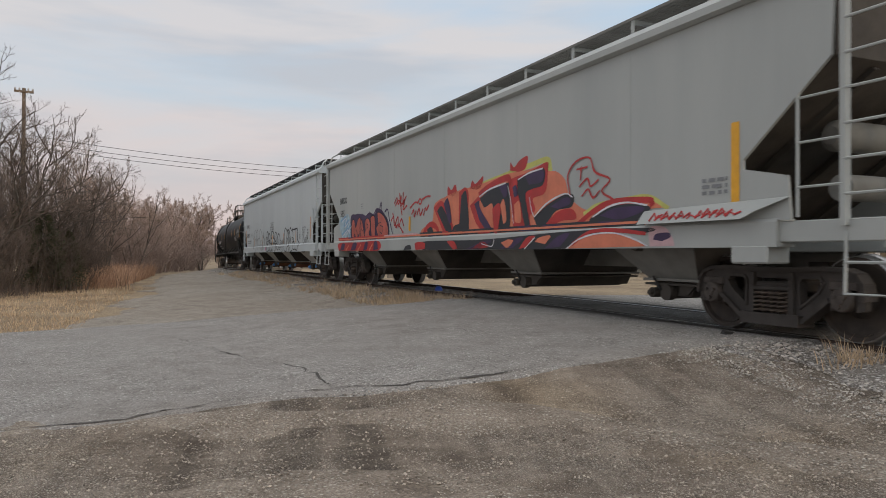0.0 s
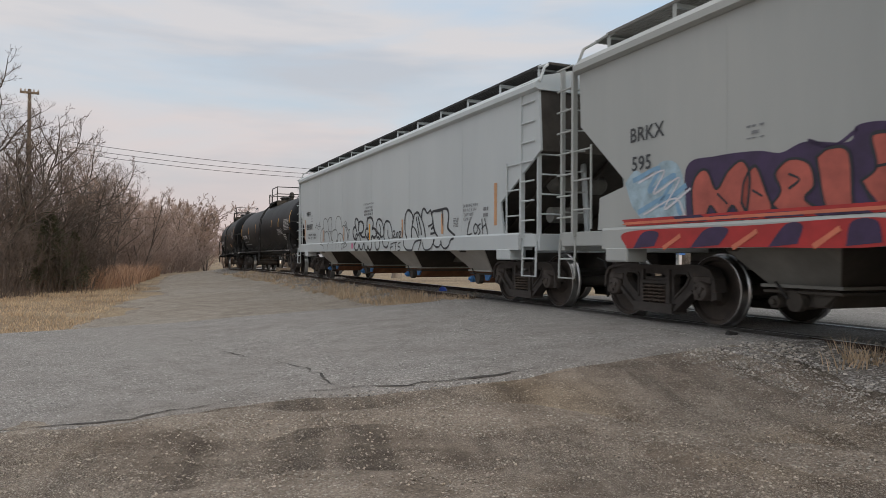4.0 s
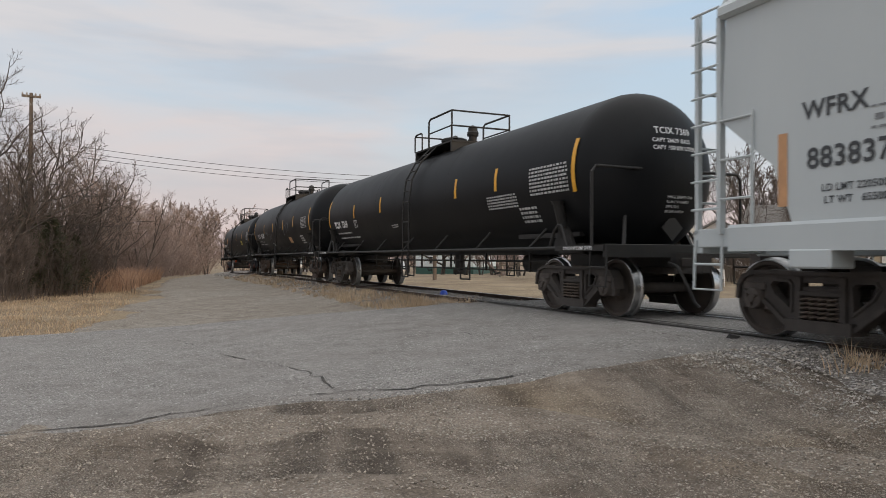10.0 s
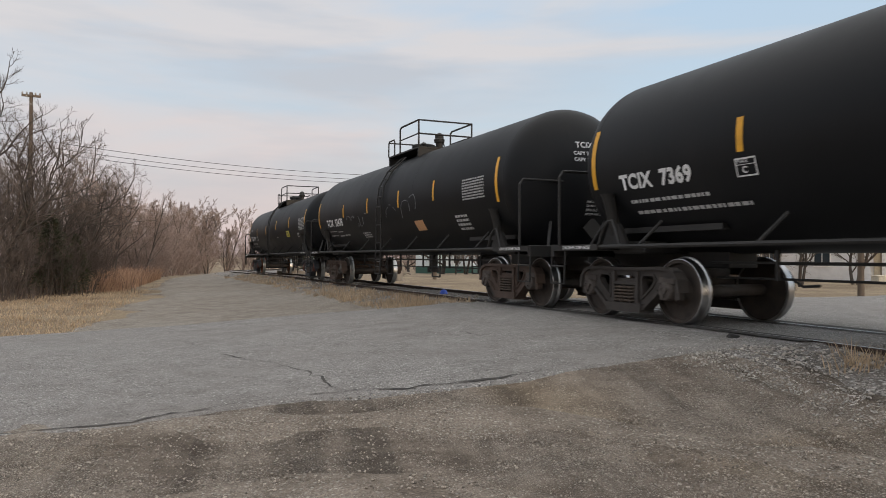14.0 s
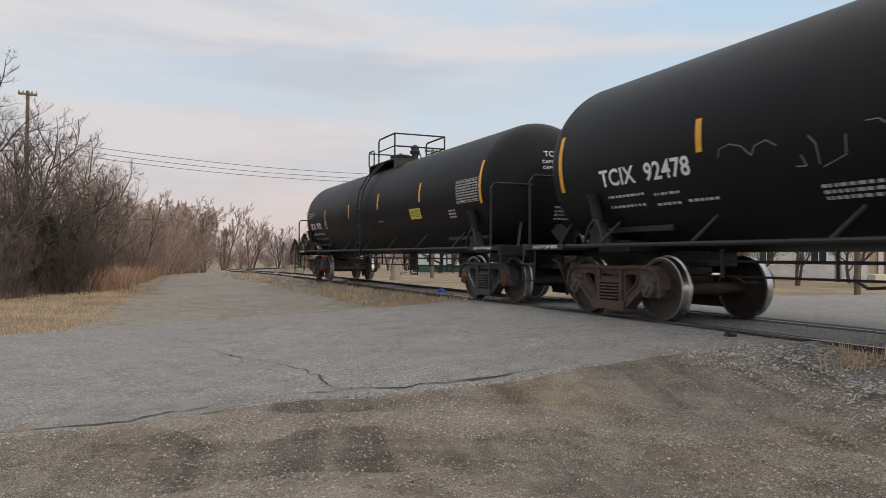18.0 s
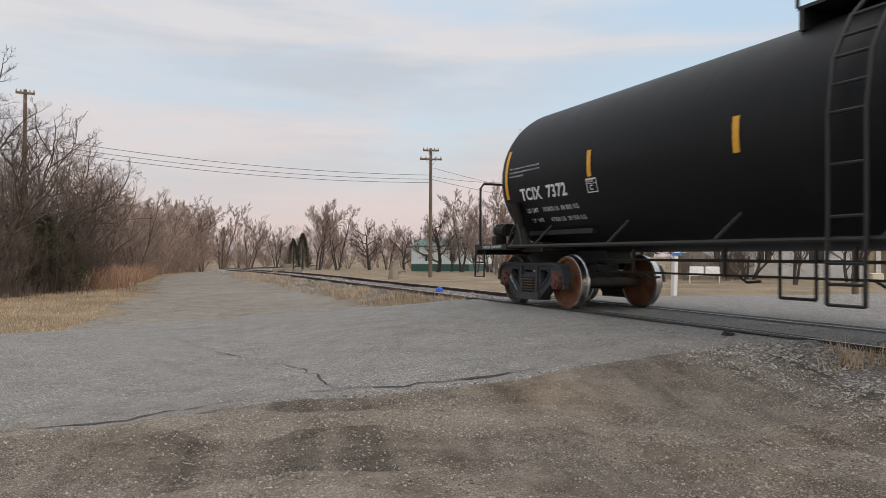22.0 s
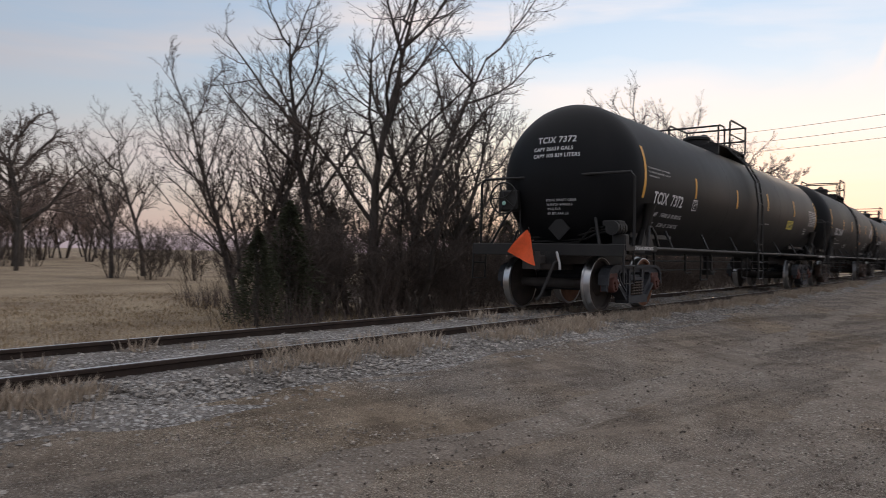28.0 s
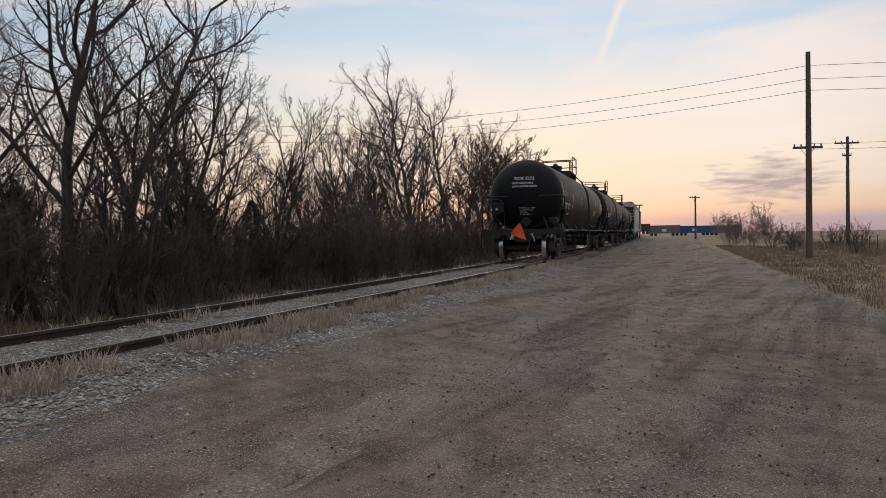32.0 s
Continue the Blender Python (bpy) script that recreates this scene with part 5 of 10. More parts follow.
        for za, zb, g in ((0.56, 0.595, 0.08), (0.5, 0.53, 0.06)):
            part("bay_flange", Build().box(xc - wb - g, xc + wb + g, -1.0 - g, 1.0 + g, za, zb), specs["bay_paint"] if za > 0.55 else GRIMESHADE, bay)
        o = Build().add([(x, y, z) for z, a in ((0.55, 0.42), (0.36, 0.3)) for x, y in ((xc - a, -0.98), (xc + a, -0.98), (xc + a, 0.98), (xc - a, 0.98))], [(0, 1, 5, 4), (1, 2, 6, 5), (2, 3, 7, 6), (3, 0, 4, 7), (4, 5, 6, 7)])
        o.tube([(xc - 0.05, -1.0, 0.42), (xc - 0.05, 1.05, 0.42)], 0.1, 12)
        part("outlet_gate", o, RUSTWHEEL if specs.get("rusty") else GRIMESHADE, bay, "steel outlet gate and tube", smooth=40)
        c = Build().tube([(xc - 0.28, -1.14, 0.4), (xc - 0.28, -1.0, 0.4)], 0.07, 12).tube([(xc - 0.28, -1.19, 0.4), (xc - 0.28, -1.14, 0.4)], 0.035, 8)
        part("capstan", c, specs["capstan"], bay, "round gate capstan", smooth=40)
        part("gate_pinion", Build().tube([(xc - 0.05, -1.1, 0.41), (xc - 0.05, -1.0, 0.41)], 0.11, 12), GRIMESHADE, bay, smooth=40)
        part("gate_bracket", Build().prism([(xc + 0.12, 0.5), (xc + 0.4, 0.5), (xc + 0.27, 0.38), (xc + 0.16, 0.38)], -1.02, -0.99), specs["capstan"], bay, smooth=None)
        part("gate_lever", Build().tube([(xc - 0.3, -1.1, 0.62), (xc - 0.12, -1.12, 0.44)], 0.014, 6), FRAMEBLACK, bay)
    cs = Build().box(-half, half, -0.2, 0.2, 0.72, 1.0)
    part("centre_sill", cs, HOPSHADE, car)

    def flat(x0, z0, off=0.008):
        return lambda u, v: Vector((x0 + u, -W - off, z0 + v))
    side = car
    for name, s, size, x, z, mat, bold in specs["texts"]:
        part(name, text_mesh(name, s, size, mat, flat(x, z), 1.05, bold), None, side)
    for x0, x1, z0, z1, mat, nm, lab in specs["panels"]:
        b = Build()
        b.add([(x0, -W - 0.006, z0), (x1, -W - 0.006, z0), (x1, -W - 0.006, z1), (x0, -W - 0.006, z1)], [(0, 1, 2, 3)])
        part(nm, b, mat, side, lab)
    for x0, x1, z0, z1, rows_, mat in specs["bars"]:
        b, rnd = Build(), random.Random(int(x0 * 100) + 7)
        for r in range(rows_):
            za, zb = z0 + (z1 - z0) * (r + 0.2) / rows_, z0 + (z1 - z0) * (r + 0.8) / rows_
            x = x0
            while x < x1 - 0.02:
                xe = min(x + rnd.uniform(0.05, 0.16), x1)
                n = len(b.v)
                b.v += [(x, -W - 0.007, za), (xe, -W - 0.007, za), (xe, -W - 0.007, zb), (x, -W - 0.007, zb)]
                b.f.append((n, n + 1, n + 2, n + 3))
                x = xe + rnd.uniform(0.015, 0.05)
        part("small_print", b, mat, side, "dark stencilled small print")
    truck_at = specs.get("truck_at", (0.25 - half, half - 0.25))
    trucks = [truck(car, tx, "dark", (DARKWHEEL, DARKWHEEL)) for tx in truck_at]
    return car, trucks, truck_at


def tank_specs(marks, label, **kw):
    d = dict(label=label, capy=("CAPY 26639 GALS", "CAPY 100 839 LITERS"), head_small=["M901E DRAFT GEAR", "36 INCH WHEELS", "SPRG D-5", "BR BM AAR 24"])
    d.update(kw)
    return d


RW, DW = (RUSTWHEEL, RUSTWHEEL), (DARKWHEEL, DARKWHEEL)
LAST = tank_car("TCIX 7372", 7.02, "grey", ((DARKWHEEL, RUSTWHEEL), (DARKWHEEL, DARKWHEEL)), tank_specs(
    "TCIX 7372", "black tank car with yellow stripes and an orange flag", brake_end=-1, frame_text="TCIX 7372",
    stripes=[(-7.4, 1.95, 2.84, 0.1), (-4.76, 2.12, 2.52, 0.1), (-1.85, 2.1, 2.52, 0.1), (1.0, 2.22, 2.66, 0.1), (4.12, 2.22, 2.68, 0.1), (7.35, 1.98, 2.84, 0.1)],
    texts=[("road_number", "TCIX  7372", 0.293, -6.87, 1.9, WHITE, 0.008), ("load_lettering", "LD LMT    195800 LB  88 800 KG", 0.112, -6.82, 1.68, DULLWHITE, 0.003),
           ("load_lettering", "LT  WT       67200 LB  30 500 KG", 0.112, -6.79, 1.51, DULLWHITE, 0.003),
           ("notice_lettering", "TITLE TO THIS CAR IS VESTED IN A TRUST UNDER AN EQUIP.", 0.036, -7.22, 2.47, DULLWHITE, 0.001),
           ("notice_lettering", "TRUST AGREEMENT RECORDED UNDER SECTION 20C OF THE", 0.036, -7.22, 2.40, DULLWHITE, 0.001),
           ("notice_lettering", "INTERSTATE COMMERCE ACT.", 0.036, -7.22, 2.33, DULLWHITE, 0.001)],
    frames=[(-4.82, -4.55, 1.88, 2.1)],
    panels=[(6.27, 7.33, 2.505, 2.515, DULLWHITE, "table_rule", "thin white rule"), (6.27, 7.33, 2.04, 2.05, DULLWHITE, "table_rule", "thin white rule"), (6.26, 6.27, 2.04, 2.515, DULLWHITE, "table_rule", "thin white rule"), (7.33, 7.34, 2.04, 2.515, DULLWHITE, "table_rule", "thin white rule"),
            (3.45, 4.15, 1.83, 2.08, LABELYELLOW, "warning_label", "yellow rectangular warning label")],
    bars=[(6.3, 7.3, 2.05, 2.5, 8, DULLWHITE), (1.0, 1.4, 1.85, 1.9, 1, DULLWHITE), (5.75, 6.1, 1.75, 1.95, 3, DULLWHITE), (3.5, 4.1, 1.87, 2.05, 5, INK)]))
SECOND = tank_car("TCIX 92478", 6.6, "brown", (DW, DW), tank_specs(
    "TCIX 92478", "dull black tank car with chalk scrawls and an orange label", radius=1.41, truck_at=(-6.05, 6.5), ladder=0.0,
    scrawls=[[(-3.46, 2.09), (-3.43, 2.18), (-3.27, 2.22), (-3.09, 2.17), (-2.97, 2.05)], [(-2.97, 2.05), (-2.9, 2.15), (-2.74, 2.19), (-2.61, 2.11)], [(-2.21, 2.16), (-2.13, 2.06), (-2.13, 1.86)], [(-2.33, 1.98), (-2.29, 1.86), (-2.42, 1.87)], [(-1.79, 2.11), (-1.82, 1.92), (-2.1, 1.83)], [(-1.57, 2.2), (-1.44, 2.2), (-1.38, 2.15)],
             [(1.5, 1.92), (1.51, 2.19), (1.6, 2.33), (1.8, 2.36), (2.01, 2.32)], [(2.09, 2.25), (2.09, 2.07)], [(2.12, 2.39), (2.22, 2.44), (2.41, 2.46), (2.52, 2.37), (2.53, 2.21), (2.46, 2.1)], [(0.57, 2.32), (0.86, 2.3)], [(0.93, 2.24), (1.11, 2.14)], [(0.28, 2.01), (0.38, 2.2), (0.54, 2.25)]],
    stripes=[(-6.93, 1.95, 2.84, 0.1), (-3.8, 2.19, 2.6, 0.1), (-1.31, 2.2, 2.62, 0.09), (1.29, 2.2, 2.64, 0.09), (3.6, 2.22, 2.68, 0.09), (6.65, 1.98, 2.84, 0.1)],
    texts=[("road_number", "TCIX  92478", 0.34, -5.84, 1.95, WHITE, 0.007)],
    panels=[(2.2, 2.75, 1.58, 1.82, ORANGE_FADED, "warning_label", "faded orange label")],
    bars=[(-5.75, -4.94, 1.76, 1.82, 1, DULLWHITE), (-4.74, -4.25, 1.73, 1.79, 1, DULLWHITE), (-5.78, -4.95, 1.62, 1.68, 1, DULLWHITE), (-4.75, -4.26, 1.6, 1.66, 1, DULLWHITE), (-4.15, -3.58, 1.61, 1.67, 1, DULLWHITE), (-2.2, -1.5, 1.5, 1.68, 3, DULLWHITE), (5.2, 6.2, 2.1, 2.55, 8, DULLWHITE), (4.6, 5.2, 1.5, 1.85, 4, DULLWHITE)]))
THIRD = tank_car("TCIX 7369", 7.02, "dark", (DW, DW), tank_specs(
    "TCIX 7369", "clean black tank car with yellow stripes and white lettering", ladder=0.38,
    stripes=[(-7.45, 1.95, 2.84, 0.1), (-4.53, 2.14, 2.54, 0.1), (-2.04, 2.18, 2.6, 0.1), (2.95, 2.2, 2.62, 0.1), (4.78, 2.2, 2.64, 0.1), (7.4, 1.98, 2.84, 0.1)],
    texts=[("road_number", "TCIX  7369", 0.29, -6.78, 1.9, WHITE, 0.012)],
    frames=[(-4.58, -4.27, 1.86, 2.08)],
    bars=[(-6.65, -5.1, 1.68, 1.76, 1, DULLWHITE), (-6.6, -4.5, 1.53, 1.61, 1, DULLWHITE), (-1.3, -0.8, 1.72, 1.82, 2, DULLWHITE), (4.45, 5.6, 1.85, 2.12, 5, DULLWHITE), (6.1, 7.3, 2.0, 2.5, 8, DULLWHITE), (5.6, 6.2, 1.55, 1.85, 4, DULLWHITE)]))
PALE = hopper_car(HOPWHITE, 7.85, dict(
    label="pale grey covered hopper car with black spray-painted outlines", paint="pale grey painted steel side", board=FRAMEBLACK, rusty=True, capstan=GATEBLUE, bay_paint=PALEBAY,
    top=8.9, cut=((7.72, 1.28), (7.6, 1.74), (7.58, 1.86), (8.98, 2.66)), rear_cut=((7.98, 1.28), (8.16, 1.74), (8.22, 1.9), (8.98, 2.5)), walk=4.21, stile=(1.15, 0.5), sill=(-8.85, 8.3), bays=(-5.75, -1.85, 2.0, 5.8), bay_half=0.87, truck_at=(-8.1, 7.55),
    texts=[("reporting_mark", "WFRX", 0.25, -7.85, 2.32, INK, 0.006), ("reporting_mark", "883837", 0.29, -7.8, 1.82, INK, 0.006),
           ("load_lettering", "LD LMT 220500   100000 KG", 0.1, -7.63, 1.58, INK, 0.002), ("load_lettering", "LT WT   65500     29700 KG", 0.1, -7.6, 1.46, INK, 0.002),
           ("notice_lettering", "DO NOT CLEAN WITH STEAM", 0.064, -0.7, 2.32, GREYINK, 0.002), ("notice_lettering", "OR BOILING WATER", 0.064, -0.53, 2.22, GREYINK, 0.002),
           ("size_lettering", "EX W 10-3  H 8-9", 0.085, 5.99, 1.87, GREYINK, 0.002), ("size_lettering", "EW  9-5  H 14-1", 0.085, 6.0, 1.78, GREYINK, 0.002), ("size_lettering", "CU FT 6245", 0.085, 6.02, 1.69, GREYINK, 0.002), ("size_lettering", "CU M 177", 0.085, 6.02, 1.6, GREYINK, 0.002)],
    panels=[(-8.16, -8.04, 1.46, 2.22, ORANGE_FADED, "reflector_stripe", "faded orange reflective stripe"), (7.34, 7.45, 1.46, 2.25, ORANGE_FADED, "reflector_stripe", "faded orange reflective stripe"),
            (-5.4, -5.3, 1.34, 1.74, ORANGE_FADED, "reflector_stripe", "faded orange reflective stripe"), (-0.2, -0.09, 1.32, 1.77, YELLOW, "reflector_stripe", "orange reflective stripe"), (-2.8, -2.71, 1.34, 1.78, ORANGE_FADED, "reflector_stripe", "faded orange reflective stripe"), (2.43, 2.52, 1.34, 1.78, ORANGE_FADED, "reflector_stripe", "faded orange reflective stripe"),
            (4.88, 5.0, 1.36, 1.8, ORANGE_FADED, "reflector_stripe", "faded orange reflective stripe")],
    bars=[(5.52, 5.78, 1.48, 1.68, 6, GREYINK), (-0.65, 0.13, 2.0, 2.19, 2, GREYINK), (-0.4, -0.08, 1.92, 1.99, 1, GREYINK), (6.9, 7.1, 1.62, 1.85, 2, GREYINK), (-7.1, -6.87, 2.1, 2.14, 1, GREYINK), (-7.1, -6.87, 2.3, 2.33, 1, GREYINK), (-7.06, -6.9, 2.17, 2.26, 1, GREYINK)]))
GREY = hopper_car(HOPGREY, 8.2, dict(
    label="grey covered hopper car with large red and purple graffiti", paint="grey painted steel side", board=HOPSHADE, capstan=GRIMESHADE, bay_paint=HOPSHADE,
    top=9.1, cut=((8.6, 1.28), (8.56, 1.74), (7.98, 1.86), (7.98, 1.96), (9.06, 2.86)), walk=4.23, stile=(1.05, 1.0), sill=(-8.45, 8.45), bays=(-5.5, -1.5, 2.55, 6.3), bay_half=0.8,
    texts=[("reporting_mark", "BRKX", 0.27, -7.84, 2.44, INK, 0.004), ("reporting_mark", "595", 0.27, -7.8, 2.05, INK, 0.004)],
    panels=[(7.82, 7.94, 1.5, 2.4, YELLOW, "reflector_stripe", "yellow reflective stripe"), (-2.04, -1.92, 1.46, 1.8, YELLOW, "reflector_stripe", "yellow reflective stripe")],
    bars=[(7.38, 7.77, 1.6, 1.82, 3, GREYINK), (-5.77, -5.53, 2.3, 2.34, 1, GREYINK), (-5.77, -5.53, 2.18, 2.2, 1, GREYINK), (-5.7, -5.6, 2.22, 2.28, 1, GREYINK)]))

# distance of each car's middle ahead of the last car's rear axle
TRAIN = [(LAST, 7.91), (SECOND, 25.2), (THIRD, 42.38), (PALE, 62.2), (GREY, 81.4)]


# ---- trees and brush ----
def grow(seed, height, kind, least=0.005):
    """Builds of a bare tree: (trunk with its limbs, twigs)."""
    rnd = random.Random(seed)
    wood, fine = Build(), Build()
    spec = {
        # children per level, length ratio, opening angle, lift, wobble, first fork, trunk radius
        "oak": dict(kids=(10, 8, 7, 5), ratio=(0.78, 0.62, 0.58, 0.55), angle=(58, 48, 45, 45), lift=0.10, wob=0.2, fork=0.22, r=0.034, lead=0.66),
        "tall": dict(kids=(12, 7, 6, 4), ratio=(0.5, 0.58, 0.56, 0.55), angle=(50, 46, 45, 45), lift=0.15, wob=0.19, fork=0.26, r=0.0165, lead=0.95),
        "round": dict(kids=(8, 6, 5, 4), ratio=(0.66, 0.6, 0.56, 0.5), angle=(48, 48, 46, 45), lift=0.07, wob=0.26, fork=0.16, r=0.016, lead=0.8),
        "bushy": dict(kids=(9, 6, 6, 4), ratio=(0.55, 0.58, 0.55, 0.5), angle=(40, 42, 42, 45), lift=0.14, wob=0.2, fork=0.18, r=0.015, lead=0.85),
        "brush": dict(kids=(8, 6, 4), ratio=(0.6, 0.55, 0.5), angle=(35, 40, 45), lift=0.1, wob=0.22, fork=0.12, r=0.009, lead=0.9),
    }[kind]
    stems = {"oak": 1, "tall": 1, "bushy": 3, "brush": 9, "round": 5}[kind]

    def branch(p, d, length, rad, level):
        n = (7, 5, 4, 3, 2)[level]
        pts, dirs = [p], [d]
        for i in range(n):
            w = spec["wob"] * (0.5 if level == 0 else 1.0)
            d = (d + Vector((rnd.gauss(0, w), rnd.gauss(0, w), rnd.gauss(0, w * 0.7) + (spec["lift"] if level else 0.05)))).normalized()
            p = p + d * (length / n)
            pts.append(p)
            dirs.append(d)
        tip = rad * (0.16 if level == 0 else 0.3 if level == 1 else 0.4)
        sides = (9, 6, 4, 3, 3)[level]
        (wood if level < 2 else fine).tube(pts, rad, sides, max(tip, 0.011 if kind == "oak" else least * 0.8), caps=False)
        if level < len(spec["kids"]):
            k = spec["kids"][level]
            for j in range(k):
                f = spec["fork"] + (1 - spec["fork"]) * (j + rnd.random()) / k if level == 0 else 0.15 + 0.85 * (j + rnd.random()) / k
                x = f * n
                i = min(int(x), n - 1)
                q = pts[i].lerp(pts[i + 1], x - i)
                a, t = radians(spec["angle"][level] * rnd.uniform(0.6, 1.3)), rnd.uniform(0, 2 * math.pi) if level else j * 2.4 + rnd.uniform(-0.5, 0.5)
                dd = dirs[i]
                s = dd.orthogonal().normalized()
                u = dd.cross(s)
                nd = (dd * math.cos(a) + (s * math.cos(t) + u * math.sin(t)) * math.sin(a)).normalized()
                taper = 1.0 - 0.45 * f
                branch(q, nd, length * spec["ratio"][level] * rnd.uniform(0.7, 1.15) * (taper if level else 1.1 - 0.5 * f), max(0.013 if kind == "oak" else least, rad * taper * (0.47 if level == 0 else 0.52)), level + 1)

    for st in range(stems):
        a = 2 * math.pi * st / stems + rnd.uniform(-0.4, 0.4)
        lean = 0.0 if stems == 1 else rnd.uniform(0.1, 0.32) if kind == "bushy" else rnd.uniform(0.25, 0.7) if kind == "round" else rnd.uniform(0.05, 0.6)
        off = 0.0 if stems == 1 else (0.25 if kind == "bushy" else 0.4) * rnd.random()
        d = Vector((math.cos(a) * lean + rnd.gauss(0, 0.03), math.sin(a) * lean + rnd.gauss(0, 0.03), 1)).normalized()
        h = height * spec["lead"] * (1 if stems == 1 else rnd.uniform(0.55, 0.95))
        branch(Vector((math.cos(a) * off, math.sin(a) * off, -0.15)), d, h, height * spec["r"] * (1 if stems == 1 else 0.8), 0)
    return wood, fine


def tree_kind(seed, height, kind, label, category="tree", group="bare trees", least=0.005, pale=False):
    wood, fine = grow(seed, height, kind, least)
    ob = thing("bare_tree" if kind != "brush" else "bare_shrub", label, category, group)
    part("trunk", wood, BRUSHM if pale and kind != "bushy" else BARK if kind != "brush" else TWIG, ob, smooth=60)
    part("crown", fine, BRUSHM if pale else TWIG, ob, "pale leafless twigs with distance haze in their colour" if pale else "dark leafless twigs", smooth=None)
    return ob


_kinds = {}


def plant(kind, variant, x, y, size, turn=None):
    """A tree of a kind at a place, size in metres high."""
    names = {"oak": ("spreading bare oak in a dry winter field", 13.0), "tall": ("tall bare winter tree in the thicket beside the track", 12.0),
             "bushy": ("many-stemmed bare winter tree in a thicket", 8.0), "round": ("broad many-stemmed bare tree by the houses", 10.0), "brush": ("bare twiggy brush at the field edge", 3.0)}
    far = kind == "bushy" and math.hypot(x, y) > 55      # distant trees: fewer, stouter twigs
    pale = kind in ("bushy", "round", "brush") and (math.hypot(x, y) > 70 or (x < 0 and y > 37))      # far hedges take the pale twigs that have haze in their colour
    key = (kind, variant, far, pale)
    rnd = random.Random(hash((round(x * 10), round(y * 10))) % 9999)
    z = h1(x, y)
    turn = rnd.uniform(0, 360) if turn is None else turn
    base = names[kind][1]
    if kind == "bushy":
        size *= 1.3 if math.hypot(x, y) > 38 else 1.12
    m = pose(x, y, z - 0.05, 0, 0, turn) @ Matrix.Diagonal((size / base, size / base, size / base * rnd.uniform(0.95, 1.08), 1))
    if key not in _kinds:
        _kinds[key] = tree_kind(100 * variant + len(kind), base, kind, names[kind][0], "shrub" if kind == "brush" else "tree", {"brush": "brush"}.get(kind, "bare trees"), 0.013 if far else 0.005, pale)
        _kinds[key].matrix_basis = m
        _kinds[key]["base"] = 1
        return _kinds[key]
    o = _kinds[key]
    keep = o.matrix_basis.copy()
    o.matrix_basis = Matrix.Identity(4)
    c = copy_thing(o, m)
    o.matrix_basis = keep
    return c


def cedar(x, y, size, seed):
    """A dark evergreen of many small sprays."""
    ob = thing("cedar_tree", "dark green cedar half hidden in bare brush", "evergreen", "cedars", m=pose(x, y, h1(x, y) - 0.05))
    rnd = random.Random(seed)
    part("trunk", Build().tube([(0, 0, -0.1), (0.05, 0, size * 0.5), (0, 0.03, size * 0.95)], size * 0.03, 8, 0.02), BARK, ob)
    b = Build()
    for i in range(5200):
        f = rnd.random()**0.8
        z = size * (0.08 + 0.92 * f)
        rr = size * 0.36 * (1 - f)**0.75 * (0.75 + 0.35 * math.sin(z * 7 + seed) * math.sin(rnd.random() * 6)) * math.sqrt(rnd.uniform(0.25, 1.1))
        a = rnd.uniform(0, 2 * math.pi)
        c = Vector((rr * math.cos(a), rr * math.sin(a), z + rnd.gauss(0, 0.05)))
        d = Vector((math.cos(a), math.sin(a), rnd.uniform(-0.3, 0.7))).normalized() * rnd.uniform(0.07, 0.17) * size / 4
        s = d.orthogonal().normalized() * d.length * 0.3
        s.rotate(Euler((rnd.random() * 6, rnd.random() * 6, 0)))
        n = len(b.v)
        b.v += [tuple(c - s), tuple(c + s), tuple(c + d)]
        b.f.append((n, n + 1, n + 2))
    part("crown", b, CEDAR, ob, "dark scaly evergreen sprays", smooth=None)
    return ob


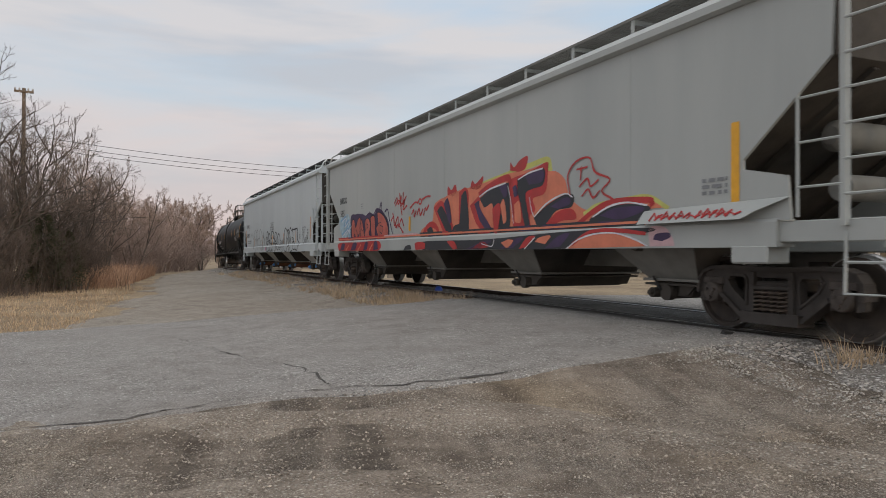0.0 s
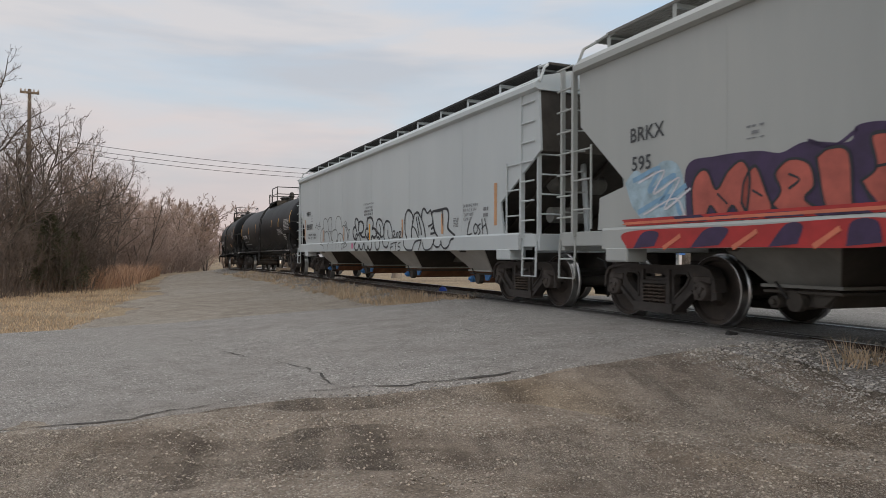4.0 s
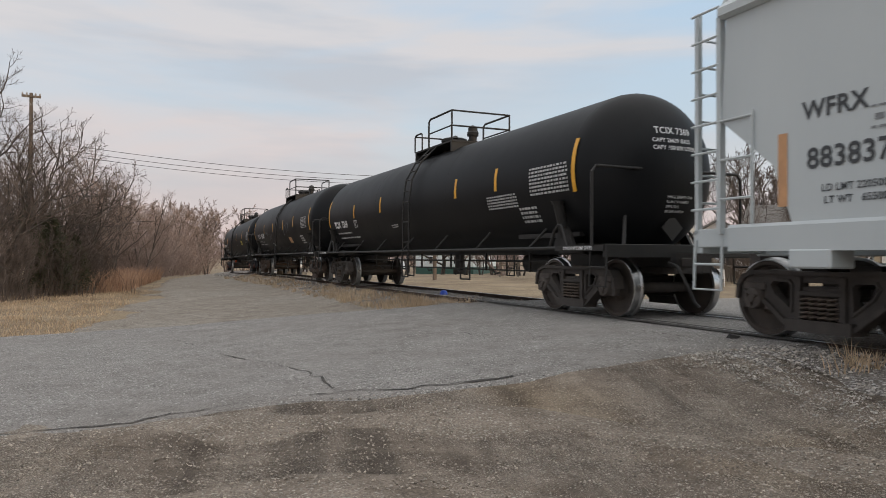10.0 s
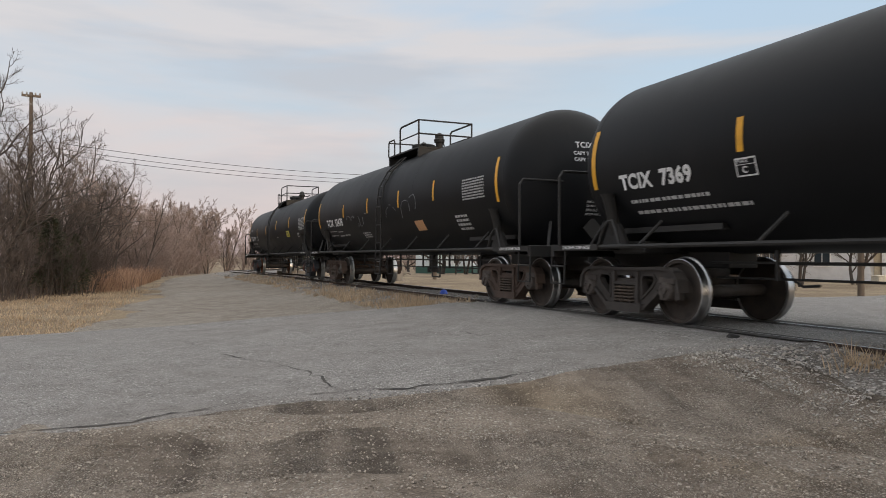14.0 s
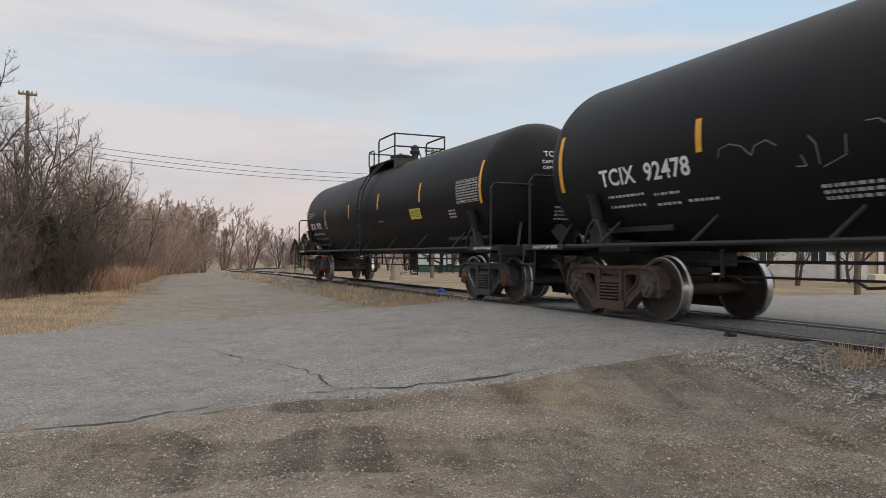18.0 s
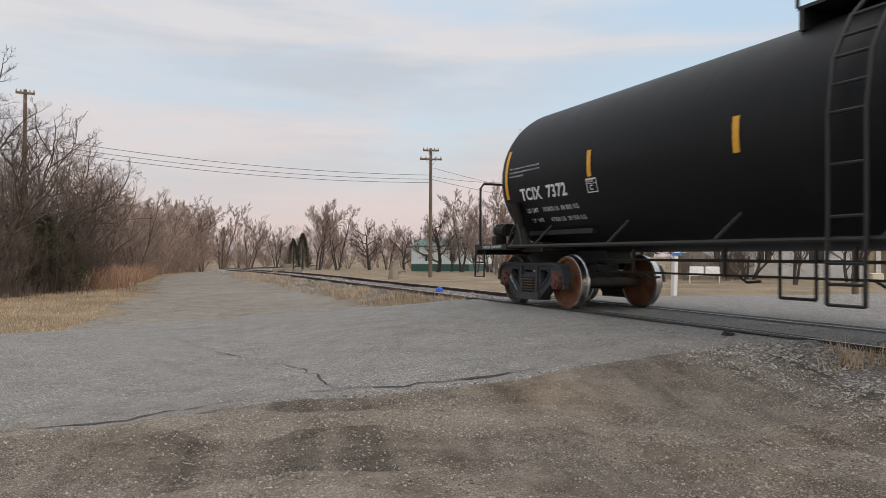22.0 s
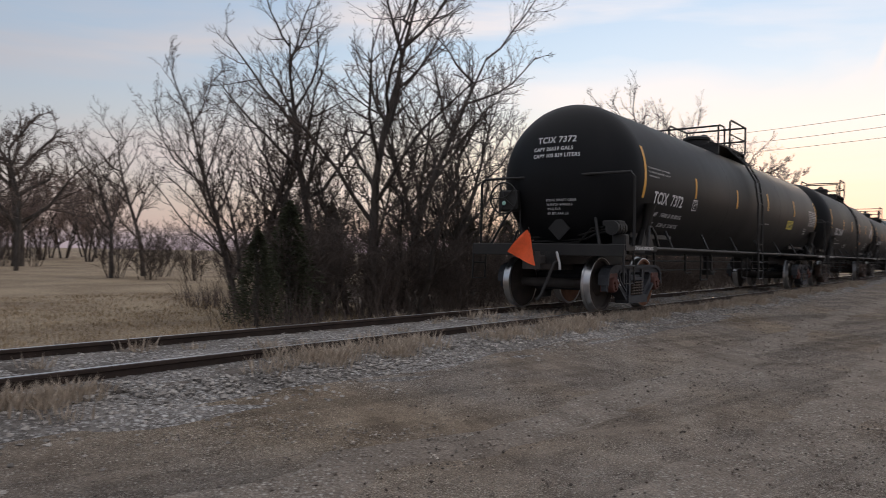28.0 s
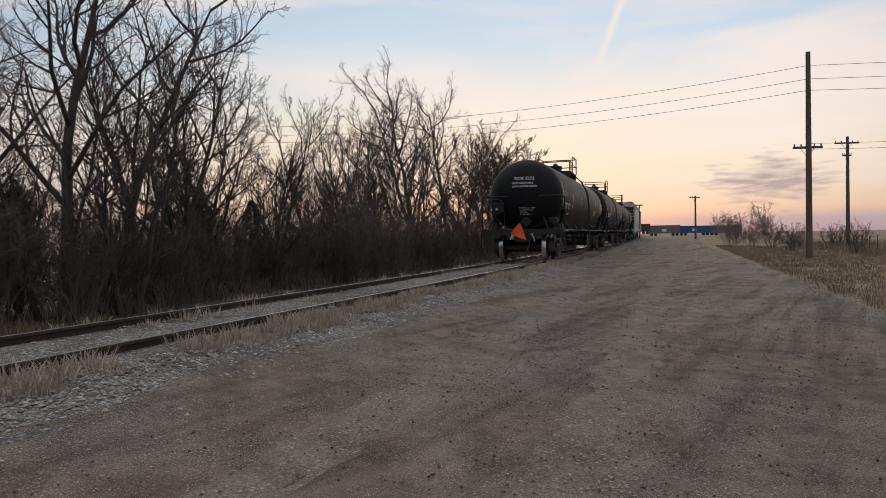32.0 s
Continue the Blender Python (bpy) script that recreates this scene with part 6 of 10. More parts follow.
def build_trees():
    # thicket by the lane
    for i, (x, y, s, k) in enumerate([(-16.6, 25.2, 7.6, "round"), (-18.5, 27.5, 8.2, "tall"), (-16.9, 28.6, 7.4, "round"), (-16.4, 30.6, 7.2, "round"), (-17.8, 31.5, 8.4, "bushy"),
                                      (-17.8, 33.6, 7.2, "round"), (-20.0, 35, 8.0, "tall"), (-19.8, 36.5, 6.6, "round"), (-19.0, 40.5, 6.6, "bushy"), (-21.5, 44, 6.4, "bushy"), (-19.6, 46, 5.2, "bushy"), (-18.8, 24.2, 6.6, "bushy"),
                                      (-24, 50, 6.5, "bushy"), (-24.5, 56, 6.0, "bushy"), (-28, 62, 6.8, "bushy"), (-27.5, 70, 6.2, "bushy"), (-31, 80, 7.0, "bushy"), (-30, 90, 6.6, "bushy"),
                                      (-34, 96, 8.0, "bushy"), (-36.5, 104, 8.6, "bushy"), (-33.5, 110, 8.8, "bushy"), (-31, 116, 7.5, "bushy"), (-28, 122, 6.5, "bushy"), (-25, 128, 6.0, "bushy"), (-38, 112, 9, "bushy"), (-40, 100, 9, "bushy"),
                                      (-21, 150, 6, "bushy"), (-14, 160, 5, "bushy"), (-7, 165, 5.5, "bushy"), (1, 168, 6, "bushy")]):
        plant(k, i % 2 if k == "round" else i % 3, x, y, s)
    for i, (x, y, s) in enumerate([(-15.0, 24.4, 3.0), (-16.6, 26.4, 3.4), (-14.9, 27.6, 2.8), (-15.6, 29.6, 3.0), (-15.4, 31.2, 2.6), (-16.6, 32.4, 3.0), (-17.4, 34.8, 2.6), (-19.0, 38.6, 2.8), (-18.2, 42.2, 2.8),
                                   (-20.2, 47.6, 2.8), (-22.5, 53, 3), (-24.2, 60, 3), (-26, 66, 3), (-27.5, 75, 3), (-29, 84, 3), (-18, 23, 3), (-19.8, 25, 3.2),
                                   (-30, 100, 3.2), (-29, 106, 3), (-27, 112, 3), (-25.5, 118, 3), (-23, 124, 3)]):
        plant("brush", i % 2, x, y, s)
    cedar(-15.2, 27.6, 3.2, 1)
    cedar(-17.2, 29.4, 3.6, 2)
    cedar(-14.9, 28.9, 2.4, 5)
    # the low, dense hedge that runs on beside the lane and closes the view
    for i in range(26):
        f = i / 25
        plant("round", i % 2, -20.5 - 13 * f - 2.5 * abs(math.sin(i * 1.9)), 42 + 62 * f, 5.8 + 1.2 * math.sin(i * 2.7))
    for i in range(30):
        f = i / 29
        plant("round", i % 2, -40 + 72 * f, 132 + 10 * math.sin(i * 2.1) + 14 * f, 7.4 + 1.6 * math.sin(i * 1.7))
    # trees round the metal building and the village
    for i, (x, y, s, k) in enumerate([(-18.7, 110, 9.6, "bushy"), (-16.3, 113, 9.0, "bushy"), (-11.3, 114, 8.6, "oak"), (-8.5, 116, 6.5, "bushy"), (-5.6, 110, 7, "oak"), (-2.6, 118, 7, "bushy"),
                                      (-0.3, 85, 8.4, "oak"), (2.5, 84, 8.4, "bushy"), (5.4, 80, 8.0, "bushy"), (7.6, 72, 7.4, "bushy"), (1.2, 82, 4.6, "bushy"), (4.0, 80, 4.4, "bushy"), (6.6, 76, 4.2, "bushy"),
                                      (11.0, 53.5, 12.8, "round"), (12.6, 55, 11, "round"), (5.6, 70, 9.0, "round"), (9.4, 55.5, 10.5, "round"), (15.2, 57, 9.5, "round"), (18.6, 43.2, 6.5, "round"),
                                      (16.6, 50, 7.6, "bushy"), (19.5, 54, 9.4, "tall"), (22.5, 55, 9.6, "tall"), (25.5, 57, 9.2, "bushy"), (29, 58, 8.6, "bushy"), (33, 60, 8, "bushy"),
                                      (17.8, 36, 5.2, "bushy"), (22.6, 39.5, 6.4, "bushy"), (42, 64, 8, "bushy"), (47, 72, 8, "bushy"), (55, 75, 8, "bushy"), (60, 70, 8, "bushy"), (66, 78, 9, "bushy")]):
        plant(k, {"oak": i % 2, "round": i % 2}.get(k, i % 3), x, y, s)
    cedar(-20.8, 108, 5.6, 3)
    cedar(-22.6, 110, 4.6, 4)
    # the field and its far edge
    plant("oak", 0, 73.7, 18.1, 15.4)
    plant("oak", 1, 60.7, 0.7, 13.2)
    plant("oak", 0, 75.6, 4.8, 11.6, 40)
    plant("tall", 1, 49.4, 0.7, 8.5)
    plant("tall", 2, 38, -3.2, 6.9)
    plant("tall", 0, 41, -5.0, 8.0)
    plant("bushy", 0, 62.5, 2.5, 4.2)
    for i in range(46):
        a = i / 45
        x, y = 96 + 12 * math.sin(i * 2.3), 52 - 60 * a
        plant("bushy", i % 3, x + 6 * math.cos(i * 1.7), y, 6.5 + 2.6 * abs(math.sin(i * 1.3)) * (1.3 if a < 0.4 else 0.85))
    for i, (x, y, s) in enumerate([(38.5, -3.5, 3.2), (36.6, -4.6, 3.0), (39.8, -5.6, 3.2), (35.5, -6.4, 2.8), (33, -7.4, 2.6), (30.2, -7.0, 2.6), (27.5, -8, 2.8), (61, 1.6, 2.6), (58.8, -0.4, 2.4), (14.2, 41.5, 2.2), (16.4, 41.2, 2.6), (17.6, 42.4, 2.4), (12.2, 49, 2.6), (8.6, 50, 2.2)]):
        plant("brush", i % 2, x, y, s)
    # tall thicket along the track
    rnd = random.Random(12)
    big = [(16.7, -5.3, 7.4, "tall"), (15.9, -6.4, 7.8, "tall"), (17.4, -7.8, 7.4, "tall"), (17.8, -9.0, 6.6, "bushy"), (18.4, -10.4, 5.8, "bushy"), (20.1, -13.6, 5.7, "bushy"),
           (19.0, -4.4, 6.0, "bushy"), (17.6, -4.0, 5.2, "bushy"), (16.0, -7.4, 5.4, "bushy"), (16.6, -6.2, 4.6, "bushy"), (22.3, -17.4, 6.4, "bushy"), (24.4, -20.5, 6.2, "bushy"), (26.6, -23.1, 6.8, "bushy"), (29.0, -28.5, 6.9, "bushy"), (31.5, -32, 9.2, "tall"), (35.2, -35.7, 11.4, "tall"), (38.1, -42.5, 12.0, "tall"),
           (41.1, -49.1, 11.0, "tall"), (44, -56, 10.4, "tall"), (47, -64, 10, "bushy"), (33.6, -38.6, 8.0, "bushy"), (37, -46.5, 8.0, "bushy")]
    for i, (x, y, s, k) in enumerate(big):
        plant(k, i % 3, x, y, s)
    for i in range(13):
        f = (i + rnd.random()) / 13
        y = -6.5 - 44 * f
        x = 8.25 - 0.405 * y + 4.0 + rnd.uniform(2.0, 12.0)
        plant("bushy", i % 3, x, y, rnd.uniform(4.2, 6.0))
    for i in range(44):
        f = (i + rnd.random()) / 44
        y = -3.2 - 52 * f
        x = 8.25 - 0.405 * y + 3.6 + rnd.uniform(0.4, 5.5)
        plant("brush", i % 2, x, y, rnd.uniform(1.8, 3.4))
    for i in range(34):
        y = -4.6 - 22 * (i + rnd.random()) / 34
        plant("brush", i % 2, 8.25 - 0.405 * y + 3.8 + rnd.uniform(0.6, 4.0), y, rnd.uniform(1.6, 2.8))
    for k, (x, y, s) in enumerate([(15.2, -4.2, 2.4), (14.6, -3.4, 1.8), (18.6, -6.4, 2.6), (19.8, -11.2, 2.8), (21.6, -14.0, 2.6)]):
        cedar(x, y, s, 20 + k)
    # scrub at the far right of the lot
    for i, (x, y, s) in enumerate([(26.9, -71.6, 3.2), (24.5, -70, 3.4), (21.5, -66, 2.6), (18.0, -58.6, 2.6), (15.5, -60, 2.4), (30.5, -84, 4.2), (33.5, -90, 4.0), (10.0, -56, 3.0), (7.0, -58, 4), (22, -76, 2.6), (12.5, -52, 2.2), (38, -118, 6)]):
        plant("brush", i % 2, x, y, s)


build_trees()


# ---- grass and stones ----
def blades(name, spots, mat, tall, label, category, width=0.006, per=22, spread=0.12, seed=1):
    rnd = random.Random(seed)
    b = Build()
    xs = np.array(spots)
    zs = height(xs[:, 0], xs[:, 1])
    for (x, y), z in zip(spots, zs):
        s = rnd.uniform(0.55, 1.25)
        for _ in range(per):
            a, r = rnd.uniform(0, 6.283), spread * s * rnd.random()
            px, py = x + r * math.cos(a), y + r * math.sin(a)
            h = tall * s * rnd.uniform(0.45, 1.15)
            lx, ly = math.cos(a) * h * rnd.uniform(0.1, 0.75), math.sin(a) * h * rnd.uniform(0.1, 0.75)
            w = width * rnd.uniform(0.7, 1.4)
            t = rnd.uniform(0, 3.14)
            dx, dy = w * math.cos(t), w * math.sin(t)
            n = len(b.v)
            b.v += [(px - dx, py - dy, z - 0.01), (px + dx, py + dy, z - 0.01), (px + lx * 0.45 + dx * 0.7, py + ly * 0.45 + dy * 0.7, z + h * 0.62), (px + lx * 0.45 - dx * 0.7, py + ly * 0.45 - dy * 0.7, z + h * 0.62), (px + lx, py + ly, z + h)]
            b.f += [(n, n + 1, n + 2, n + 3), (n + 3, n + 2, n + 4)]
    return tagged(part(name, b, mat, smooth=None), label, category, kind="stuff")


def beside(y, off):
    """A place beside the track: off metres towards the camera's side."""
    i = int(np.argmin(np.abs(TRK[:, 1] - y)))
    t = (TRK[i + 1] - TRK[i - 1])[:2]
    t = t / np.linalg.norm(t)
    return float(TRK[i, 0] + t[1] * off), float(y - t[0] * off)


def stones(name, count, pick, mat, size, label, category, seed, lift=0.03):
    """Loose stones of five irregular shapes, laid on the ground."""
    rnd = random.Random(seed)
    shapes = []
    for k in range(6):
        v = [Vector(p).normalized() * rnd.uniform(0.7, 1.2) for p in ((1, 0, 0), (-1, 0, 0), (0, 1, 0), (0, -1, 0), (0, 0, 0.8), (0, 0, -0.8))]
        shapes.append(v)
    fs = [(0, 2, 4), (2, 1, 4), (1, 3, 4), (3, 0, 4), (2, 0, 5), (1, 2, 5), (3, 1, 5), (0, 3, 5)]
    spots = [pick(rnd) for _ in range(count)]
    a = np.array(spots)
    zs = height(a[:, 0], a[:, 1])
    V, F = [], []
    for (x, y), z in zip(spots, zs):
        s = size * (0.45 + 1.5 * rnd.random()**2.2)
        m = Euler((rnd.uniform(-0.5, 0.5), rnd.uniform(-0.5, 0.5), rnd.uniform(0, 6.3))).to_matrix()
        n = len(V)
        for v in shapes[rnd.randrange(6)]:
            p = m @ v * s
            V.append((x + p.x, y + p.y, z + lift + p.z * 0.7 + s * 0.2))
        F += [(i + n, j + n, k + n) for i, j, k in fs]
    me = bpy.data.meshes.new(name)
    me.from_pydata(V, [], F)
    me.materials.append(mat)
    return tagged(new(name, me), label, category, kind="stuff")


def build_small_ground():
    rnd = random.Random(8)
    spots = []
    for _ in range(150):
        y, off = rnd.uniform(-34, 5.2), rnd.gauss(1.22, 0.16)
        for _ in range(rnd.randrange(2, 7)):
            spots.append(beside(y + rnd.gauss(0, 0.22), off + rnd.gauss(0, 0.09)))
    for _ in range(60):
        y = rnd.uniform(-30, 8.2)
        spots.append(beside(y, rnd.uniform(-0.6, 0.6)))
    for _ in range(110):
        y = rnd.uniform(-40, 8.5)
        spots.append(beside(y, -rnd.uniform(1.3, 2.6)))
    blades("grass_tufts", spots, STRAW, 0.16, "pale dry grass tufts along the rails", "dry grass", 0.006, 40, 0.18, 3)
    spots = []
    for _ in range(230):
        y = rnd.uniform(15.6, 23.5)
        spots.append(beside(y, rnd.uniform(1.2, 2.5)))
    for _ in range(60):
        y = rnd.uniform(2.5, 7.7)
        spots.append(beside(y, rnd.gauss(1.3, 0.22)))
    for _ in range(40):
        y = rnd.uniform(3.0, 7.6)
        spots.append(beside(y, rnd.uniform(-0.6, 0.6)))
    for _ in range(180):
        y = rnd.uniform(23.5, 44)
        spots.append(beside(y, rnd.uniform(1.3, 2.6)))
    blades("dry_grass_clumps", spots, VERGESTRAW, 0.19, "clumps of pale dry grass beside the crossing", "dry grass", 0.006, 22, 0.15, 4)
    spots = []
    for _ in range(620):
        y = -2.4 - 58 * rnd.random()**1.25
        spots.append(beside(y, -(3.4 + 9 * rnd.random()**1.4)))
    spots = [(x, y) for x, y in spots if y < -3.0 - 0.07 * (x - 15)]
    for _ in range(260):
        q = rnd.uniform(0, 22)
        spots.append((rnd.gauss(-16.0, 1.3) - 0.28 * q * (q > 6), 23.4 + q))
    blades("undergrowth", spots, TWIG, 0.75, "tangled bare undergrowth below the trees", "undergrowth", 0.007, 17, 0.55, 15)
    spots = [(rnd.gauss(-15.0, 1.3) - 0.31 * (q := rnd.uniform(0, 26)), 30.0 + q) for _ in range(1500)]
    spots = [(x, y) for x, y in spots if x < -13.4 - 0.34 * (y - 30)]
    blades("tall_grass", spots, RUST_GRASS, 0.85, "tall rust-brown dry grass by the thicket", "tall grass", 0.012, 16, 0.25, 5)
    # short field grass where the camera comes nearest
    spots = []
    for _ in range(5200):
        y = rnd.uniform(-9, 9)
        spots.append(beside(y, -(2.4 + 13 * rnd.random()**1.6)))
    blades("field_grass", spots, FIELDSTRAW, 0.075, "short dry grass of the field", "dry grass", 0.006, 7, 0.3, 6)
    spots = []
    while len(spots) < 5200:
        x, y = rnd.uniform(-24, -5), rnd.uniform(10, 32)
        d = 13.3 + (x + 6.4) * 0.42
        if y > d + 0.3 and x < -7.6 - 0.33 * (y - 15):
            spots.append((x, y))
    blades("verge_grass", spots, VERGESTRAW, 0.085, "short dry grass of the verge", "dry grass", 0.008, 7, 0.35, 7)
    spots = []
    for _ in range(6000):
        y = rnd.uniform(-75, -9)
        x = 8.2 - 0.42 * (y + 24) - 12 * rnd.random()**1.3
        spots.append((x, y))
    blades("roadside_grass", spots, ROADSTRAW, 0.14, "rough dry grass beside the dirt road", "dry grass", 0.01, 10, 0.3, 9)
    spots = []
    for _ in range(800):
        y = rnd.uniform(-85, -30)
        x = 3.0 - 0.42 * (y + 24) - rnd.uniform(2, 12)
        spots.append((x, y))
    blades("weeds", spots, ROADSTRAW, 0.55, "tall dry weeds at the fence line", "weeds", 0.014, 14, 0.35, 10)
    stones("ballast_stones", 24000, lambda r: beside(r.uniform(-26, 9), r.choice((r.uniform(-1.5, 1.5), r.gauss(1.5, 0.25), r.gauss(1.65, 0.3)))), STONE, 0.0165, "loose crushed stone of the track bed", "ballast", 31)
    stones("ballast_stones", 3000, lambda r: beside(r.uniform(15.4, 60), r.uniform(-1.8, 2.2)), STONE, 0.034, "loose crushed stone of the track bed", "ballast", 32)

    stones("spilled_stones", 9000, lambda r: beside(r.uniform(1.5, 9.6), 2.3 + r.gauss(0, 0.2) + 0.12 * math.sin(r.random() * 6)), PALESTONE, 0.0085, "crushed stone spilled beside the track", "gravel", 36, 0.04)
    stones("dirt_clods", 9000, lambda r: beside(-24 * r.random()**1.6 + 3, 2.6 + 8 * r.random()), CLOD, 0.0095, "small dark clods of dirt on the track", "dirt clods", 37, 0.05)
    rnd2 = random.Random(77)
    pool = []
    pts = np.array([(rnd2.uniform(-9, 9), rnd2.uniform(-26, 9)) for _ in range(420000)])
    d = track_dist(pts[:, 0], pts[:, 1])[0]
    ny = np.interp(pts[:, 0], [p[0] for p in ROAD_NEAR], [p[1] for p in ROAD_NEAR])
    r_ = np.hypot(pts[:, 0] - 1, pts[:, 1])
    ok = (d > 2.2) & (d < 12) & (pts[:, 1] < ny - 0.1) & (r_ > 2.0) & (np.array([rnd2.random() for _ in pts]) < np.clip(7 / r_, 0, 1))
    heap = np.exp(-((pts[:, 0] + 0.6)**2 + (pts[:, 1] - 5.6)**2) / 1.1) + 0.8 * np.exp(-((pts[:, 0] + 2.6)**2 + (pts[:, 1] - 4.6)**2) / 1.6)
    ok &= np.array([noise.noise((p[0] * 0.8, p[1] * 0.5, 7)) + 0.45 * noise.noise((p[0] * 2.6, p[1] * 2.6, 3)) + 0.5 * q > (0.14 if p[1] > 2 else 0.26) for p, q in zip(pts, heap)])
    pool = [tuple(p) for p in pts[ok]][:110000]
    stones("loose_gravel", len(pool), lambda r, it=iter(pool): next(it), PEBBLE, 0.0072, "loose pale gravel scattered on the dirt", "gravel", 33, 0.055)


build_small_ground()


# ---- poles, wires, signs ----
POLEWOOD = material("pole_wood", [(0.3, (0.085, 0.065, 0.05)), (0.7, (0.17, 0.135, 0.105))], 0.95, scale=4.0, stretch=(1, 1, 0.15), bump=0.5)
INSUL = plain("porcelain_insulator", (0.32, 0.3, 0.28), 0.3)
WIRE = plain("dark_wire", (0.03, 0.03, 0.03), 0.6)
GALV = plain("galvanised_steel", (0.42, 0.42, 0.41), 0.5, 0.6)
SIGNWHITE = plain("white_sign_face", (0.72, 0.72, 0.73), 0.5, var=0.05)
SIGNRED = plain("red_sign_ring", (0.45, 0.03, 0.03), 0.5)
SIGNYELLOW = plain("yellow_sign_face", (0.7, 0.42, 0.02), 0.5, var=0.06)
SIGNBLUE = plain("blue_sign_face", (0.03, 0.16, 0.5), 0.5)
SIDING = material("white_siding", [(0.3, (0.5, 0.51, 0.53)), (0.7, (0.66, 0.67, 0.69))], 0.7, scale=1.2, bump=0.1)
CREAM = plain("cream_siding", (0.6, 0.57, 0.48), 0.7)
SHINGLE = material("grey_shingles", [(0.3, (0.1, 0.095, 0.09)), (0.7, (0.19, 0.18, 0.17))], 0.9, scale=3.0, stretch=(1, 1, 4), bump=0.4)
GREENROOF = material("green_metal_roof", [(0.3, (0.05, 0.1, 0.085)), (0.7, (0.09, 0.15, 0.13))], 0.5, scale=1.5, bump=0.05)
METALWHITE = material("white_metal_wall", [(0.3, (0.56, 0.62, 0.64)), (0.7, (0.68, 0.73, 0.74))], 0.5, scale=0.8, bump=0.05)
WAINSCOT = plain("green_metal_wall", (0.03, 0.085, 0.07), 0.5)
BRICKPINK = material("pinkish_brick", [(0.3, (0.26, 0.16, 0.14)), (0.7, (0.38, 0.26, 0.23))], 0.9, scale=6.0, bump=0.2)
TANWALL = plain("tan_wall", (0.34, 0.22, 0.14), 0.8)
FRAMEWHITE = plain("white_trim", (0.7, 0.7, 0.7), 0.6)
CARDARK = plain("dark_teal_car_paint", (0.02, 0.035, 0.045), 0.25)
CARWHITE = plain("white_car_paint", (0.7, 0.7, 0.7), 0.25, var=0.03)
TYRE = plain("tyre_rubber", (0.02, 0.02, 0.02), 0.85)
PLASTIC = plain("black_plastic", (0.02, 0.02, 0.022), 0.5)
WEATHERED = material("weathered_boards", [(0.3, (0.14, 0.12, 0.1)), (0.7, (0.28, 0.25, 0.21))], 0.9, scale=4.0, stretch=(1, 1, 0.3), bump=0.4, rand=0.2)


def glass_mat():
    m = bpy.data.materials.new("window_glass")
    m.use_nodes = True
    b = m.node_tree.nodes["Principled BSDF"]
    b.inputs["Base Color"].default_value = (0.03, 0.04, 0.05, 1)
    b.inputs["Roughness"].default_value = 0.05
    return m


GLASS = glass_mat()


def utility_pole(x, y, tall, arms, label, turn=0, r=0.14):
    """Wooden pole; arms: (height, half length)."""
    z = h1(x, y)
    ob = thing("utility_pole", label, "utility pole", "utility poles", m=pose(x, y, z, 0, 0, turn))
    part("shaft", Build().tube([(0, 0, -0.3), (0, 0, tall * 0.5), (0, 0, tall)], [r, r * 0.85, r * 0.68], 12), POLEWOOD, ob)
    for zz, hl in arms:
        b = Build().box(-hl, hl, -0.16, -0.06, zz - 0.06, zz + 0.06, b=0.01)
        arm = part("crossarm", b, POLEWOOD, ob)
        part("brace", Build().tube([(-hl * 0.5, -0.17, zz), (0, -0.15, zz - 0.5), (hl * 0.5, -0.17, zz)], 0.015, 5), GALV, ob)
        for u in (-0.9, -0.45, 0.45, 0.9):
            part("insulator", Build().lathe([(0, 0.03), (0.05, 0.05), (0.08, 0.045), (0.12, 0.03), (0.15, 0.0)], 8, "z", (u * hl, -0.11, zz + 0.06)), INSUL, arm)
    return ob


def wire(a, b, sag, label="thin overhead power wire", r=0.012):
    """A hanging wire between two points."""
    a, b = Vector(a), Vector(b)
    pts = [a.lerp(b, t) + Vector((0, 0, -sag * 4 * t * (1 - t))) for t in [k / 24 for k in range(25)]]
    return tagged(part("power_wire", Build().tube(pts, r, 5), WIRE), label, "wire", "overhead wires")


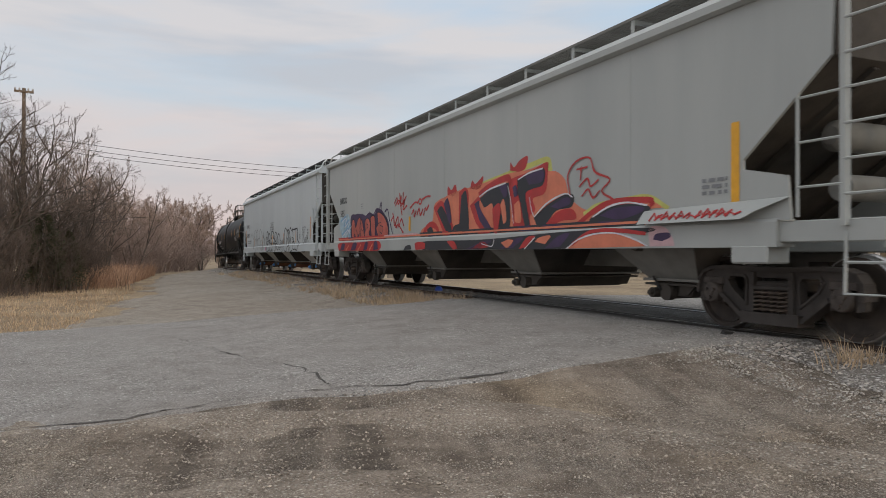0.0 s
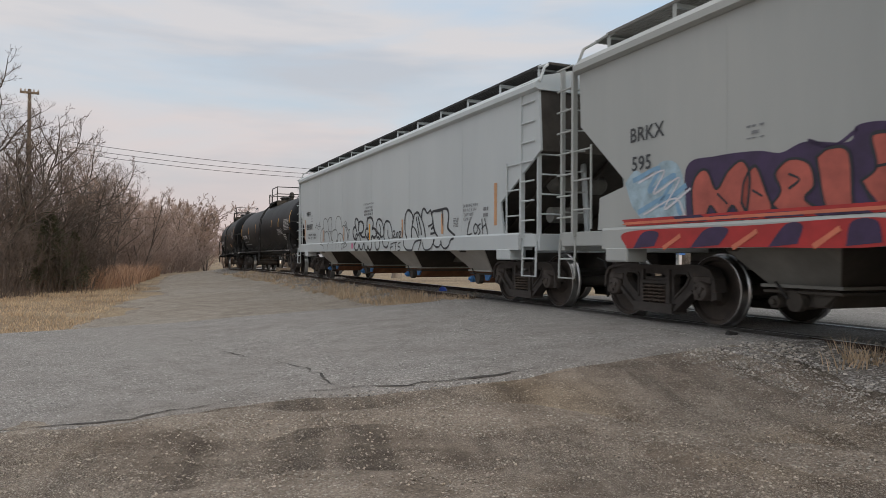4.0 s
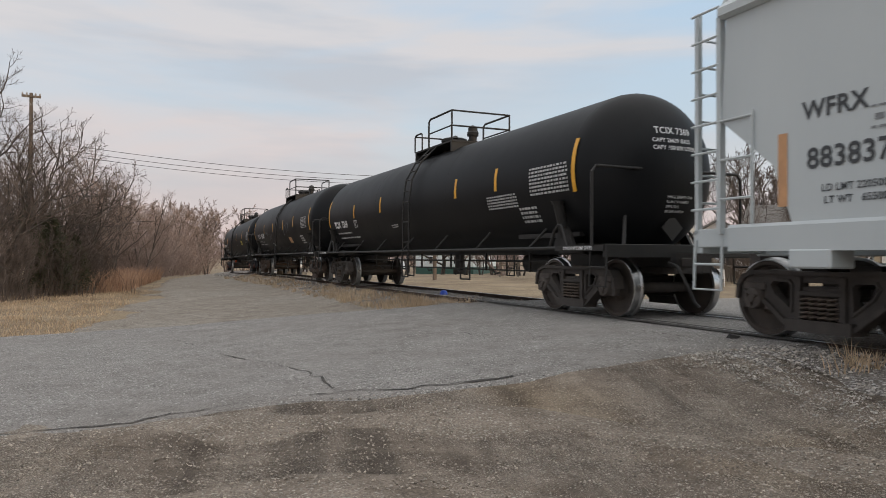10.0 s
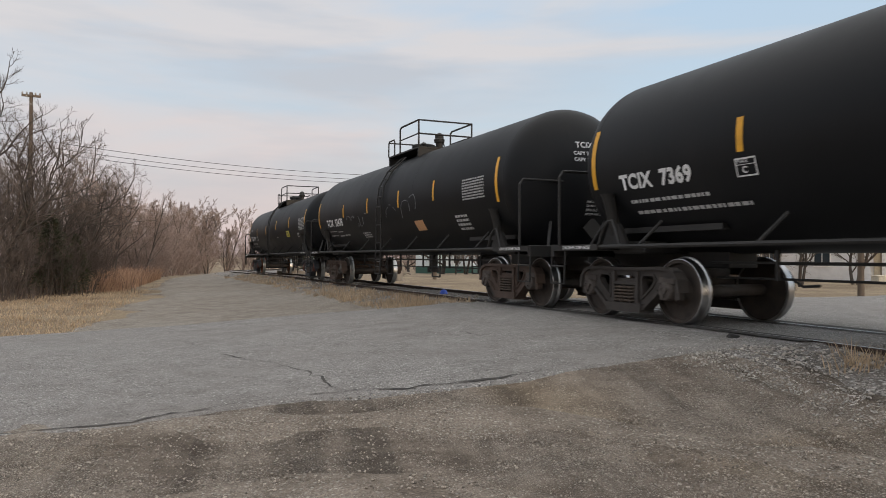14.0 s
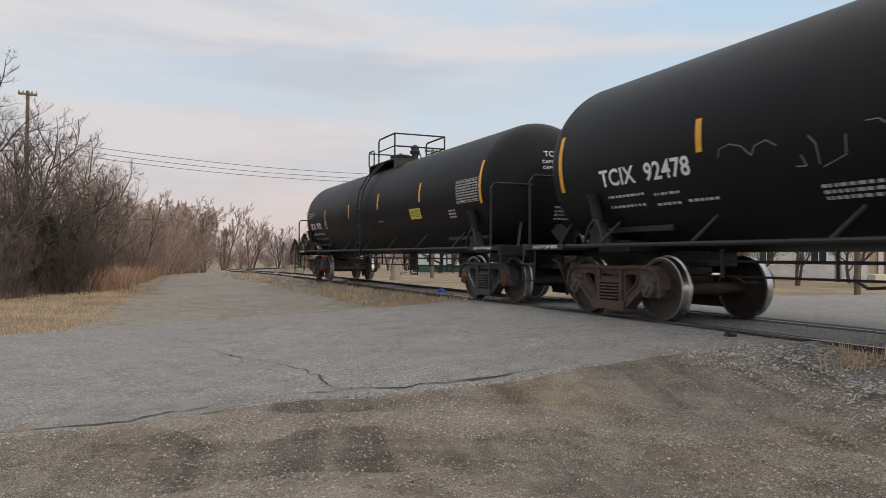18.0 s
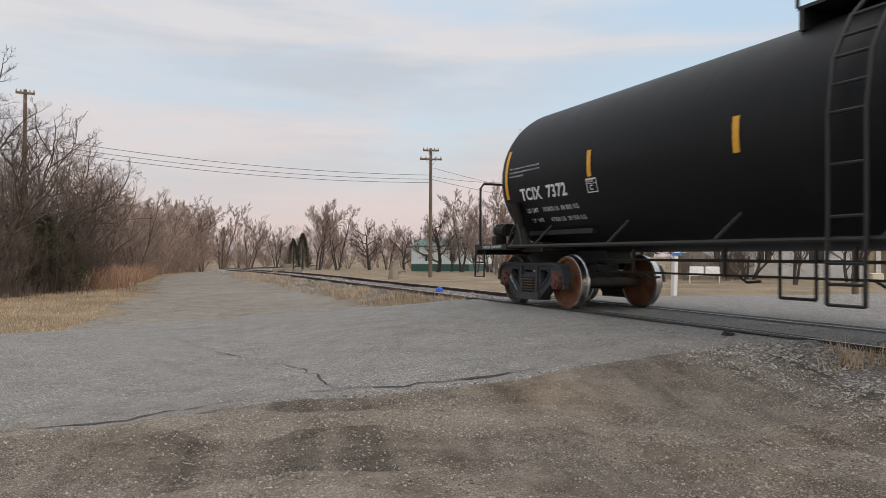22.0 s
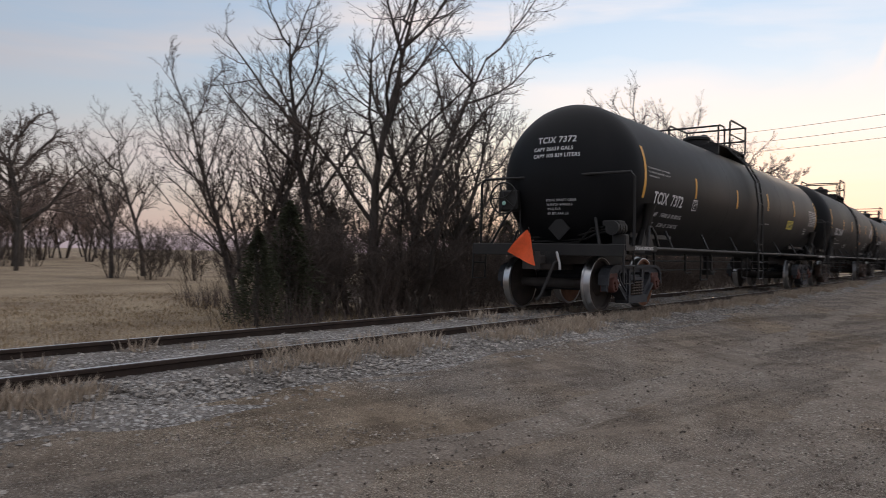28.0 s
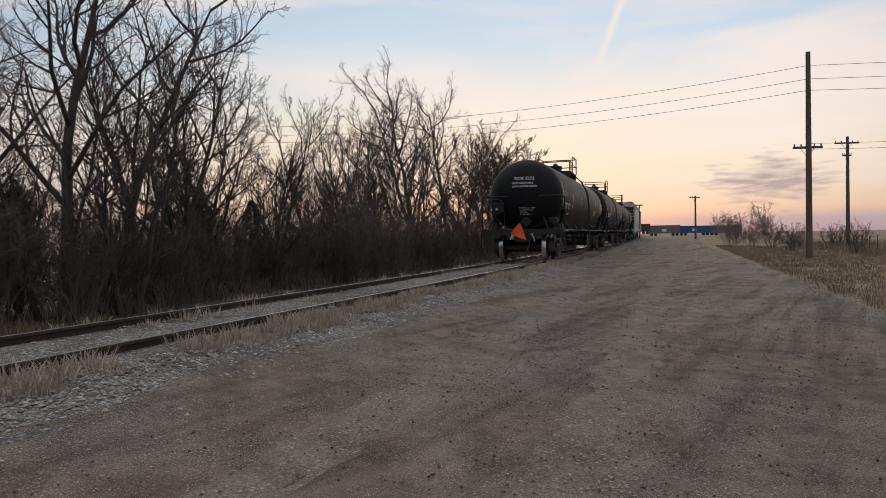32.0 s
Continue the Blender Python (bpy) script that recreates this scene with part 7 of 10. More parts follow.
def build_poles():
    utility_pole(-0.7, 48.7, 8.75, [(8.6, 0.55), (8.0, 0.75)], "weathered wooden utility pole with two crossarms", 8)
    utility_pole(-22.1, 38.1, 10.3, [(10.1, 0.45)], "wooden utility pole standing in the thicket", 30, 0.13)
    for dz, s in ((0.0, 0.9), (-0.28, 0.95), (-0.5, 1.0)):
        wire((-0.7, 48.6, 6.35 + dz), (-32, 36, 8.9 + dz), s, r=0.014)
    wire((-0.7, 48.8, 6.9), (16, 62, 5.4), 0.4, r=0.012)
    wire((-0.7, 48.8, 6.1), (16, 62, 5.0), 0.4, r=0.012)
    # street lamp by the houses
    x, y = 13.6, 23.5
    z = h1(x, y)
    ob = thing("street_lamp", "wooden pole with a small street lamp on an arm", "street lamp", m=pose(x, y, z))
    part("shaft", Build().tube([(0, 0, -0.3), (0.0, 0, 6.2)], 0.11, 12, 0.08), POLEWOOD, ob)
    part("lamp_arm", Build().tube([(0, 0, 5.95), (0.25, -0.2, 6.08), (0.55, -0.45, 6.05)], 0.025, 8), GALV, ob)
    part("lamp_head", Build().lathe([(0.0, 0.0), (0.0, 0.11), (0.1, 0.12), (0.2, 0.07), (0.26, 0.03), (0.28, 0)], 14, "z", (0.58, -0.48, 5.82)), GALV, ob, "grey dusk lamp head")
    wire((13.6, 23.5, 5.5), (7.8, 23.9, 3.9), 0.25, r=0.01)
    wire((7.8, 23.9, 3.9), (-0.7, 48.7, 6.3), 0.5, r=0.01)
    # poles by the dirt road
    utility_pole(12.8, -42.4, 10.9, [(5.9, 0.75)], "tall dark wooden pole with one low crossarm", 35, 0.17)
    utility_pole(15.8, -66, 9.0, [(8.5, 0.95), (7.5, 0.35)], "wooden utility pole with a crossarm by the dirt road", 35, 0.16)
    utility_pole(44.7, -107.6, 6.6, [(6.3, 0.9)], "wooden utility pole far down the dirt road", 60, 0.16)
    utility_pole(45.7, -90.9, 4.6, [(4.5, 0.6)], "short wooden pole with transformers by the yard", 60, 0.12)
    for z, s in ((9.6, 1.2), (8.9, 1.2), (8.3, 1.2)):
        wire((12.8, -42.4, z), (62, -36, z + 1.8), s, r=0.012)
        wire((12.8, -42.4, z), (-30, -52, z + 0.2), 1.0, r=0.012)
    for z in (5.5, 5.2):
        wire((12.8, -42.4, z), (-30, -50, z), 0.6, r=0.01)


def plate(outline, y0=-0.012, y1=0.0):
    return Build().prism(outline, y0, y1)


def bars_on(spec, y, mat, parent, name="lettering_bars"):
    """Plain bars for print that cannot be read: (x0, x1, z0, z1)."""
    for x0, x1, z0, z1 in spec:
        part(name, Build().box(x0, x1, y - 0.004, y, z0, z1), mat, parent)


def build_signs():
    # crossbuck, seen from behind its road
    x, y = 6.5, 20.0
    z = h1(x, y)
    ob = thing("crossing_sign", "white railway crossing post with a crossbuck and blue sign", "crossing sign", m=pose(x, y, z, 0, 2, 24))
    part("post", Build().box(-0.065, 0.065, -0.065, 0.065, -0.3, 2.9, b=0.008), SIGNWHITE, ob)
    for a in (45, -45):
        m = Matrix.Translation((0, -0.085 if a > 0 else -0.105, 2.55)) @ pose(0, 0, 0, 0, a, 0)
        part("crossbuck_board", Build().box(-0.55, 0.55, -0.008, 0.008, -0.11, 0.11, m), GALV, ob, "pale crossbuck board seen from behind")
    s = part("emergency_sign", Build().box(-0.16, 0.16, -0.085, -0.07, 1.42, 1.7), SIGNBLUE, ob, "small blue sign with white print")
    bars_on([(-0.12, 0.12, 1.62, 1.65), (-0.12, 0.08, 1.56, 1.59), (-0.12, 0.1, 1.5, 1.53)], -0.087, SIGNWHITE, s)
    p2 = thing("wood_post", "thin dark wooden pole behind the crossing sign", "post", m=pose(7.8, 23.9, h1(7.8, 23.9)))
    part("shaft", Build().tube([(0, 0, -0.3), (0, 0, 4.7)], 0.07, 10, 0.055), POLEWOOD, p2)
    # speed limit and truck signs on one post
    x, y = 11.8, 13.9
    z = h1(x, y)
    face = pose(0, 0, 0, 0, 0, -38)
    ob = thing("road_sign", "steel post with a speed limit sign and a no trucks sign", "road sign", "road signs", m=pose(x, y, z) @ face)
    part("post", Build().box(-0.03, 0.03, 0.0, 0.04, -0.3, 2.75), GALV, ob)
    def rounded(w, h, zc, r=0.05):
        pts = []
        for cx, cz, a0 in ((w / 2 - r, h / 2 - r, 0), (-w / 2 + r, h / 2 - r, 90), (-w / 2 + r, -h / 2 + r, 180), (w / 2 - r, -h / 2 + r, 270)):
            pts += [(cx + r * math.cos(radians(a0 + 30 * k)), zc + cz + r * math.sin(radians(a0 + 30 * k))) for k in range(4)]
        return pts
    s = part("speed_limit_sign", plate(rounded(0.6, 0.75, 2.35)), SIGNWHITE, ob, "white speed limit sign reading 25")
    for t, size, x0, z0 in (("SPEED", 0.15, -0.22, 2.55), ("LIMIT", 0.15, -0.19, 2.41), ("25", 0.36, -0.2, 2.06)):
        part("lettering", text_mesh("lettering", t, size, INK, lambda u, v, x0=x0, z0=z0: Vector((x0 + u, -0.017, z0 + v)), 1, 0.004), None, s)
    s = part("no_trucks_sign", plate(rounded(0.6, 0.72, 1.55)), SIGNWHITE, ob, "white sign with a red ring and bar")
    ring = Build()
    n = 32
    for k in range(n + 1):
        a = 2 * math.pi * k / n
        ring.v += [(0.25 * math.cos(a), -0.017, 1.57 + 0.25 * math.sin(a)), (0.2 * math.cos(a), -0.017, 1.57 + 0.2 * math.sin(a))]
    ring.f = [(2 * i, 2 * i + 1, 2 * i + 3, 2 * i + 2) for i in range(n)]
    part("ring", ring, SIGNRED, s)
    part("slash", Build().box(-0.22, 0.22, -0.022, -0.019, -0.025, 0.025, Matrix.Translation((0, 0, 1.57)) @ pose(0, 0, 0, 0, 45, 0)), SIGNRED, s)
    part("truck_symbol", Build().box(-0.14, 0.03, -0.016, -0.013, 1.52, 1.66).box(0.04, 0.14, -0.016, -0.013, 1.52, 1.6), INK, s)
    ob = thing("warning_sign", "yellow diamond warning sign low on a short post", "road sign", "road signs", m=pose(11.3, 13.6, h1(11.3, 13.6)) @ face)
    part("post", Build().box(-0.03, 0.03, 0.0, 0.04, -0.3, 1.0), GALV, ob)
    s = part("sign_face", plate([(0, 0.12), (0.46, 0.58), (0, 1.04), (-0.46, 0.58)]), SIGNYELLOW, ob, "yellow diamond with black print")
    bars_on([(-0.16, 0.16, 0.66, 0.72), (-0.24, 0.24, 0.55, 0.61), (-0.14, 0.14, 0.44, 0.5)], -0.013, INK, s)


def window_unit(parent, x, z, w, h, y, mat=FRAMEWHITE):
    """A sash window in a wall whose face is at y, looking towards -y."""
    f = Build()
    t = 0.07
    for a0, a1, b0, b1 in ((-w / 2 - t, w / 2 + t, h, h + t), (-w / 2 - t, w / 2 + t, -t, 0), (-w / 2 - t, -w / 2, 0, h), (w / 2, w / 2 + t, 0, h), (-0.02, 0.02, 0, h)):
        f.box(x + a0, x + a1, y - 0.05, y + 0.02, z + b0, z + b1)
    fr = part("window", f, mat, parent, "white framed window")
    part("pane", Build().box(x - w / 2, x + w / 2, y - 0.01, y + 0.0, z, z + h), GLASS, fr)
    return fr


def clapboard(w, h, step=0.2):
    """Lapped boards from x 0 to w, facing -y, each a wedge."""
    out = []
    k = int(h / step)
    for i in range(k):
        z0, z1 = i * h / k, (i + 1) * h / k
        out.append((z0, z1))
    return out


def siding_wall(parent, x0, x1, z0, z1, y, mat, step=0.2, gable=None):
    """A wall facing -y clad with single boards; gable: peak (x, z)."""
    k = max(1, int((z1 - z0) / step))
    for i in range(k):
        a, b = z0 + (z1 - z0) * i / k, z0 + (z1 - z0) * (i + 1) / k
        bd = Build()
        bd.add([(x0, y - 0.03, a), (x1, y - 0.03, a), (x1, y - 0.005, b), (x0, y - 0.005, b), (x0, y + 0.1, a), (x1, y + 0.1, a), (x1, y + 0.1, b), (x0, y + 0.1, b)],
               [(0, 1, 2, 3), (4, 7, 6, 5), (0, 4, 5, 1), (3, 2, 6, 7), (0, 3, 7, 4), (1, 5, 6, 2)])
        part("siding_board", bd, mat, parent)
    if gable:
        gx, gz = gable
        n = max(1, int((gz - z1) / step))
        for i in range(n):
            a, b = i / n, (i + 1) / n
            za, zb = z1 + (gz - z1) * a, z1 + (gz - z1) * b
            l0, r0, l1, r1 = x0 + (gx - x0) * a, x1 + (gx - x1) * a, x0 + (gx - x0) * b, x1 + (gx - x1) * b
            bd = Build()
            bd.add([(l0, y - 0.03, za), (r0, y - 0.03, za), (r1, y - 0.005, zb), (l1, y - 0.005, zb), (l0, y + 0.1, za), (r0, y + 0.1, za), (r1, y + 0.1, zb), (l1, y + 0.1, zb)],
                   [(0, 1, 2, 3), (4, 7, 6, 5), (0, 4, 5, 1), (3, 2, 6, 7), (0, 3, 7, 4), (1, 5, 6, 2)])
            part("siding_board", bd, mat, parent)


def gable_house(name, label, m, w, d, h, peak, wall, roof, front_gable=True, over=0.35):
    """A house w wide (x), d deep (y from 0 back), its front facing -y."""
    ob = thing(name, label, "house", "village houses", m=m)
    core = part("wall", Build().box(0.02, w - 0.02, 0.1, d, -0.3, h), wall, ob)
    t = 0.12
    if front_gable:
        siding_wall(ob, 0, w, 0, h, 0, wall, 0.22, (w / 2, peak))
        part("gable", Build().prism([(0.02, h), (w - 0.02, h), (w / 2, peak)], 0.1, d), wall, ob, smooth=None)
        for sg in (0, 1):
            x0, x1 = (-over, w / 2) if sg == 0 else (w + over, w / 2)
            z0 = h - over * (peak - h) / (w / 2)
            part("roof", Build().prism([(x0, z0), (x1, peak + 0.03), (x1, peak + 0.03 + t), (x0, z0 + t)], -over, d + over), roof, ob, smooth=None)
    else:
        siding_wall(ob, 0, w, 0, h, 0, wall, 0.22)
        for sg in (0, 1):
            y0, y1 = (-over, d / 2) if sg == 0 else (d + over, d / 2)
            z0 = h - over * (peak - h) / (d / 2)
            b = Build()
            vs = [(x, a, c) for x in (-over, w + over) for a, c in ((y0, z0), (y1, peak), (y1, peak + t), (y0, z0 + t))]
            b.add(vs, [(0, 1, 2, 3), (7, 6, 5, 4)] + [(i, i + 4, (i + 1) % 4 + 4, (i + 1) % 4) for i in range(4)])
            part("roof", b, roof, ob, smooth=None)
        for x in (0.0, w - 0.1):
            b = Build()
            vs = [(xx, a, c) for xx in (x, x + 0.1) for a, c in ((0.05, h), (d, h), (d / 2, peak))]
            b.add(vs, [(0, 1, 2), (5, 4, 3), (0, 3, 4, 1), (1, 4, 5, 2), (2, 5, 3, 0)])
            part("gable", b, wall, ob, smooth=None)
    return ob


def vehicle(name, label, m, paint, long=4.8, wide=1.85, tall=1.75, pickup=False):
    """A parked car: x ahead, wheels on z 0."""
    ob = thing(name, label, "car", "parked cars", m=m)
    L, W, H = long / 2, wide / 2, tall
    belt = H * 0.56
    body = [(-L, 0.42), (-L, belt - 0.05), (-L + 0.1, belt), (L - 1.3, belt), (L - 0.35, belt - 0.08), (L, belt - 0.25), (L, 0.42), (L - 0.1, 0.3), (-L + 0.1, 0.3)]
    b = Build().prism(body, -W, W)
    part("body", b, paint, ob, smooth=20)
    rear = -L + (1.9 if pickup else 0.15)
    cab = [(rear, belt), (rear + 0.25, H), (L - 2.1, H), (L - 1.35, belt)]
    part("cabin", Build().prism(cab, -W * 0.88, W * 0.88), paint, ob, smooth=20)
    for y in (-1, 1):
        win = [(rear + 0.16, belt + 0.06), (rear + 0.32, H - 0.1), (L - 2.15, H - 0.1), (L - 1.55, belt + 0.06)]
        part("side_window", Build().prism(win, y * W * 0.885, y * W * 0.895), GLASS, ob, smooth=None)
    ws = Build()
    ws.add([(L - 1.39, -W * 0.8, belt + 0.05), (L - 1.39, W * 0.8, belt + 0.05), (L - 2.04, W * 0.78, H - 0.06), (L - 2.04, -W * 0.78, H - 0.06)], [(0, 1, 2, 3)])
    for v_ in range(4):
        p = ws.v[v_]
        ws.v[v_] = (p[0] + 0.02, p[1], p[2] + 0.01)
    part("windscreen", ws, GLASS, ob)
    for x in (-L + 0.85, L - 0.95):
        for y in (-1, 1):
            t = Build().lathe([(-0.11, 0.2), (-0.11, 0.31), (-0.08, 0.34), (0.08, 0.34), (0.11, 0.31), (0.11, 0.2)], 24, "y", (x, y * (W - 0.08), 0.34))
            tyre = part("tyre", t, TYRE, ob)
            part("rim", Build().lathe([(-0.1, 0.2), (-0.07, 0.19), (-0.085, 0.05), (-0.085, 0)], 16, "y", (x, y * (W - 0.08), 0.34)), GALV, tyre)
    for y in (-1, 1):
        part("headlight", Build().box(L - 0.06, L + 0.01, *sorted((y * W * 0.6, y * W * 0.92)), belt - 0.36, belt - 0.2, b=0.01), FRAMEWHITE, ob, "clear headlight")
        part("tail_light", Build().box(-L - 0.01, -L + 0.04, *sorted((y * W * 0.78, y * W * 0.96)), belt - 0.35, belt - 0.08, b=0.01), SIGNRED, ob, "red tail light")
    part("bumper", Build().box(L - 0.12, L + 0.09, -W * 0.97, W * 0.97, 0.36, 0.58, b=0.03), PLASTIC, ob)
    part("bumper", Build().box(-L - 0.09, -L + 0.12, -W * 0.97, W * 0.97, 0.36, 0.58, b=0.03), PLASTIC, ob)
    for y in (-1, 1):
        part("side_mirror", Build().box(L - 1.75, L - 1.6, *sorted((y * W, y * (W + 0.18))), belt + 0.05, belt + 0.22, b=0.03), PLASTIC, ob)
    return ob


def build_village():
    # white metal building with a green roof: long wall and one gable seen
    m = pose(-3.9, 96.0, h1(0, 94), 0, 0, -23)
    ob = thing("metal_building", "white metal building with a green roof and green base", "building", "village houses", m=m)
    W, D, H, P = 8.2, 9.0, 3.3, 4.35
    part("wall", Build().box(0, W, 0, D, 0.95, H), METALWHITE, ob)
    part("base_wall", Build().box(-0.03, W + 0.03, -0.03, D + 0.03, -0.4, 0.95), WAINSCOT, ob, "dark green metal base")
    for x in (0.0, W - 0.12):
        b = Build()
        b.add([(xx, a, c) for xx in (x, x + 0.12) for a, c in ((0.0, H), (D, H), (D / 2, P))], [(0, 1, 2), (5, 4, 3), (0, 3, 4, 1), (1, 4, 5, 2), (2, 5, 3, 0)])
        part("gable", b, METALWHITE, ob, smooth=None)
    for y0 in (-0.3, D + 0.3):
        b = Build()
        z0 = H - 0.07
        b.add([(x, a, c) for x in (-0.3, W + 0.3) for a, c in ((y0, z0), (D / 2, P + 0.03), (D / 2, P + 0.13), (y0, z0 + 0.1))], [(0, 1, 2, 3), (7, 6, 5, 4)] + [(i, i + 4, (i + 1) % 4 + 4, (i + 1) % 4) for i in range(4)])
        roof = part("roof", b, GREENROOF, ob, "green ribbed metal roof", smooth=None)
    ribs = Build()
    for k in range(18):
        x = k * W / 17
        ribs.box(x - 0.015, x + 0.015, -0.02, 0.0, 0.97, H - 0.02)
    part("wall_rib", ribs, METALWHITE, ob)
    for x in (2.4, 5.9):
        window_unit(ob, x, 1.35, 0.8, 0.9, -0.005)
    for y in (2.2, 5.4):
        f = Build().box(W + 0.0, W + 0.05, y - 0.5, y + 0.5, 1.3, 2.25)
        wn = part("window", f, FRAMEWHITE, ob, "white framed window")
        part("pane", Build().box(W + 0.045, W + 0.06, y - 0.42, y + 0.42, 1.38, 2.17), GLASS, wn)
    # board fence beside it
    fence = thing("wire_fence", "low fence of posts and rails by the metal building", "fence", m=pose(4.6, 60, h1(4.6, 60), 0, 0, -8))
    for k in range(9):
        part("post", Build().tube([(k * 1.5, 0, -0.2), (k * 1.5, 0, 1.5)], 0.05, 8), WEATHERED, fence)
    for z in (0.5, 0.95, 1.35):
        part("rail", Build().box(0, 12, -0.03, 0.03, z - 0.04, z + 0.04), WEATHERED, fence)
    # small white house with a dark gable
    a = gable_house("house", "small white clapboard house with a grey gable roof", pose(14.9, 45.5, h1(16, 45), 0, 0, -26), 4.6, 6.0, 2.45, 3.75, SIDING, SHINGLE)
    window_unit(a, 2.7, 1.0, 0.8, 1.1, -0.03)
    lean = Build()
    lean.prism([(0.3, 0.0), (0.3, 1.55), (1.6, 1.7), (3.0, 0.9), (3.9, 0.2), (3.9, 0.0)], -1.3, -0.2)
    part("lean_to", lean, WEATHERED, a, "dark collapsed lean-to against the wall", smooth=None)
    # the larger white house with a porch
    b = gable_house("house", "white clapboard house with a grey roof and small porch", pose(19.6, 47.2, h1(22, 46), 0, 0, -33), 7.2, 7.0, 2.7, 5.0, SIDING, SHINGLE, front_gable=False)
    for x in (1.6, 4.6):
        window_unit(b, x, 0.95, 0.85, 1.2, -0.03)
    porch = part("porch_floor", Build().box(7.2, 9.4, 0.2, 3.6, -0.2, 0.12), WEATHERED, b)
    part("porch_roof", Build().prism([(6.9, 2.75), (9.9, 2.45), (9.9, 2.6), (6.9, 2.92)], -0.5, 4.2), FRAMEWHITE, b, "pale porch roof edge", smooth=None)
    for x, y in ((9.3, 0.3), (9.3, 3.4), (7.9, 0.3)):
        part("porch_post", Build().box(x - 0.13, x + 0.13, y - 0.13, y + 0.13, 0.1, 2.5), FRAMEWHITE, b)
    part("porch_wall", Build().box(7.22, 9.1, 3.3, 3.4, 0.1, 2.5), CREAM, b)
    part("front_door", Build().box(7.6, 8.5, 3.26, 3.3, 0.12, 2.15), WEATHERED, b)
    lamp_m = bpy.data.materials.new("porch_bulb")
    lamp_m.use_nodes = True
    lamp_m.node_tree.nodes["Principled BSDF"].inputs["Emission Color"].default_value = (1, 0.75, 0.4, 1)
    lamp_m.node_tree.nodes["Principled BSDF"].inputs["Emission Strength"].default_value = 6.0
    part("porch_light", Build().lathe([(-0.09, 0), (-0.06, 0.08), (0.04, 0.09), (0.08, 0)], 10, "z", (8.1, 0.9, 2.3)), lamp_m, b, "lit porch bulb")
    # low sheds and houses further back
    c = gable_house("shed", "small cream outbuilding behind the brush", pose(14.6, 60, h1(14, 60), 0, 0, -20), 3.0, 3.0, 1.9, 2.9, CREAM, SHINGLE)
    d = gable_house("house", "low tan house at the end of the road", pose(40, 66, h1(40, 66), 0, 0, -35), 9.0, 7.0, 2.4, 3.9, TANWALL, SHINGLE, front_gable=False)
    window_unit(d, 3, 0.9, 1.0, 1.0, -0.03)
    e = gable_house("shed", "blue-grey shed beside the porch house", pose(32.5, 53, h1(32, 53), 0, 0, -35), 2.6, 3, 2.0, 2.5, plain("blue_grey_wall", (0.2, 0.25, 0.3)), SHINGLE)
    f = gable_house("house", "low pinkish brick house beyond the field", pose(111, 29, h1(112, 26), 0, 0, -100), 13, 7, 2.5, 3.9, BRICKPINK, SHINGLE, front_gable=False)
    for x in (2, 5, 9):
        window_unit(f, x, 0.9, 1.1, 1.1, -0.03)
    g = thing("open_shelter", "open shelter with a hipped roof beyond the field", "shelter", m=pose(110, 9, h1(110, 9)))
    hip = Build()
    hip.add([(-2.6, -2.6, 2.0), (2.6, -2.6, 2.0), (2.6, 2.6, 2.0), (-2.6, 2.6, 2.0), (0, 0, 3.1)], [(0, 1, 4), (1, 2, 4), (2, 3, 4), (3, 0, 4), (3, 2, 1, 0)])
    part("roof", hip, SHINGLE, g, smooth=None)
    for x in (-2.2, 2.2):
        for y in (-2.2, 2.2):
            part("post", Build().box(x - 0.08, x + 0.08, y - 0.08, y + 0.08, -0.2, 2.0), FRAMEWHITE, g)
    vehicle("suv", "dark teal sport utility car parked by the houses", pose(36.8, 51.0, h1(36.8, 51), 0, 0, 150), CARDARK, 4.7, 1.85, 1.75)
    vehicle("pickup_truck", "white car parked far down the dirt road", pose(62.6, -118, h1(62.6, -118) + 0.05, 0, 0, 60), CARWHITE, 4.6, 1.8, 1.5)
    t = vehicle("pickup_truck", "tall black pickup truck parked on the dirt", pose(0.04, -4.57, h1(0.1, -4.5) + 0.05, 0, 0, 6), plain("black_car_paint", (0.012, 0.012, 0.014), 0.25), 5.6, 1.94, 2.35, True)
    part("grille", Build().box(2.72, 2.83, -0.7, 0.7, 0.75, 1.12, b=0.02), PLASTIC, t, "black grille")
    part("front_bumper", Build().box(2.68, 2.93, -1.0, 1.0, 0.62, 1.04, b=0.09), PLASTIC, t)
    for y in (-1, 1):
        part("fender_corner", Build().box(2.2, 2.84, *sorted((y * 0.8, y * 0.985)), 1.0, 1.37, b=0.05), PLASTIC, t, "black fender corner round the headlight")
        part("bumper_cap", Build().box(2.74, 2.94, *sorted((y * 0.92, y * 1.01)), 1.0, 1.07, b=0.02), GALV, t, "bright metal bumper cap")
        part("headlight_rim", Build().tube([(2.6, y * 0.975, 1.37), (2.83, y * 0.965, 1.34), (2.85, y * 0.965, 1.1)], 0.016, 6), GALV, t, "bright headlight surround")
    # white bench and yard clutter
    bn = thing("lawn_bench", "white metal lawn bench in the yard", "bench", m=pose(13.4, 36.4, h1(13.4, 36.4), 0, 0, -20))
    part("seat", Build().box(-0.75, 0.75, -0.28, 0.25, 0.38, 0.43, b=0.01), FRAMEWHITE, bn)
    for x in (-0.38, 0.38):
        part("backrest", Build().box(x - 0.34, x + 0.34, 0.2, 0.26, 0.45, 0.86, b=0.04), FRAMEWHITE, bn)
    for x in (-0.7, 0.7):
        part("arm", Build().tube([(x, -0.3, 0.0), (x, -0.3, 0.6), (x, 0.24, 0.62), (x, 0.3, 0.0)], 0.022, 6), FRAMEWHITE, bn)
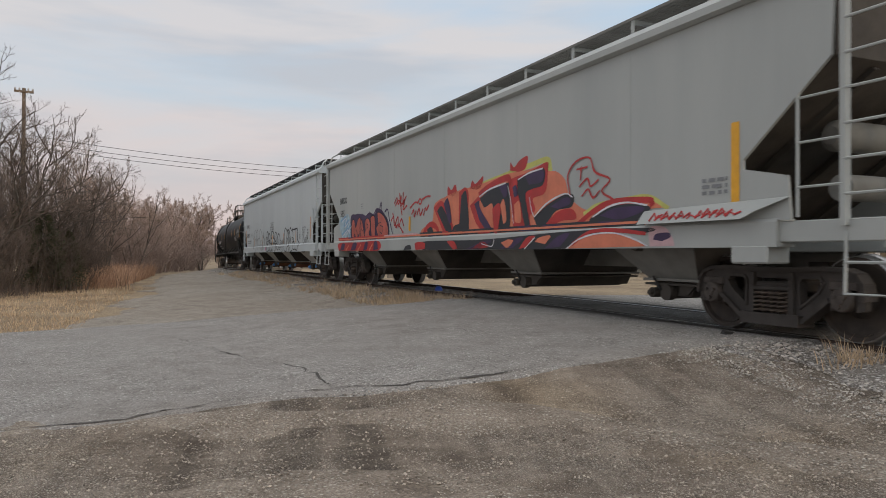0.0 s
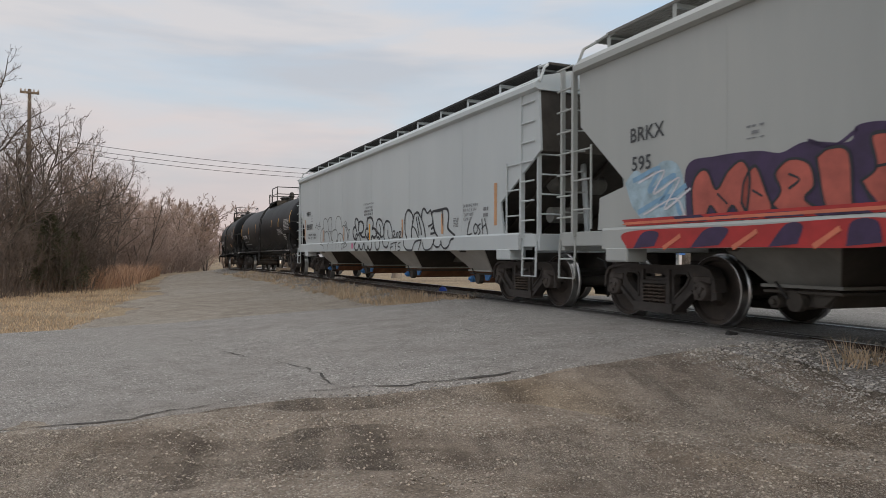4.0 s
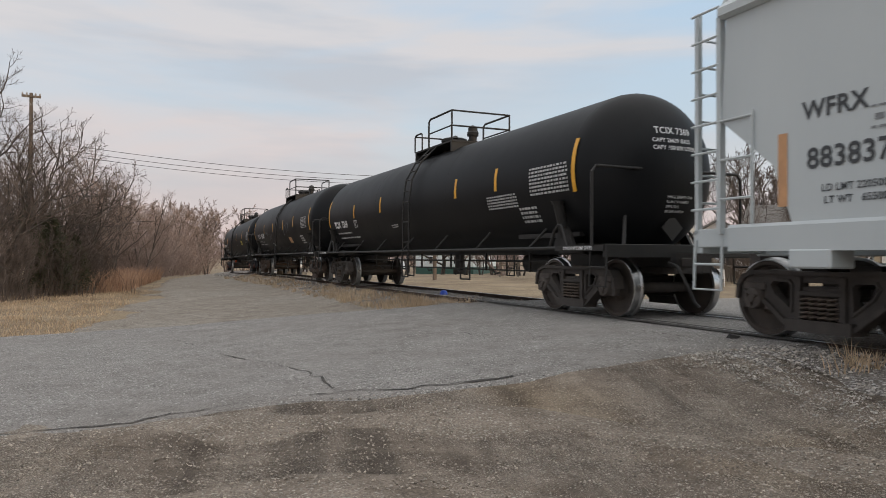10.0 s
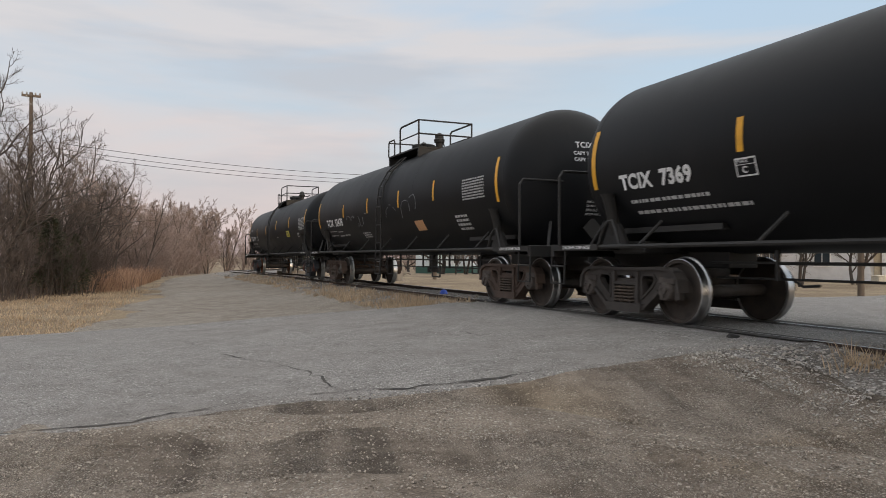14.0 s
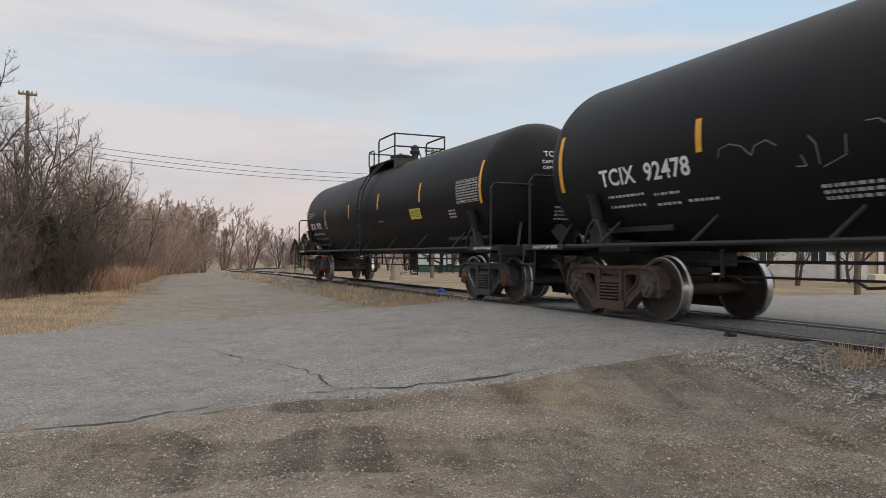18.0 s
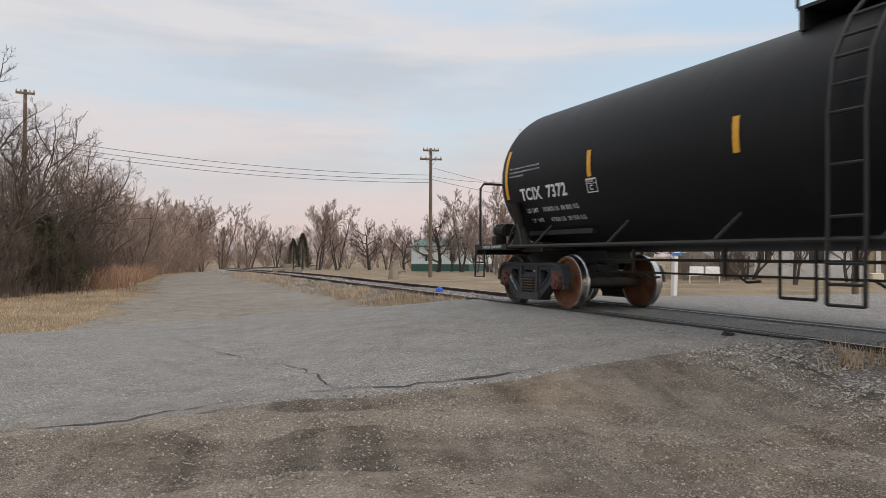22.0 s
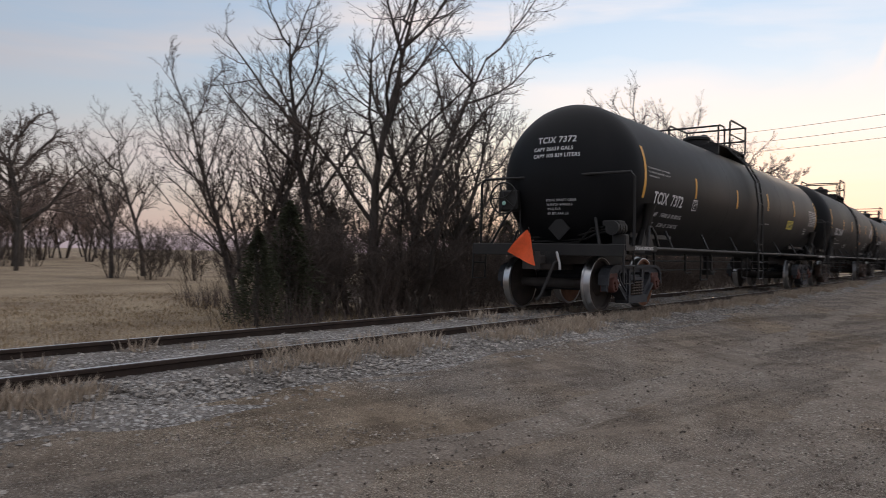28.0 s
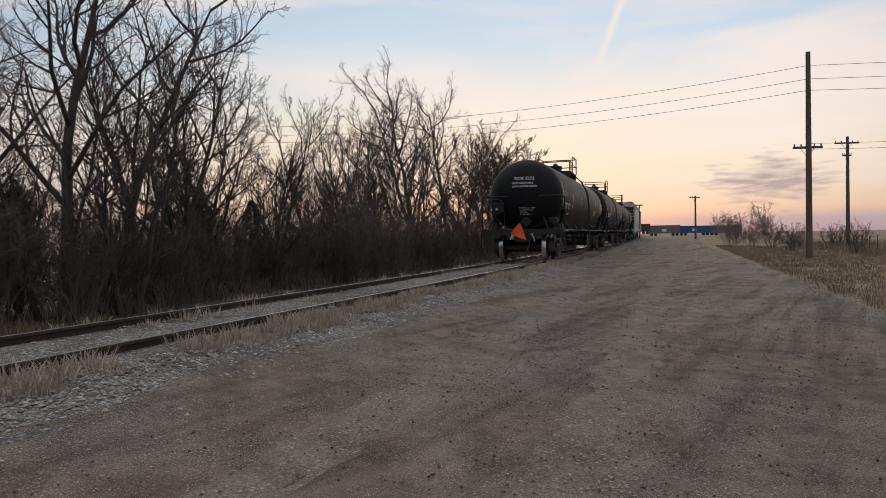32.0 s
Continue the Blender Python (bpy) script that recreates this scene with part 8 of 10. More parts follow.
    for k, (x, y, w, h_, mt, lab) in enumerate([(24.6, 40.6, 0.7, 0.45, CREAM, "cream plastic tub by the porch"), (26.0, 40.2, 0.5, 0.7, WEATHERED, "weathered crate by the porch"), (27.4, 40.6, 0.9, 0.5, FRAMEBLACK, "dark heap of things by the porch"), (29.6, 43, 0.5, 0.6, FRAMEWHITE, "white bucket in the yard")]):
        o = thing("yard_item", lab, "yard clutter", "yard clutter", m=pose(x, y, h1(x, y), 0, 0, 20 * k))
        part("body", Build().box(-w / 2, w / 2, -w / 2, w / 2, 0, h_, b=0.06), mt, o)
        part("rim", Build().box(-w / 2 - 0.02, w / 2 + 0.02, -w / 2 - 0.02, w / 2 + 0.02, h_ - 0.06, h_ - 0.02, b=0.01), mt, o)
    # boat on a trailer and a low trailer beyond the field
    bt = thing("boat_trailer", "low dark boat on a trailer beyond the field", "boat", m=pose(77.3, 23.9, h1(77, 24), 0, 0, -80))
    part("hull", Build().prism([(-2.6, 0.75), (-2.4, 0.45), (2.0, 0.45), (2.9, 0.95), (-2.6, 0.95)], -0.8, 0.8), FRAMEBLACK, bt, smooth=None)
    part("wheel", Build().lathe([(-0.09, 0.0), (-0.09, 0.3), (0.09, 0.3), (0.09, 0)], 16, "y", (-0.8, -0.75, 0.3)), TYRE, bt)
    part("wheel", Build().lathe([(-0.09, 0.0), (-0.09, 0.3), (0.09, 0.3), (0.09, 0)], 16, "y", (-0.8, 0.75, 0.3)), TYRE, bt)
    part("tongue", Build().tube([(1.5, 0, 0.4), (3.9, 0, 0.35)], 0.05, 6), GALV, bt)
    # stump, driftwood heap, blue marker by the rail, dark lump on the road
    st = thing("tree_stump", "grey weathered stump in the grass", "stump", m=pose(-2.9, 44, h1(-2.9, 44)))
    part("trunk", Build().tube([(0, 0, -0.1), (0.02, 0, 0.3), (0.05, 0.02, 0.85), (0.1, 0, 1.1)], [0.38, 0.3, 0.26, 0.2], 11), WEATHERED, st)
    part("root", Build().tube([(0.2, 0, 0.35), (0.6, 0.1, 0.5), (0.8, 0.1, 0.4)], 0.09, 7, 0.04), WEATHERED, st)
    st = thing("log_heap", "short heap of old ties beside the track", "log pile", m=pose(-9.6, 44.5, h1(-9.6, 44.5), 0, 0, 15))
    for k, (x, z, r) in enumerate(((-0.5, 0.14, 5), (0.1, 0.15, -8), (0.7, 0.13, 12), (0.1, 0.4, 4))):
        part("log", Build().box(-0.3, 0.3, -0.13, 0.13, -0.13, 0.13, pose(x, 0, z, 0, r, r), 0.02), WEATHERED, st)
    bl = thing("blue_marker", "small blue plastic marker between the rails", "marker", m=pose(*min(((float(p[0]) + 0.2, float(p[1]), float(p[2]) - 0.16) for p in TRK), key=lambda p: abs(p[0] - 0.0026 * p[1]) + (p[1] < 0)), 0, 0, 20))
    part("cap", Build().lathe([(0.0, 0.11), (0.1, 0.11), (0.17, 0.08), (0.2, 0)], 12, "z"), plain("blue_plastic", (0.03, 0.1, 0.6), 0.4), bl)
    part("foot", Build().box(-0.13, 0.13, -0.13, 0.13, -0.02, 0.02), plain("blue_plastic_dark", (0.02, 0.05, 0.3), 0.5), bl)
    lp = stones("dark_lump", 1, lambda r: (3.35, 8.4), FRAMEBLACK, 0.06, "black lump of asphalt on the dirt", "stone", 3)
    # rolling stock in the far yard
    cols = [FRAMEBLACK, TANKBLACK, plain("brown_boxcar_paint", (0.1, 0.055, 0.045), 0.7), plain("grey_boxcar_paint", (0.16, 0.16, 0.17), 0.7), plain("blue_boxcar_paint", (0.04, 0.1, 0.22), 0.7), plain("blue_boxcar_pale", (0.07, 0.14, 0.26), 0.7)]
    for k in range(6):
        x, y = 84 - 5.4 * k, -140 - 2.9 * k
        o = thing("boxcar", ("dark freight car standing in the far yard", "black freight car standing in the far yard", "brown freight car standing in the far yard", "grey freight car standing in the far yard", "blue freight car standing in the far yard", "pale blue freight car standing in the far yard")[k], "freight car", "standing freight cars", m=pose(x, y, h1(x, y) + 0.1, 0, 0, 27))
        hh = (1.8, 1.7, 2.1, 2.2, 2.0, 2.0)[k]
        part("body", Build().box(-3.2, 3.2, -1.0, 1.0, 0.55, hh, b=0.03), cols[k], o)
        rb = Build()
        for q in range(9):
            rb.box(-3.1 + q * 0.775 - 0.03, -3.1 + q * 0.775 + 0.03, 1.0, 1.05, 0.6, hh - 0.08)
        part("side_post", rb, cols[k], o)
        part("roof", Build().box(-3.25, 3.25, -1.05, 1.05, hh, hh + 0.08), cols[k], o)
        for q in (-2.2, 2.2):
            part("truck", Build().lathe([(-0.7, 0), (-0.7, 0.3), (0.7, 0.3), (0.7, 0)], 12, "y", (q - 0.4, 0, 0.3)).lathe([(-0.7, 0), (-0.7, 0.3), (0.7, 0.3), (0.7, 0)], 12, "y", (q + 0.4, 0, 0.3)), TRUCKIRON, o)
        if k in (3, 4):
            part("emblem", Build().box(-0.4, 0.5, 1.055, 1.06, 0.95, 1.5), FRAMEWHITE if k == 3 else SIGNWHITE, o, "pale painted emblem")
    # sagging wire fence at the right of the dirt road
    fn = thing("field_fence", "old fence of thin posts and wire in dry weeds", "fence", m=pose(3, -34, 0))
    for k in range(14):
        x, y = 3 + 1.7 * k * 0.45, -34 - 1.7 * k
        part("post", Build().tube([(x - 3, y + 34, h1(x, y) - 0.2), (x - 3 + 0.02 * (k % 3), y + 34, h1(x, y) + 1.15)], 0.04, 6), WEATHERED, fn)
    for z in (0.4, 0.75, 1.05):
        part("strand", Build().tube([(1.7 * k * 0.45, -1.7 * k, h1(3 + 1.7 * k * 0.45, -34 - 1.7 * k) + z) for k in range(14)], 0.006, 4), GALV, fn)


def dress_train():
    """Flag and lamp on the last car."""
    car = LAST[0]
    xe = -7.02 - 1.62
    f = Build()
    n = 6
    # a stiff hanging cloth with soft folds, held at its tip
    tip, left, low = Vector((-9.12, -0.09, 1.36)), Vector((-9.2, 0.24, 0.98)), Vector((-9.24, -0.34, 0.76))
    for i in range(n + 1):
        for j in range(n + 1):
            u, v = i / n, j / n
            p = tip + (left.lerp(low, u) - tip) * (0.06 + 0.94 * v)
            f.v.append((p.x - 0.045 * math.sin(5 * u + 3 * v), p.y, p.z - 0.03 * math.sin(3.1 * u) * v))
    f.f = [(i * (n + 1) + j, i * (n + 1) + j + 1, (i + 1) * (n + 1) + j + 1, (i + 1) * (n + 1) + j) for i in range(n) for j in range(n)]
    part("warning_flag", f, ORANGE, car, "bright orange warning flag", smooth=60)
    part("flag_staff", Build().tube([(-8.9, -0.06, 0.9), (-9.13, -0.11, 1.37)], 0.012, 6), FRAMEBLACK, car)
    # rear light lens; its green glow is only a plain pale colour
    part("rear_light_lens", Build().lathe([(0.0, 0.0), (0.0, 0.04), (-0.012, 0.035), (-0.02, 0.0)], 16, "x", (-8.26, 0.93, 1.86)), plain("pale_green_disc", (0.35, 0.62, 0.52), 0.5), car, "pale green lens of the rear light")
    h = Build().tube([(xe + 0.05, -0.35, 0.9), (xe - 0.1, -0.42, 0.98), (xe - 0.16, -0.5, 0.82), (xe - 0.17, -0.52, 0.7)], 0.022, 7)
    part("cut_lever", h, GALV, car, "pale uncoupling lever end")


build_poles()
build_signs()
build_village()
dress_train()


# ---- spray paint on the hopper cars ----
SPRAY_SALMON = plain("salmon_spray_paint", (0.62, 0.19, 0.11), 0.6, var=0.15, scale=3)
SPRAY_RED = plain("red_spray_paint", (0.42, 0.03, 0.03), 0.55, var=0.2, scale=4)
SPRAY_PURPLE = plain("dark_purple_spray_paint", (0.045, 0.025, 0.075), 0.55, var=0.3, scale=4)
SPRAY_BLUE = plain("pale_blue_spray_paint", (0.2, 0.36, 0.52), 0.6)
SPRAY_WHITE = plain("white_spray_paint", (0.62, 0.62, 0.66), 0.6)
SPRAY_YELLOW = plain("yellow_green_spray_paint", (0.5, 0.5, 0.14), 0.6)
SPRAY_BLACK = plain("black_spray_paint", (0.025, 0.028, 0.035), 0.6)
SPRAY_GREY = plain("grey_marker_line", (0.12, 0.125, 0.13), 0.6)
SPRAY_PINK = plain("pale_pink_spray_paint", (0.55, 0.36, 0.38), 0.6)
SPRAY_ROSE = plain("rose_red_spray_paint", (0.42, 0.1, 0.075), 0.6, var=0.3, scale=3)
SPRAY_PALEPIECE = plain("pale_blue_filled_spray_paint", (0.33, 0.45, 0.52), 0.6, var=0.3, scale=5)
SPRAY_PINKDOT = plain("pink_paint_dot", (0.6, 0.2, 0.32), 0.6)
SILL = (GREY[0], 0, 0)
PSILL = (PALE[0], 0, 0)

def curve_through(p, n=8):
    """Extra points on a rounded line through p."""
    q = [Vector(a) for a in p]
    q = [2 * q[0] - q[1]] + q + [2 * q[-1] - q[-2]]
    out = []
    for i in range(1, len(q) - 2):
        a, b, c, d = q[i - 1:i + 3]
        for k in range(n):
            t = k / n
            out.append(0.5 * ((2 * b) + (c - a) * t + (2 * a - 5 * b + 4 * c - d) * t * t + (3 * b - a - 3 * c + d) * t**3))
    return out + [q[-2]]


def spray(on, mat, width, layer, fill, pts):
    """A painted line or filled shape on a car's near side: width, layer, filled or not, points along and up the side."""
    car = on[0]
    y = (-1.587 if on is SILL or on is PSILL else -1.552) - 0.003 * layer
    b = Build()
    line = curve_through(pts)
    if fill:
        b.v = [(p.x, y, p.y) for p in line[:-1]]
        b.f = [tuple(range(len(b.v)))]
    else:
        k = len(line)
        for i, p in enumerate(line):
            d = line[min(i + 1, k - 1)] - line[max(i - 1, 0)]
            d = d.normalized() if d.length > 1e-6 else Vector((1, 0))
            w = width / 2 * (0.88 + 0.12 * math.sin(i * 0.31 + layer))
            n = Vector((-d.y, d.x)) * w
            e = d * (w * 0.6 if i == k - 1 else -w * 0.6 if i == 0 else 0)
            b.v += [(p.x + n.x + e.x, y, p.y + n.y + e.y), (p.x - n.x + e.x, y, p.y - n.y + e.y)]
        b.f = [(2 * i, 2 * i + 1, 2 * i + 3, 2 * i + 2) for i in range(k - 1)]
    part("graffiti_fill" if fill else "graffiti_stroke", b, mat, car, smooth=None)


def build_sill_paint():
    car = GREY[0]
    # paint carried over the sloped upper face of the sill
    def slope(x0, x1, z0, z1, mat, off):
        z0, z1 = z0 + 0.005, z1 - 0.04
        yy = lambda z: -1.562 - off
        part("sill_paint", Build().add([(x0, yy(z0), z0), (x1, yy(z0), z0), (x1 - 0.1, yy(z1), z1), (x0 - 0.1, yy(z1), z1)], [(0, 1, 2, 3)]), mat, car, smooth=None)
    slope(-1.25, 6.3, 1.3, 1.44, SPRAY_BLACK, 0.004)
    slope(-3.65, -1.35, 1.32, 1.44, SPRAY_PINK, 0.004)
    slope(-7.9, -3.7, 1.3, 1.44, SPRAY_RED, 0.004)
    rnd = random.Random(5)
    x = -7.8
    while x < 5.7:
        w = rnd.uniform(0.15, 0.6)
        slope(x, x + w, 1.3 + rnd.uniform(0, 0.05), 1.44 - rnd.uniform(0, 0.05), rnd.choice((SPRAY_RED, SPRAY_PURPLE, SPRAY_SALMON, SPRAY_PURPLE)), 0.007)
        x += w * rnd.uniform(1.1, 2.4)
        x += 2.3 * (-3.9 < x < -1.4)
    slope(-7.9, 6.3, 1.358, 1.368, SPRAY_SALMON, 0.01)
    # slanted cover plate above the sill near the front truck
    b = Build()
    rim = [(6.37, 1.305), (8.08, 1.305), (8.25, 1.38), (8.6, 1.51), (6.4, 1.47)]
    deep = [-1.7, -1.7, -1.68, -1.58, -1.6]
    b.v = [(x, y - o, z - o * 0.4) for o in (0.0, -0.03) for (x, z), y in zip(rim, deep)]
    b.f = [(0, 1, 2, 3, 4), (9, 8, 7, 6, 5)] + [(i, i + 5, (i + 1) % 5 + 5, (i + 1) % 5) for i in range(5)]
    part("sill_cover", b, HOPGREY, car, "slanted grey cover plate above the sill", smooth=None)
    for k, (dx, h) in enumerate([(0.0, 0.1), (0.1, 0.07), (0.22, 0.11), (0.36, 0.06), (0.48, 0.1), (0.66, 0.05), (0.8, 0.09), (0.9, 0.11), (1.02, 0.08), (1.12, 0.1), (1.26, 0.06)]):
        pts = [(6.6 + dx, 1.34), (6.64 + dx, 1.34 + h), (6.72 + dx, 1.36), (6.8 + dx, 1.34 + h * 0.8)]
        part("graffiti_stroke", Build().tube([(x, -1.706 + (z - 1.305) * 0.6, z) for x, z in pts], 0.013, 4), SPRAY_RED, car, smooth=None)


build_sill_paint()
spray(GREY, SPRAY_SALMON, 0, 1, True, [(-1.38, 1.04), (-1.25, 1.45), (-0.64, 1.63), (-0.49, 2), (0.11, 2.13), (0.79, 2.21), (1.42, 2.23), (1.94, 2.27), (2.75, 2.34), (3.43, 2.34), (3.95, 2.38), (4.04, 2.26), (4.28, 2.22), (4.52, 2.07), (4.67, 1.78), (5.11, 1.57), (5.7, 1.68), (6.46, 1.64), (6.78, 1.52), (6.35, 1.49), (6.33, 1.28), (5.38, 1.25), (2.76, 1.18), (-1.38, 1.09)])
spray(GREY, SPRAY_YELLOW, 0.12, 0, False, [(1.3, 2.02), (1.66, 2.21), (2.75, 2.34), (2.91, 2.38), (3.43, 2.4), (4, 2.44), (4.1, 2.27)])
spray(GREY, SPRAY_YELLOW, 0.08, 2, False, [(5.04, 1.51), (5.38, 1.63), (6.01, 1.66), (6.46, 1.66), (6.8, 1.5)])
spray(GREY, SPRAY_RED, 0, 2, True, [(-0.55, 1.93), (-0.07, 2.03), (0.45, 1.5), (0.45, 1.17), (0.2, 1.17), (-0.18, 1.52)])
spray(GREY, SPRAY_BLACK, 0, 3, True, [(-0.36, 1.84), (-0.09, 1.92), (0.37, 1.48), (0.31, 1.22), (0.11, 1.39)])
spray(GREY, SPRAY_PURPLE, 0, 4, True, [(-0.01, 1.98), (0.22, 2.07), (0.39, 1.61), (0.25, 1.55)])
spray(GREY, SPRAY_RED, 0, 2, True, [(0.74, 2.16), (1.03, 2.24), (1.18, 2.03), (1.03, 1.45), (0.69, 1.51)])
spray(GREY, SPRAY_BLACK, 0, 3, True, [(0.85, 2.1), (1.08, 2.12), (1.16, 1.25), (0.4, 1.21), (0.48, 1.47), (0.8, 1.53)])
spray(GREY, SPRAY_RED, 0, 4, True, [(0.42, 1.32), (0.56, 1.41), (0.72, 1.28), (0.61, 1.19), (0.42, 1.21)])
spray(GREY, SPRAY_RED, 0, 2, True, [(1.23, 1.86), (1.64, 2.03), (1.69, 1.95), (1.5, 1.76), (2.3, 1.23), (1.95, 1.23), (1.43, 1.55)])
spray(GREY, SPRAY_PURPLE, 0, 3, True, [(1.43, 1.88), (1.62, 1.93), (1.71, 1.75), (2.3, 1.25), (2.08, 1.25), (1.57, 1.62)])
spray(GREY, SPRAY_BLACK, 0, 3, True, [(1.66, 1.97), (2.08, 2.11), (2.69, 2.18), (2.79, 2.09), (2.82, 1.43), (2.64, 1.39), (2.3, 1.45), (2.17, 1.79), (1.78, 1.79)])
spray(GREY, SPRAY_PURPLE, 0, 4, True, [(2.42, 2.14), (2.69, 2.16), (2.73, 1.97), (2.59, 1.91)])
spray(GREY, SPRAY_SALMON, 0, 4, True, [(1.83, 1.75), (2.17, 1.84), (2.15, 1.44), (2.06, 1.46)])
spray(GREY, SPRAY_RED, 0, 5, True, [(2.17, 1.75), (2.42, 1.84), (2.49, 1.69), (2.36, 1.31), (2.23, 1.31)])
spray(GREY, SPRAY_SALMON, 0, 4, True, [(2.47, 1.81), (2.61, 1.89), (2.7, 1.54), (2.57, 1.44)])
spray(GREY, SPRAY_RED, 0.13, 2, False, [(1.66, 2.05), (2.03, 2.18), (2.71, 2.27), (2.81, 2.13)])
spray(GREY, SPRAY_WHITE, 0.035, 5, False, [(1.66, 2.01), (2.08, 2.12), (2.67, 2.18)])
spray(GREY, SPRAY_RED, 0, 2, True, [(2.79, 2.11), (2.85, 2.23), (3.52, 2.31), (4, 2.4), (4.04, 2.28), (3.96, 1.92), (3.59, 1.84), (3.66, 1.65), (3.48, 1.54), (3.54, 1.28), (3.25, 1.31), (2.88, 1.43)])
spray(GREY, SPRAY_BLACK, 0, 3, True, [(3.07, 2.21), (3.43, 2.28), (3.92, 2.31), (3.9, 2.05), (3.54, 2), (3.35, 1.91), (3.49, 1.41), (3.34, 1.38), (3.19, 1.77), (3.07, 1.99)])
spray(GREY, SPRAY_PURPLE, 0, 4, True, [(3.33, 2.24), (3.89, 2.28), (3.87, 2.1), (3.41, 2.08)])
spray(GREY, SPRAY_PURPLE, 0, 4, True, [(2.91, 2.08), (3.03, 2.11), (3.09, 1.94), (2.95, 1.9)])
spray(GREY, SPRAY_SALMON, 0, 4, True, [(2.97, 1.78), (3.15, 1.82), (3.21, 1.48), (2.96, 1.47)])
spray(GREY, SPRAY_WHITE, 0.03, 5, False, [(3.11, 2.2), (3.48, 2.28), (3.9, 2.31)])
spray(GREY, SPRAY_WHITE, 0.02, 5, False, [(2.75, 2.12), (2.84, 1.91), (2.92, 1.61), (2.96, 1.45)])
spray(GREY, SPRAY_WHITE, 0.02, 5, False, [(3.48, 1.87), (3.56, 1.65), (3.63, 1.54)])
spray(GREY, SPRAY_BLACK, 0, 2, True, [(3.61, 1.52), (4.04, 1.71), (4.52, 1.84), (4.75, 1.81), (4.7, 1.64), (4.29, 1.6), (3.96, 1.39), (3.7, 1.34)])
spray(GREY, SPRAY_PURPLE, 0, 3, True, [(4.12, 1.68), (4.52, 1.79), (4.67, 1.76), (4.64, 1.68), (4.29, 1.62)])
spray(GREY, SPRAY_WHITE, 0.03, 5, False, [(3.65, 1.54), (4.04, 1.74), (4.52, 1.85), (4.73, 1.79)])
spray(GREY, SPRAY_RED, 0, 2, True, [(3.84, 1.32), (4.29, 1.57), (4.7, 1.61), (4.82, 1.45), (4.4, 1.43), (4.08, 1.3)])
spray(GREY, SPRAY_BLACK, 0, 3, True, [(5.11, 1.34), (5.25, 1.48), (5.64, 1.58), (6.01, 1.6), (6.44, 1.55), (6.46, 1.49), (6.34, 1.46), (6.33, 1.29), (5.64, 1.29)])
spray(GREY, SPRAY_PURPLE, 0, 4, True, [(5.41, 1.47), (5.77, 1.56), (6.31, 1.55), (6.29, 1.47), (5.77, 1.37)])
spray(GREY, SPRAY_RED, 0.1, 3, False, [(4.91, 1.38), (5.25, 1.54), (5.7, 1.64), (6.44, 1.63), (6.51, 1.57)])
spray(GREY, SPRAY_WHITE, 0.03, 5, False, [(5.25, 1.46), (5.64, 1.59), (6.03, 1.62), (6.42, 1.56)])
spray(GREY, SPRAY_RED, 0.14, 3, False, [(-1.05, 1.19), (-1.05, 1.42), (-0.67, 1.56), (-0.33, 1.45), (-0.36, 1.23)])
spray(GREY, SPRAY_BLACK, 0, 4, True, [(-0.89, 1.47), (-0.67, 1.51), (-0.54, 1.38), (-0.67, 1.24), (-0.89, 1.29)])
spray(GREY, SPRAY_RED, 0, 1, True, [(2.81, 2.39), (2.83, 2.53), (2.95, 2.43), (3.14, 2.53), (3.41, 2.57), (3.33, 2.37), (3.05, 2.33)])
spray(GREY, SPRAY_RED, 0, 1, True, [(0.16, 2.15), (0.19, 2.33), (0.36, 2.24), (0.55, 2.34), (0.61, 2.18), (0.39, 2.09)])
spray(GREY, SPRAY_RED, 0, 1, True, [(1.23, 2.2), (1.33, 2.35), (1.47, 2.27), (1.78, 2.39), (1.71, 2.2), (1.47, 2.15)])
spray(SILL, SPRAY_BLACK, 0, 1, True, [(-1.11, 1.005), (-1.11, 1.19), (1.81, 1.19), (4.63, 1.264), (6.44, 1.264), (6.44, 1.2), (5.48, 1.22), (4.92, 1.14), (4.63, 1.005), (1.81, 1.005)])
spray(SILL, SPRAY_SALMON, 0, 2, True, [(4.63, 1.005), (4.92, 1.12), (5.34, 1.2), (5.8, 1.2), (6.21, 1.12), (6.46, 1.01)])
spray(SILL, SPRAY_RED, 0.06, 3, False, [(4.78, 1.07), (5.21, 1.24), (5.8, 1.25), (6.42, 1.19)])
spray(SILL, SPRAY_WHITE, 0.025, 4, False, [(4.63, 1.005), (4.95, 1.14), (5.34, 1.21), (5.8, 1.21), (6.21, 1.12), (6.46, 1.03)])
spray(SILL, SPRAY_PURPLE, 0, 2, True, [(1.08, 1.005), (1.81, 1.15), (2.17, 1.15), (1.62, 1.005)])
spray(SILL, SPRAY_PURPLE, 0, 2, True, [(2.47, 1.005), (2.98, 1.17), (3.35, 1.19), (2.92, 1.005)])
spray(SILL, SPRAY_PURPLE, 0, 2, True, [(3.99, 1.005), (4.39, 1.2), (4.7, 1.23), (4.4, 1.005)])
spray(SILL, SPRAY_SALMON, 0, 3, True, [(2.56, 1.12), (2.78, 1.03), (3, 1.15), (2.78, 1.18)])
spray(SILL, SPRAY_SALMON, 0, 3, True, [(3.71, 1.12), (3.85, 1.19), (4.18, 1.21), (3.99, 1.06)])
spray(SILL, SPRAY_RED, 0, 2, True, [(-1.52, 1.005), (-1.52, 1.17), (-0.98, 1.16), (-0.98, 1.005)])
spray(SILL, SPRAY_RED, 0, 2, True, [(0.55, 1.005), (0.24, 1.17), (0.57, 1.17), (0.76, 1.005)])
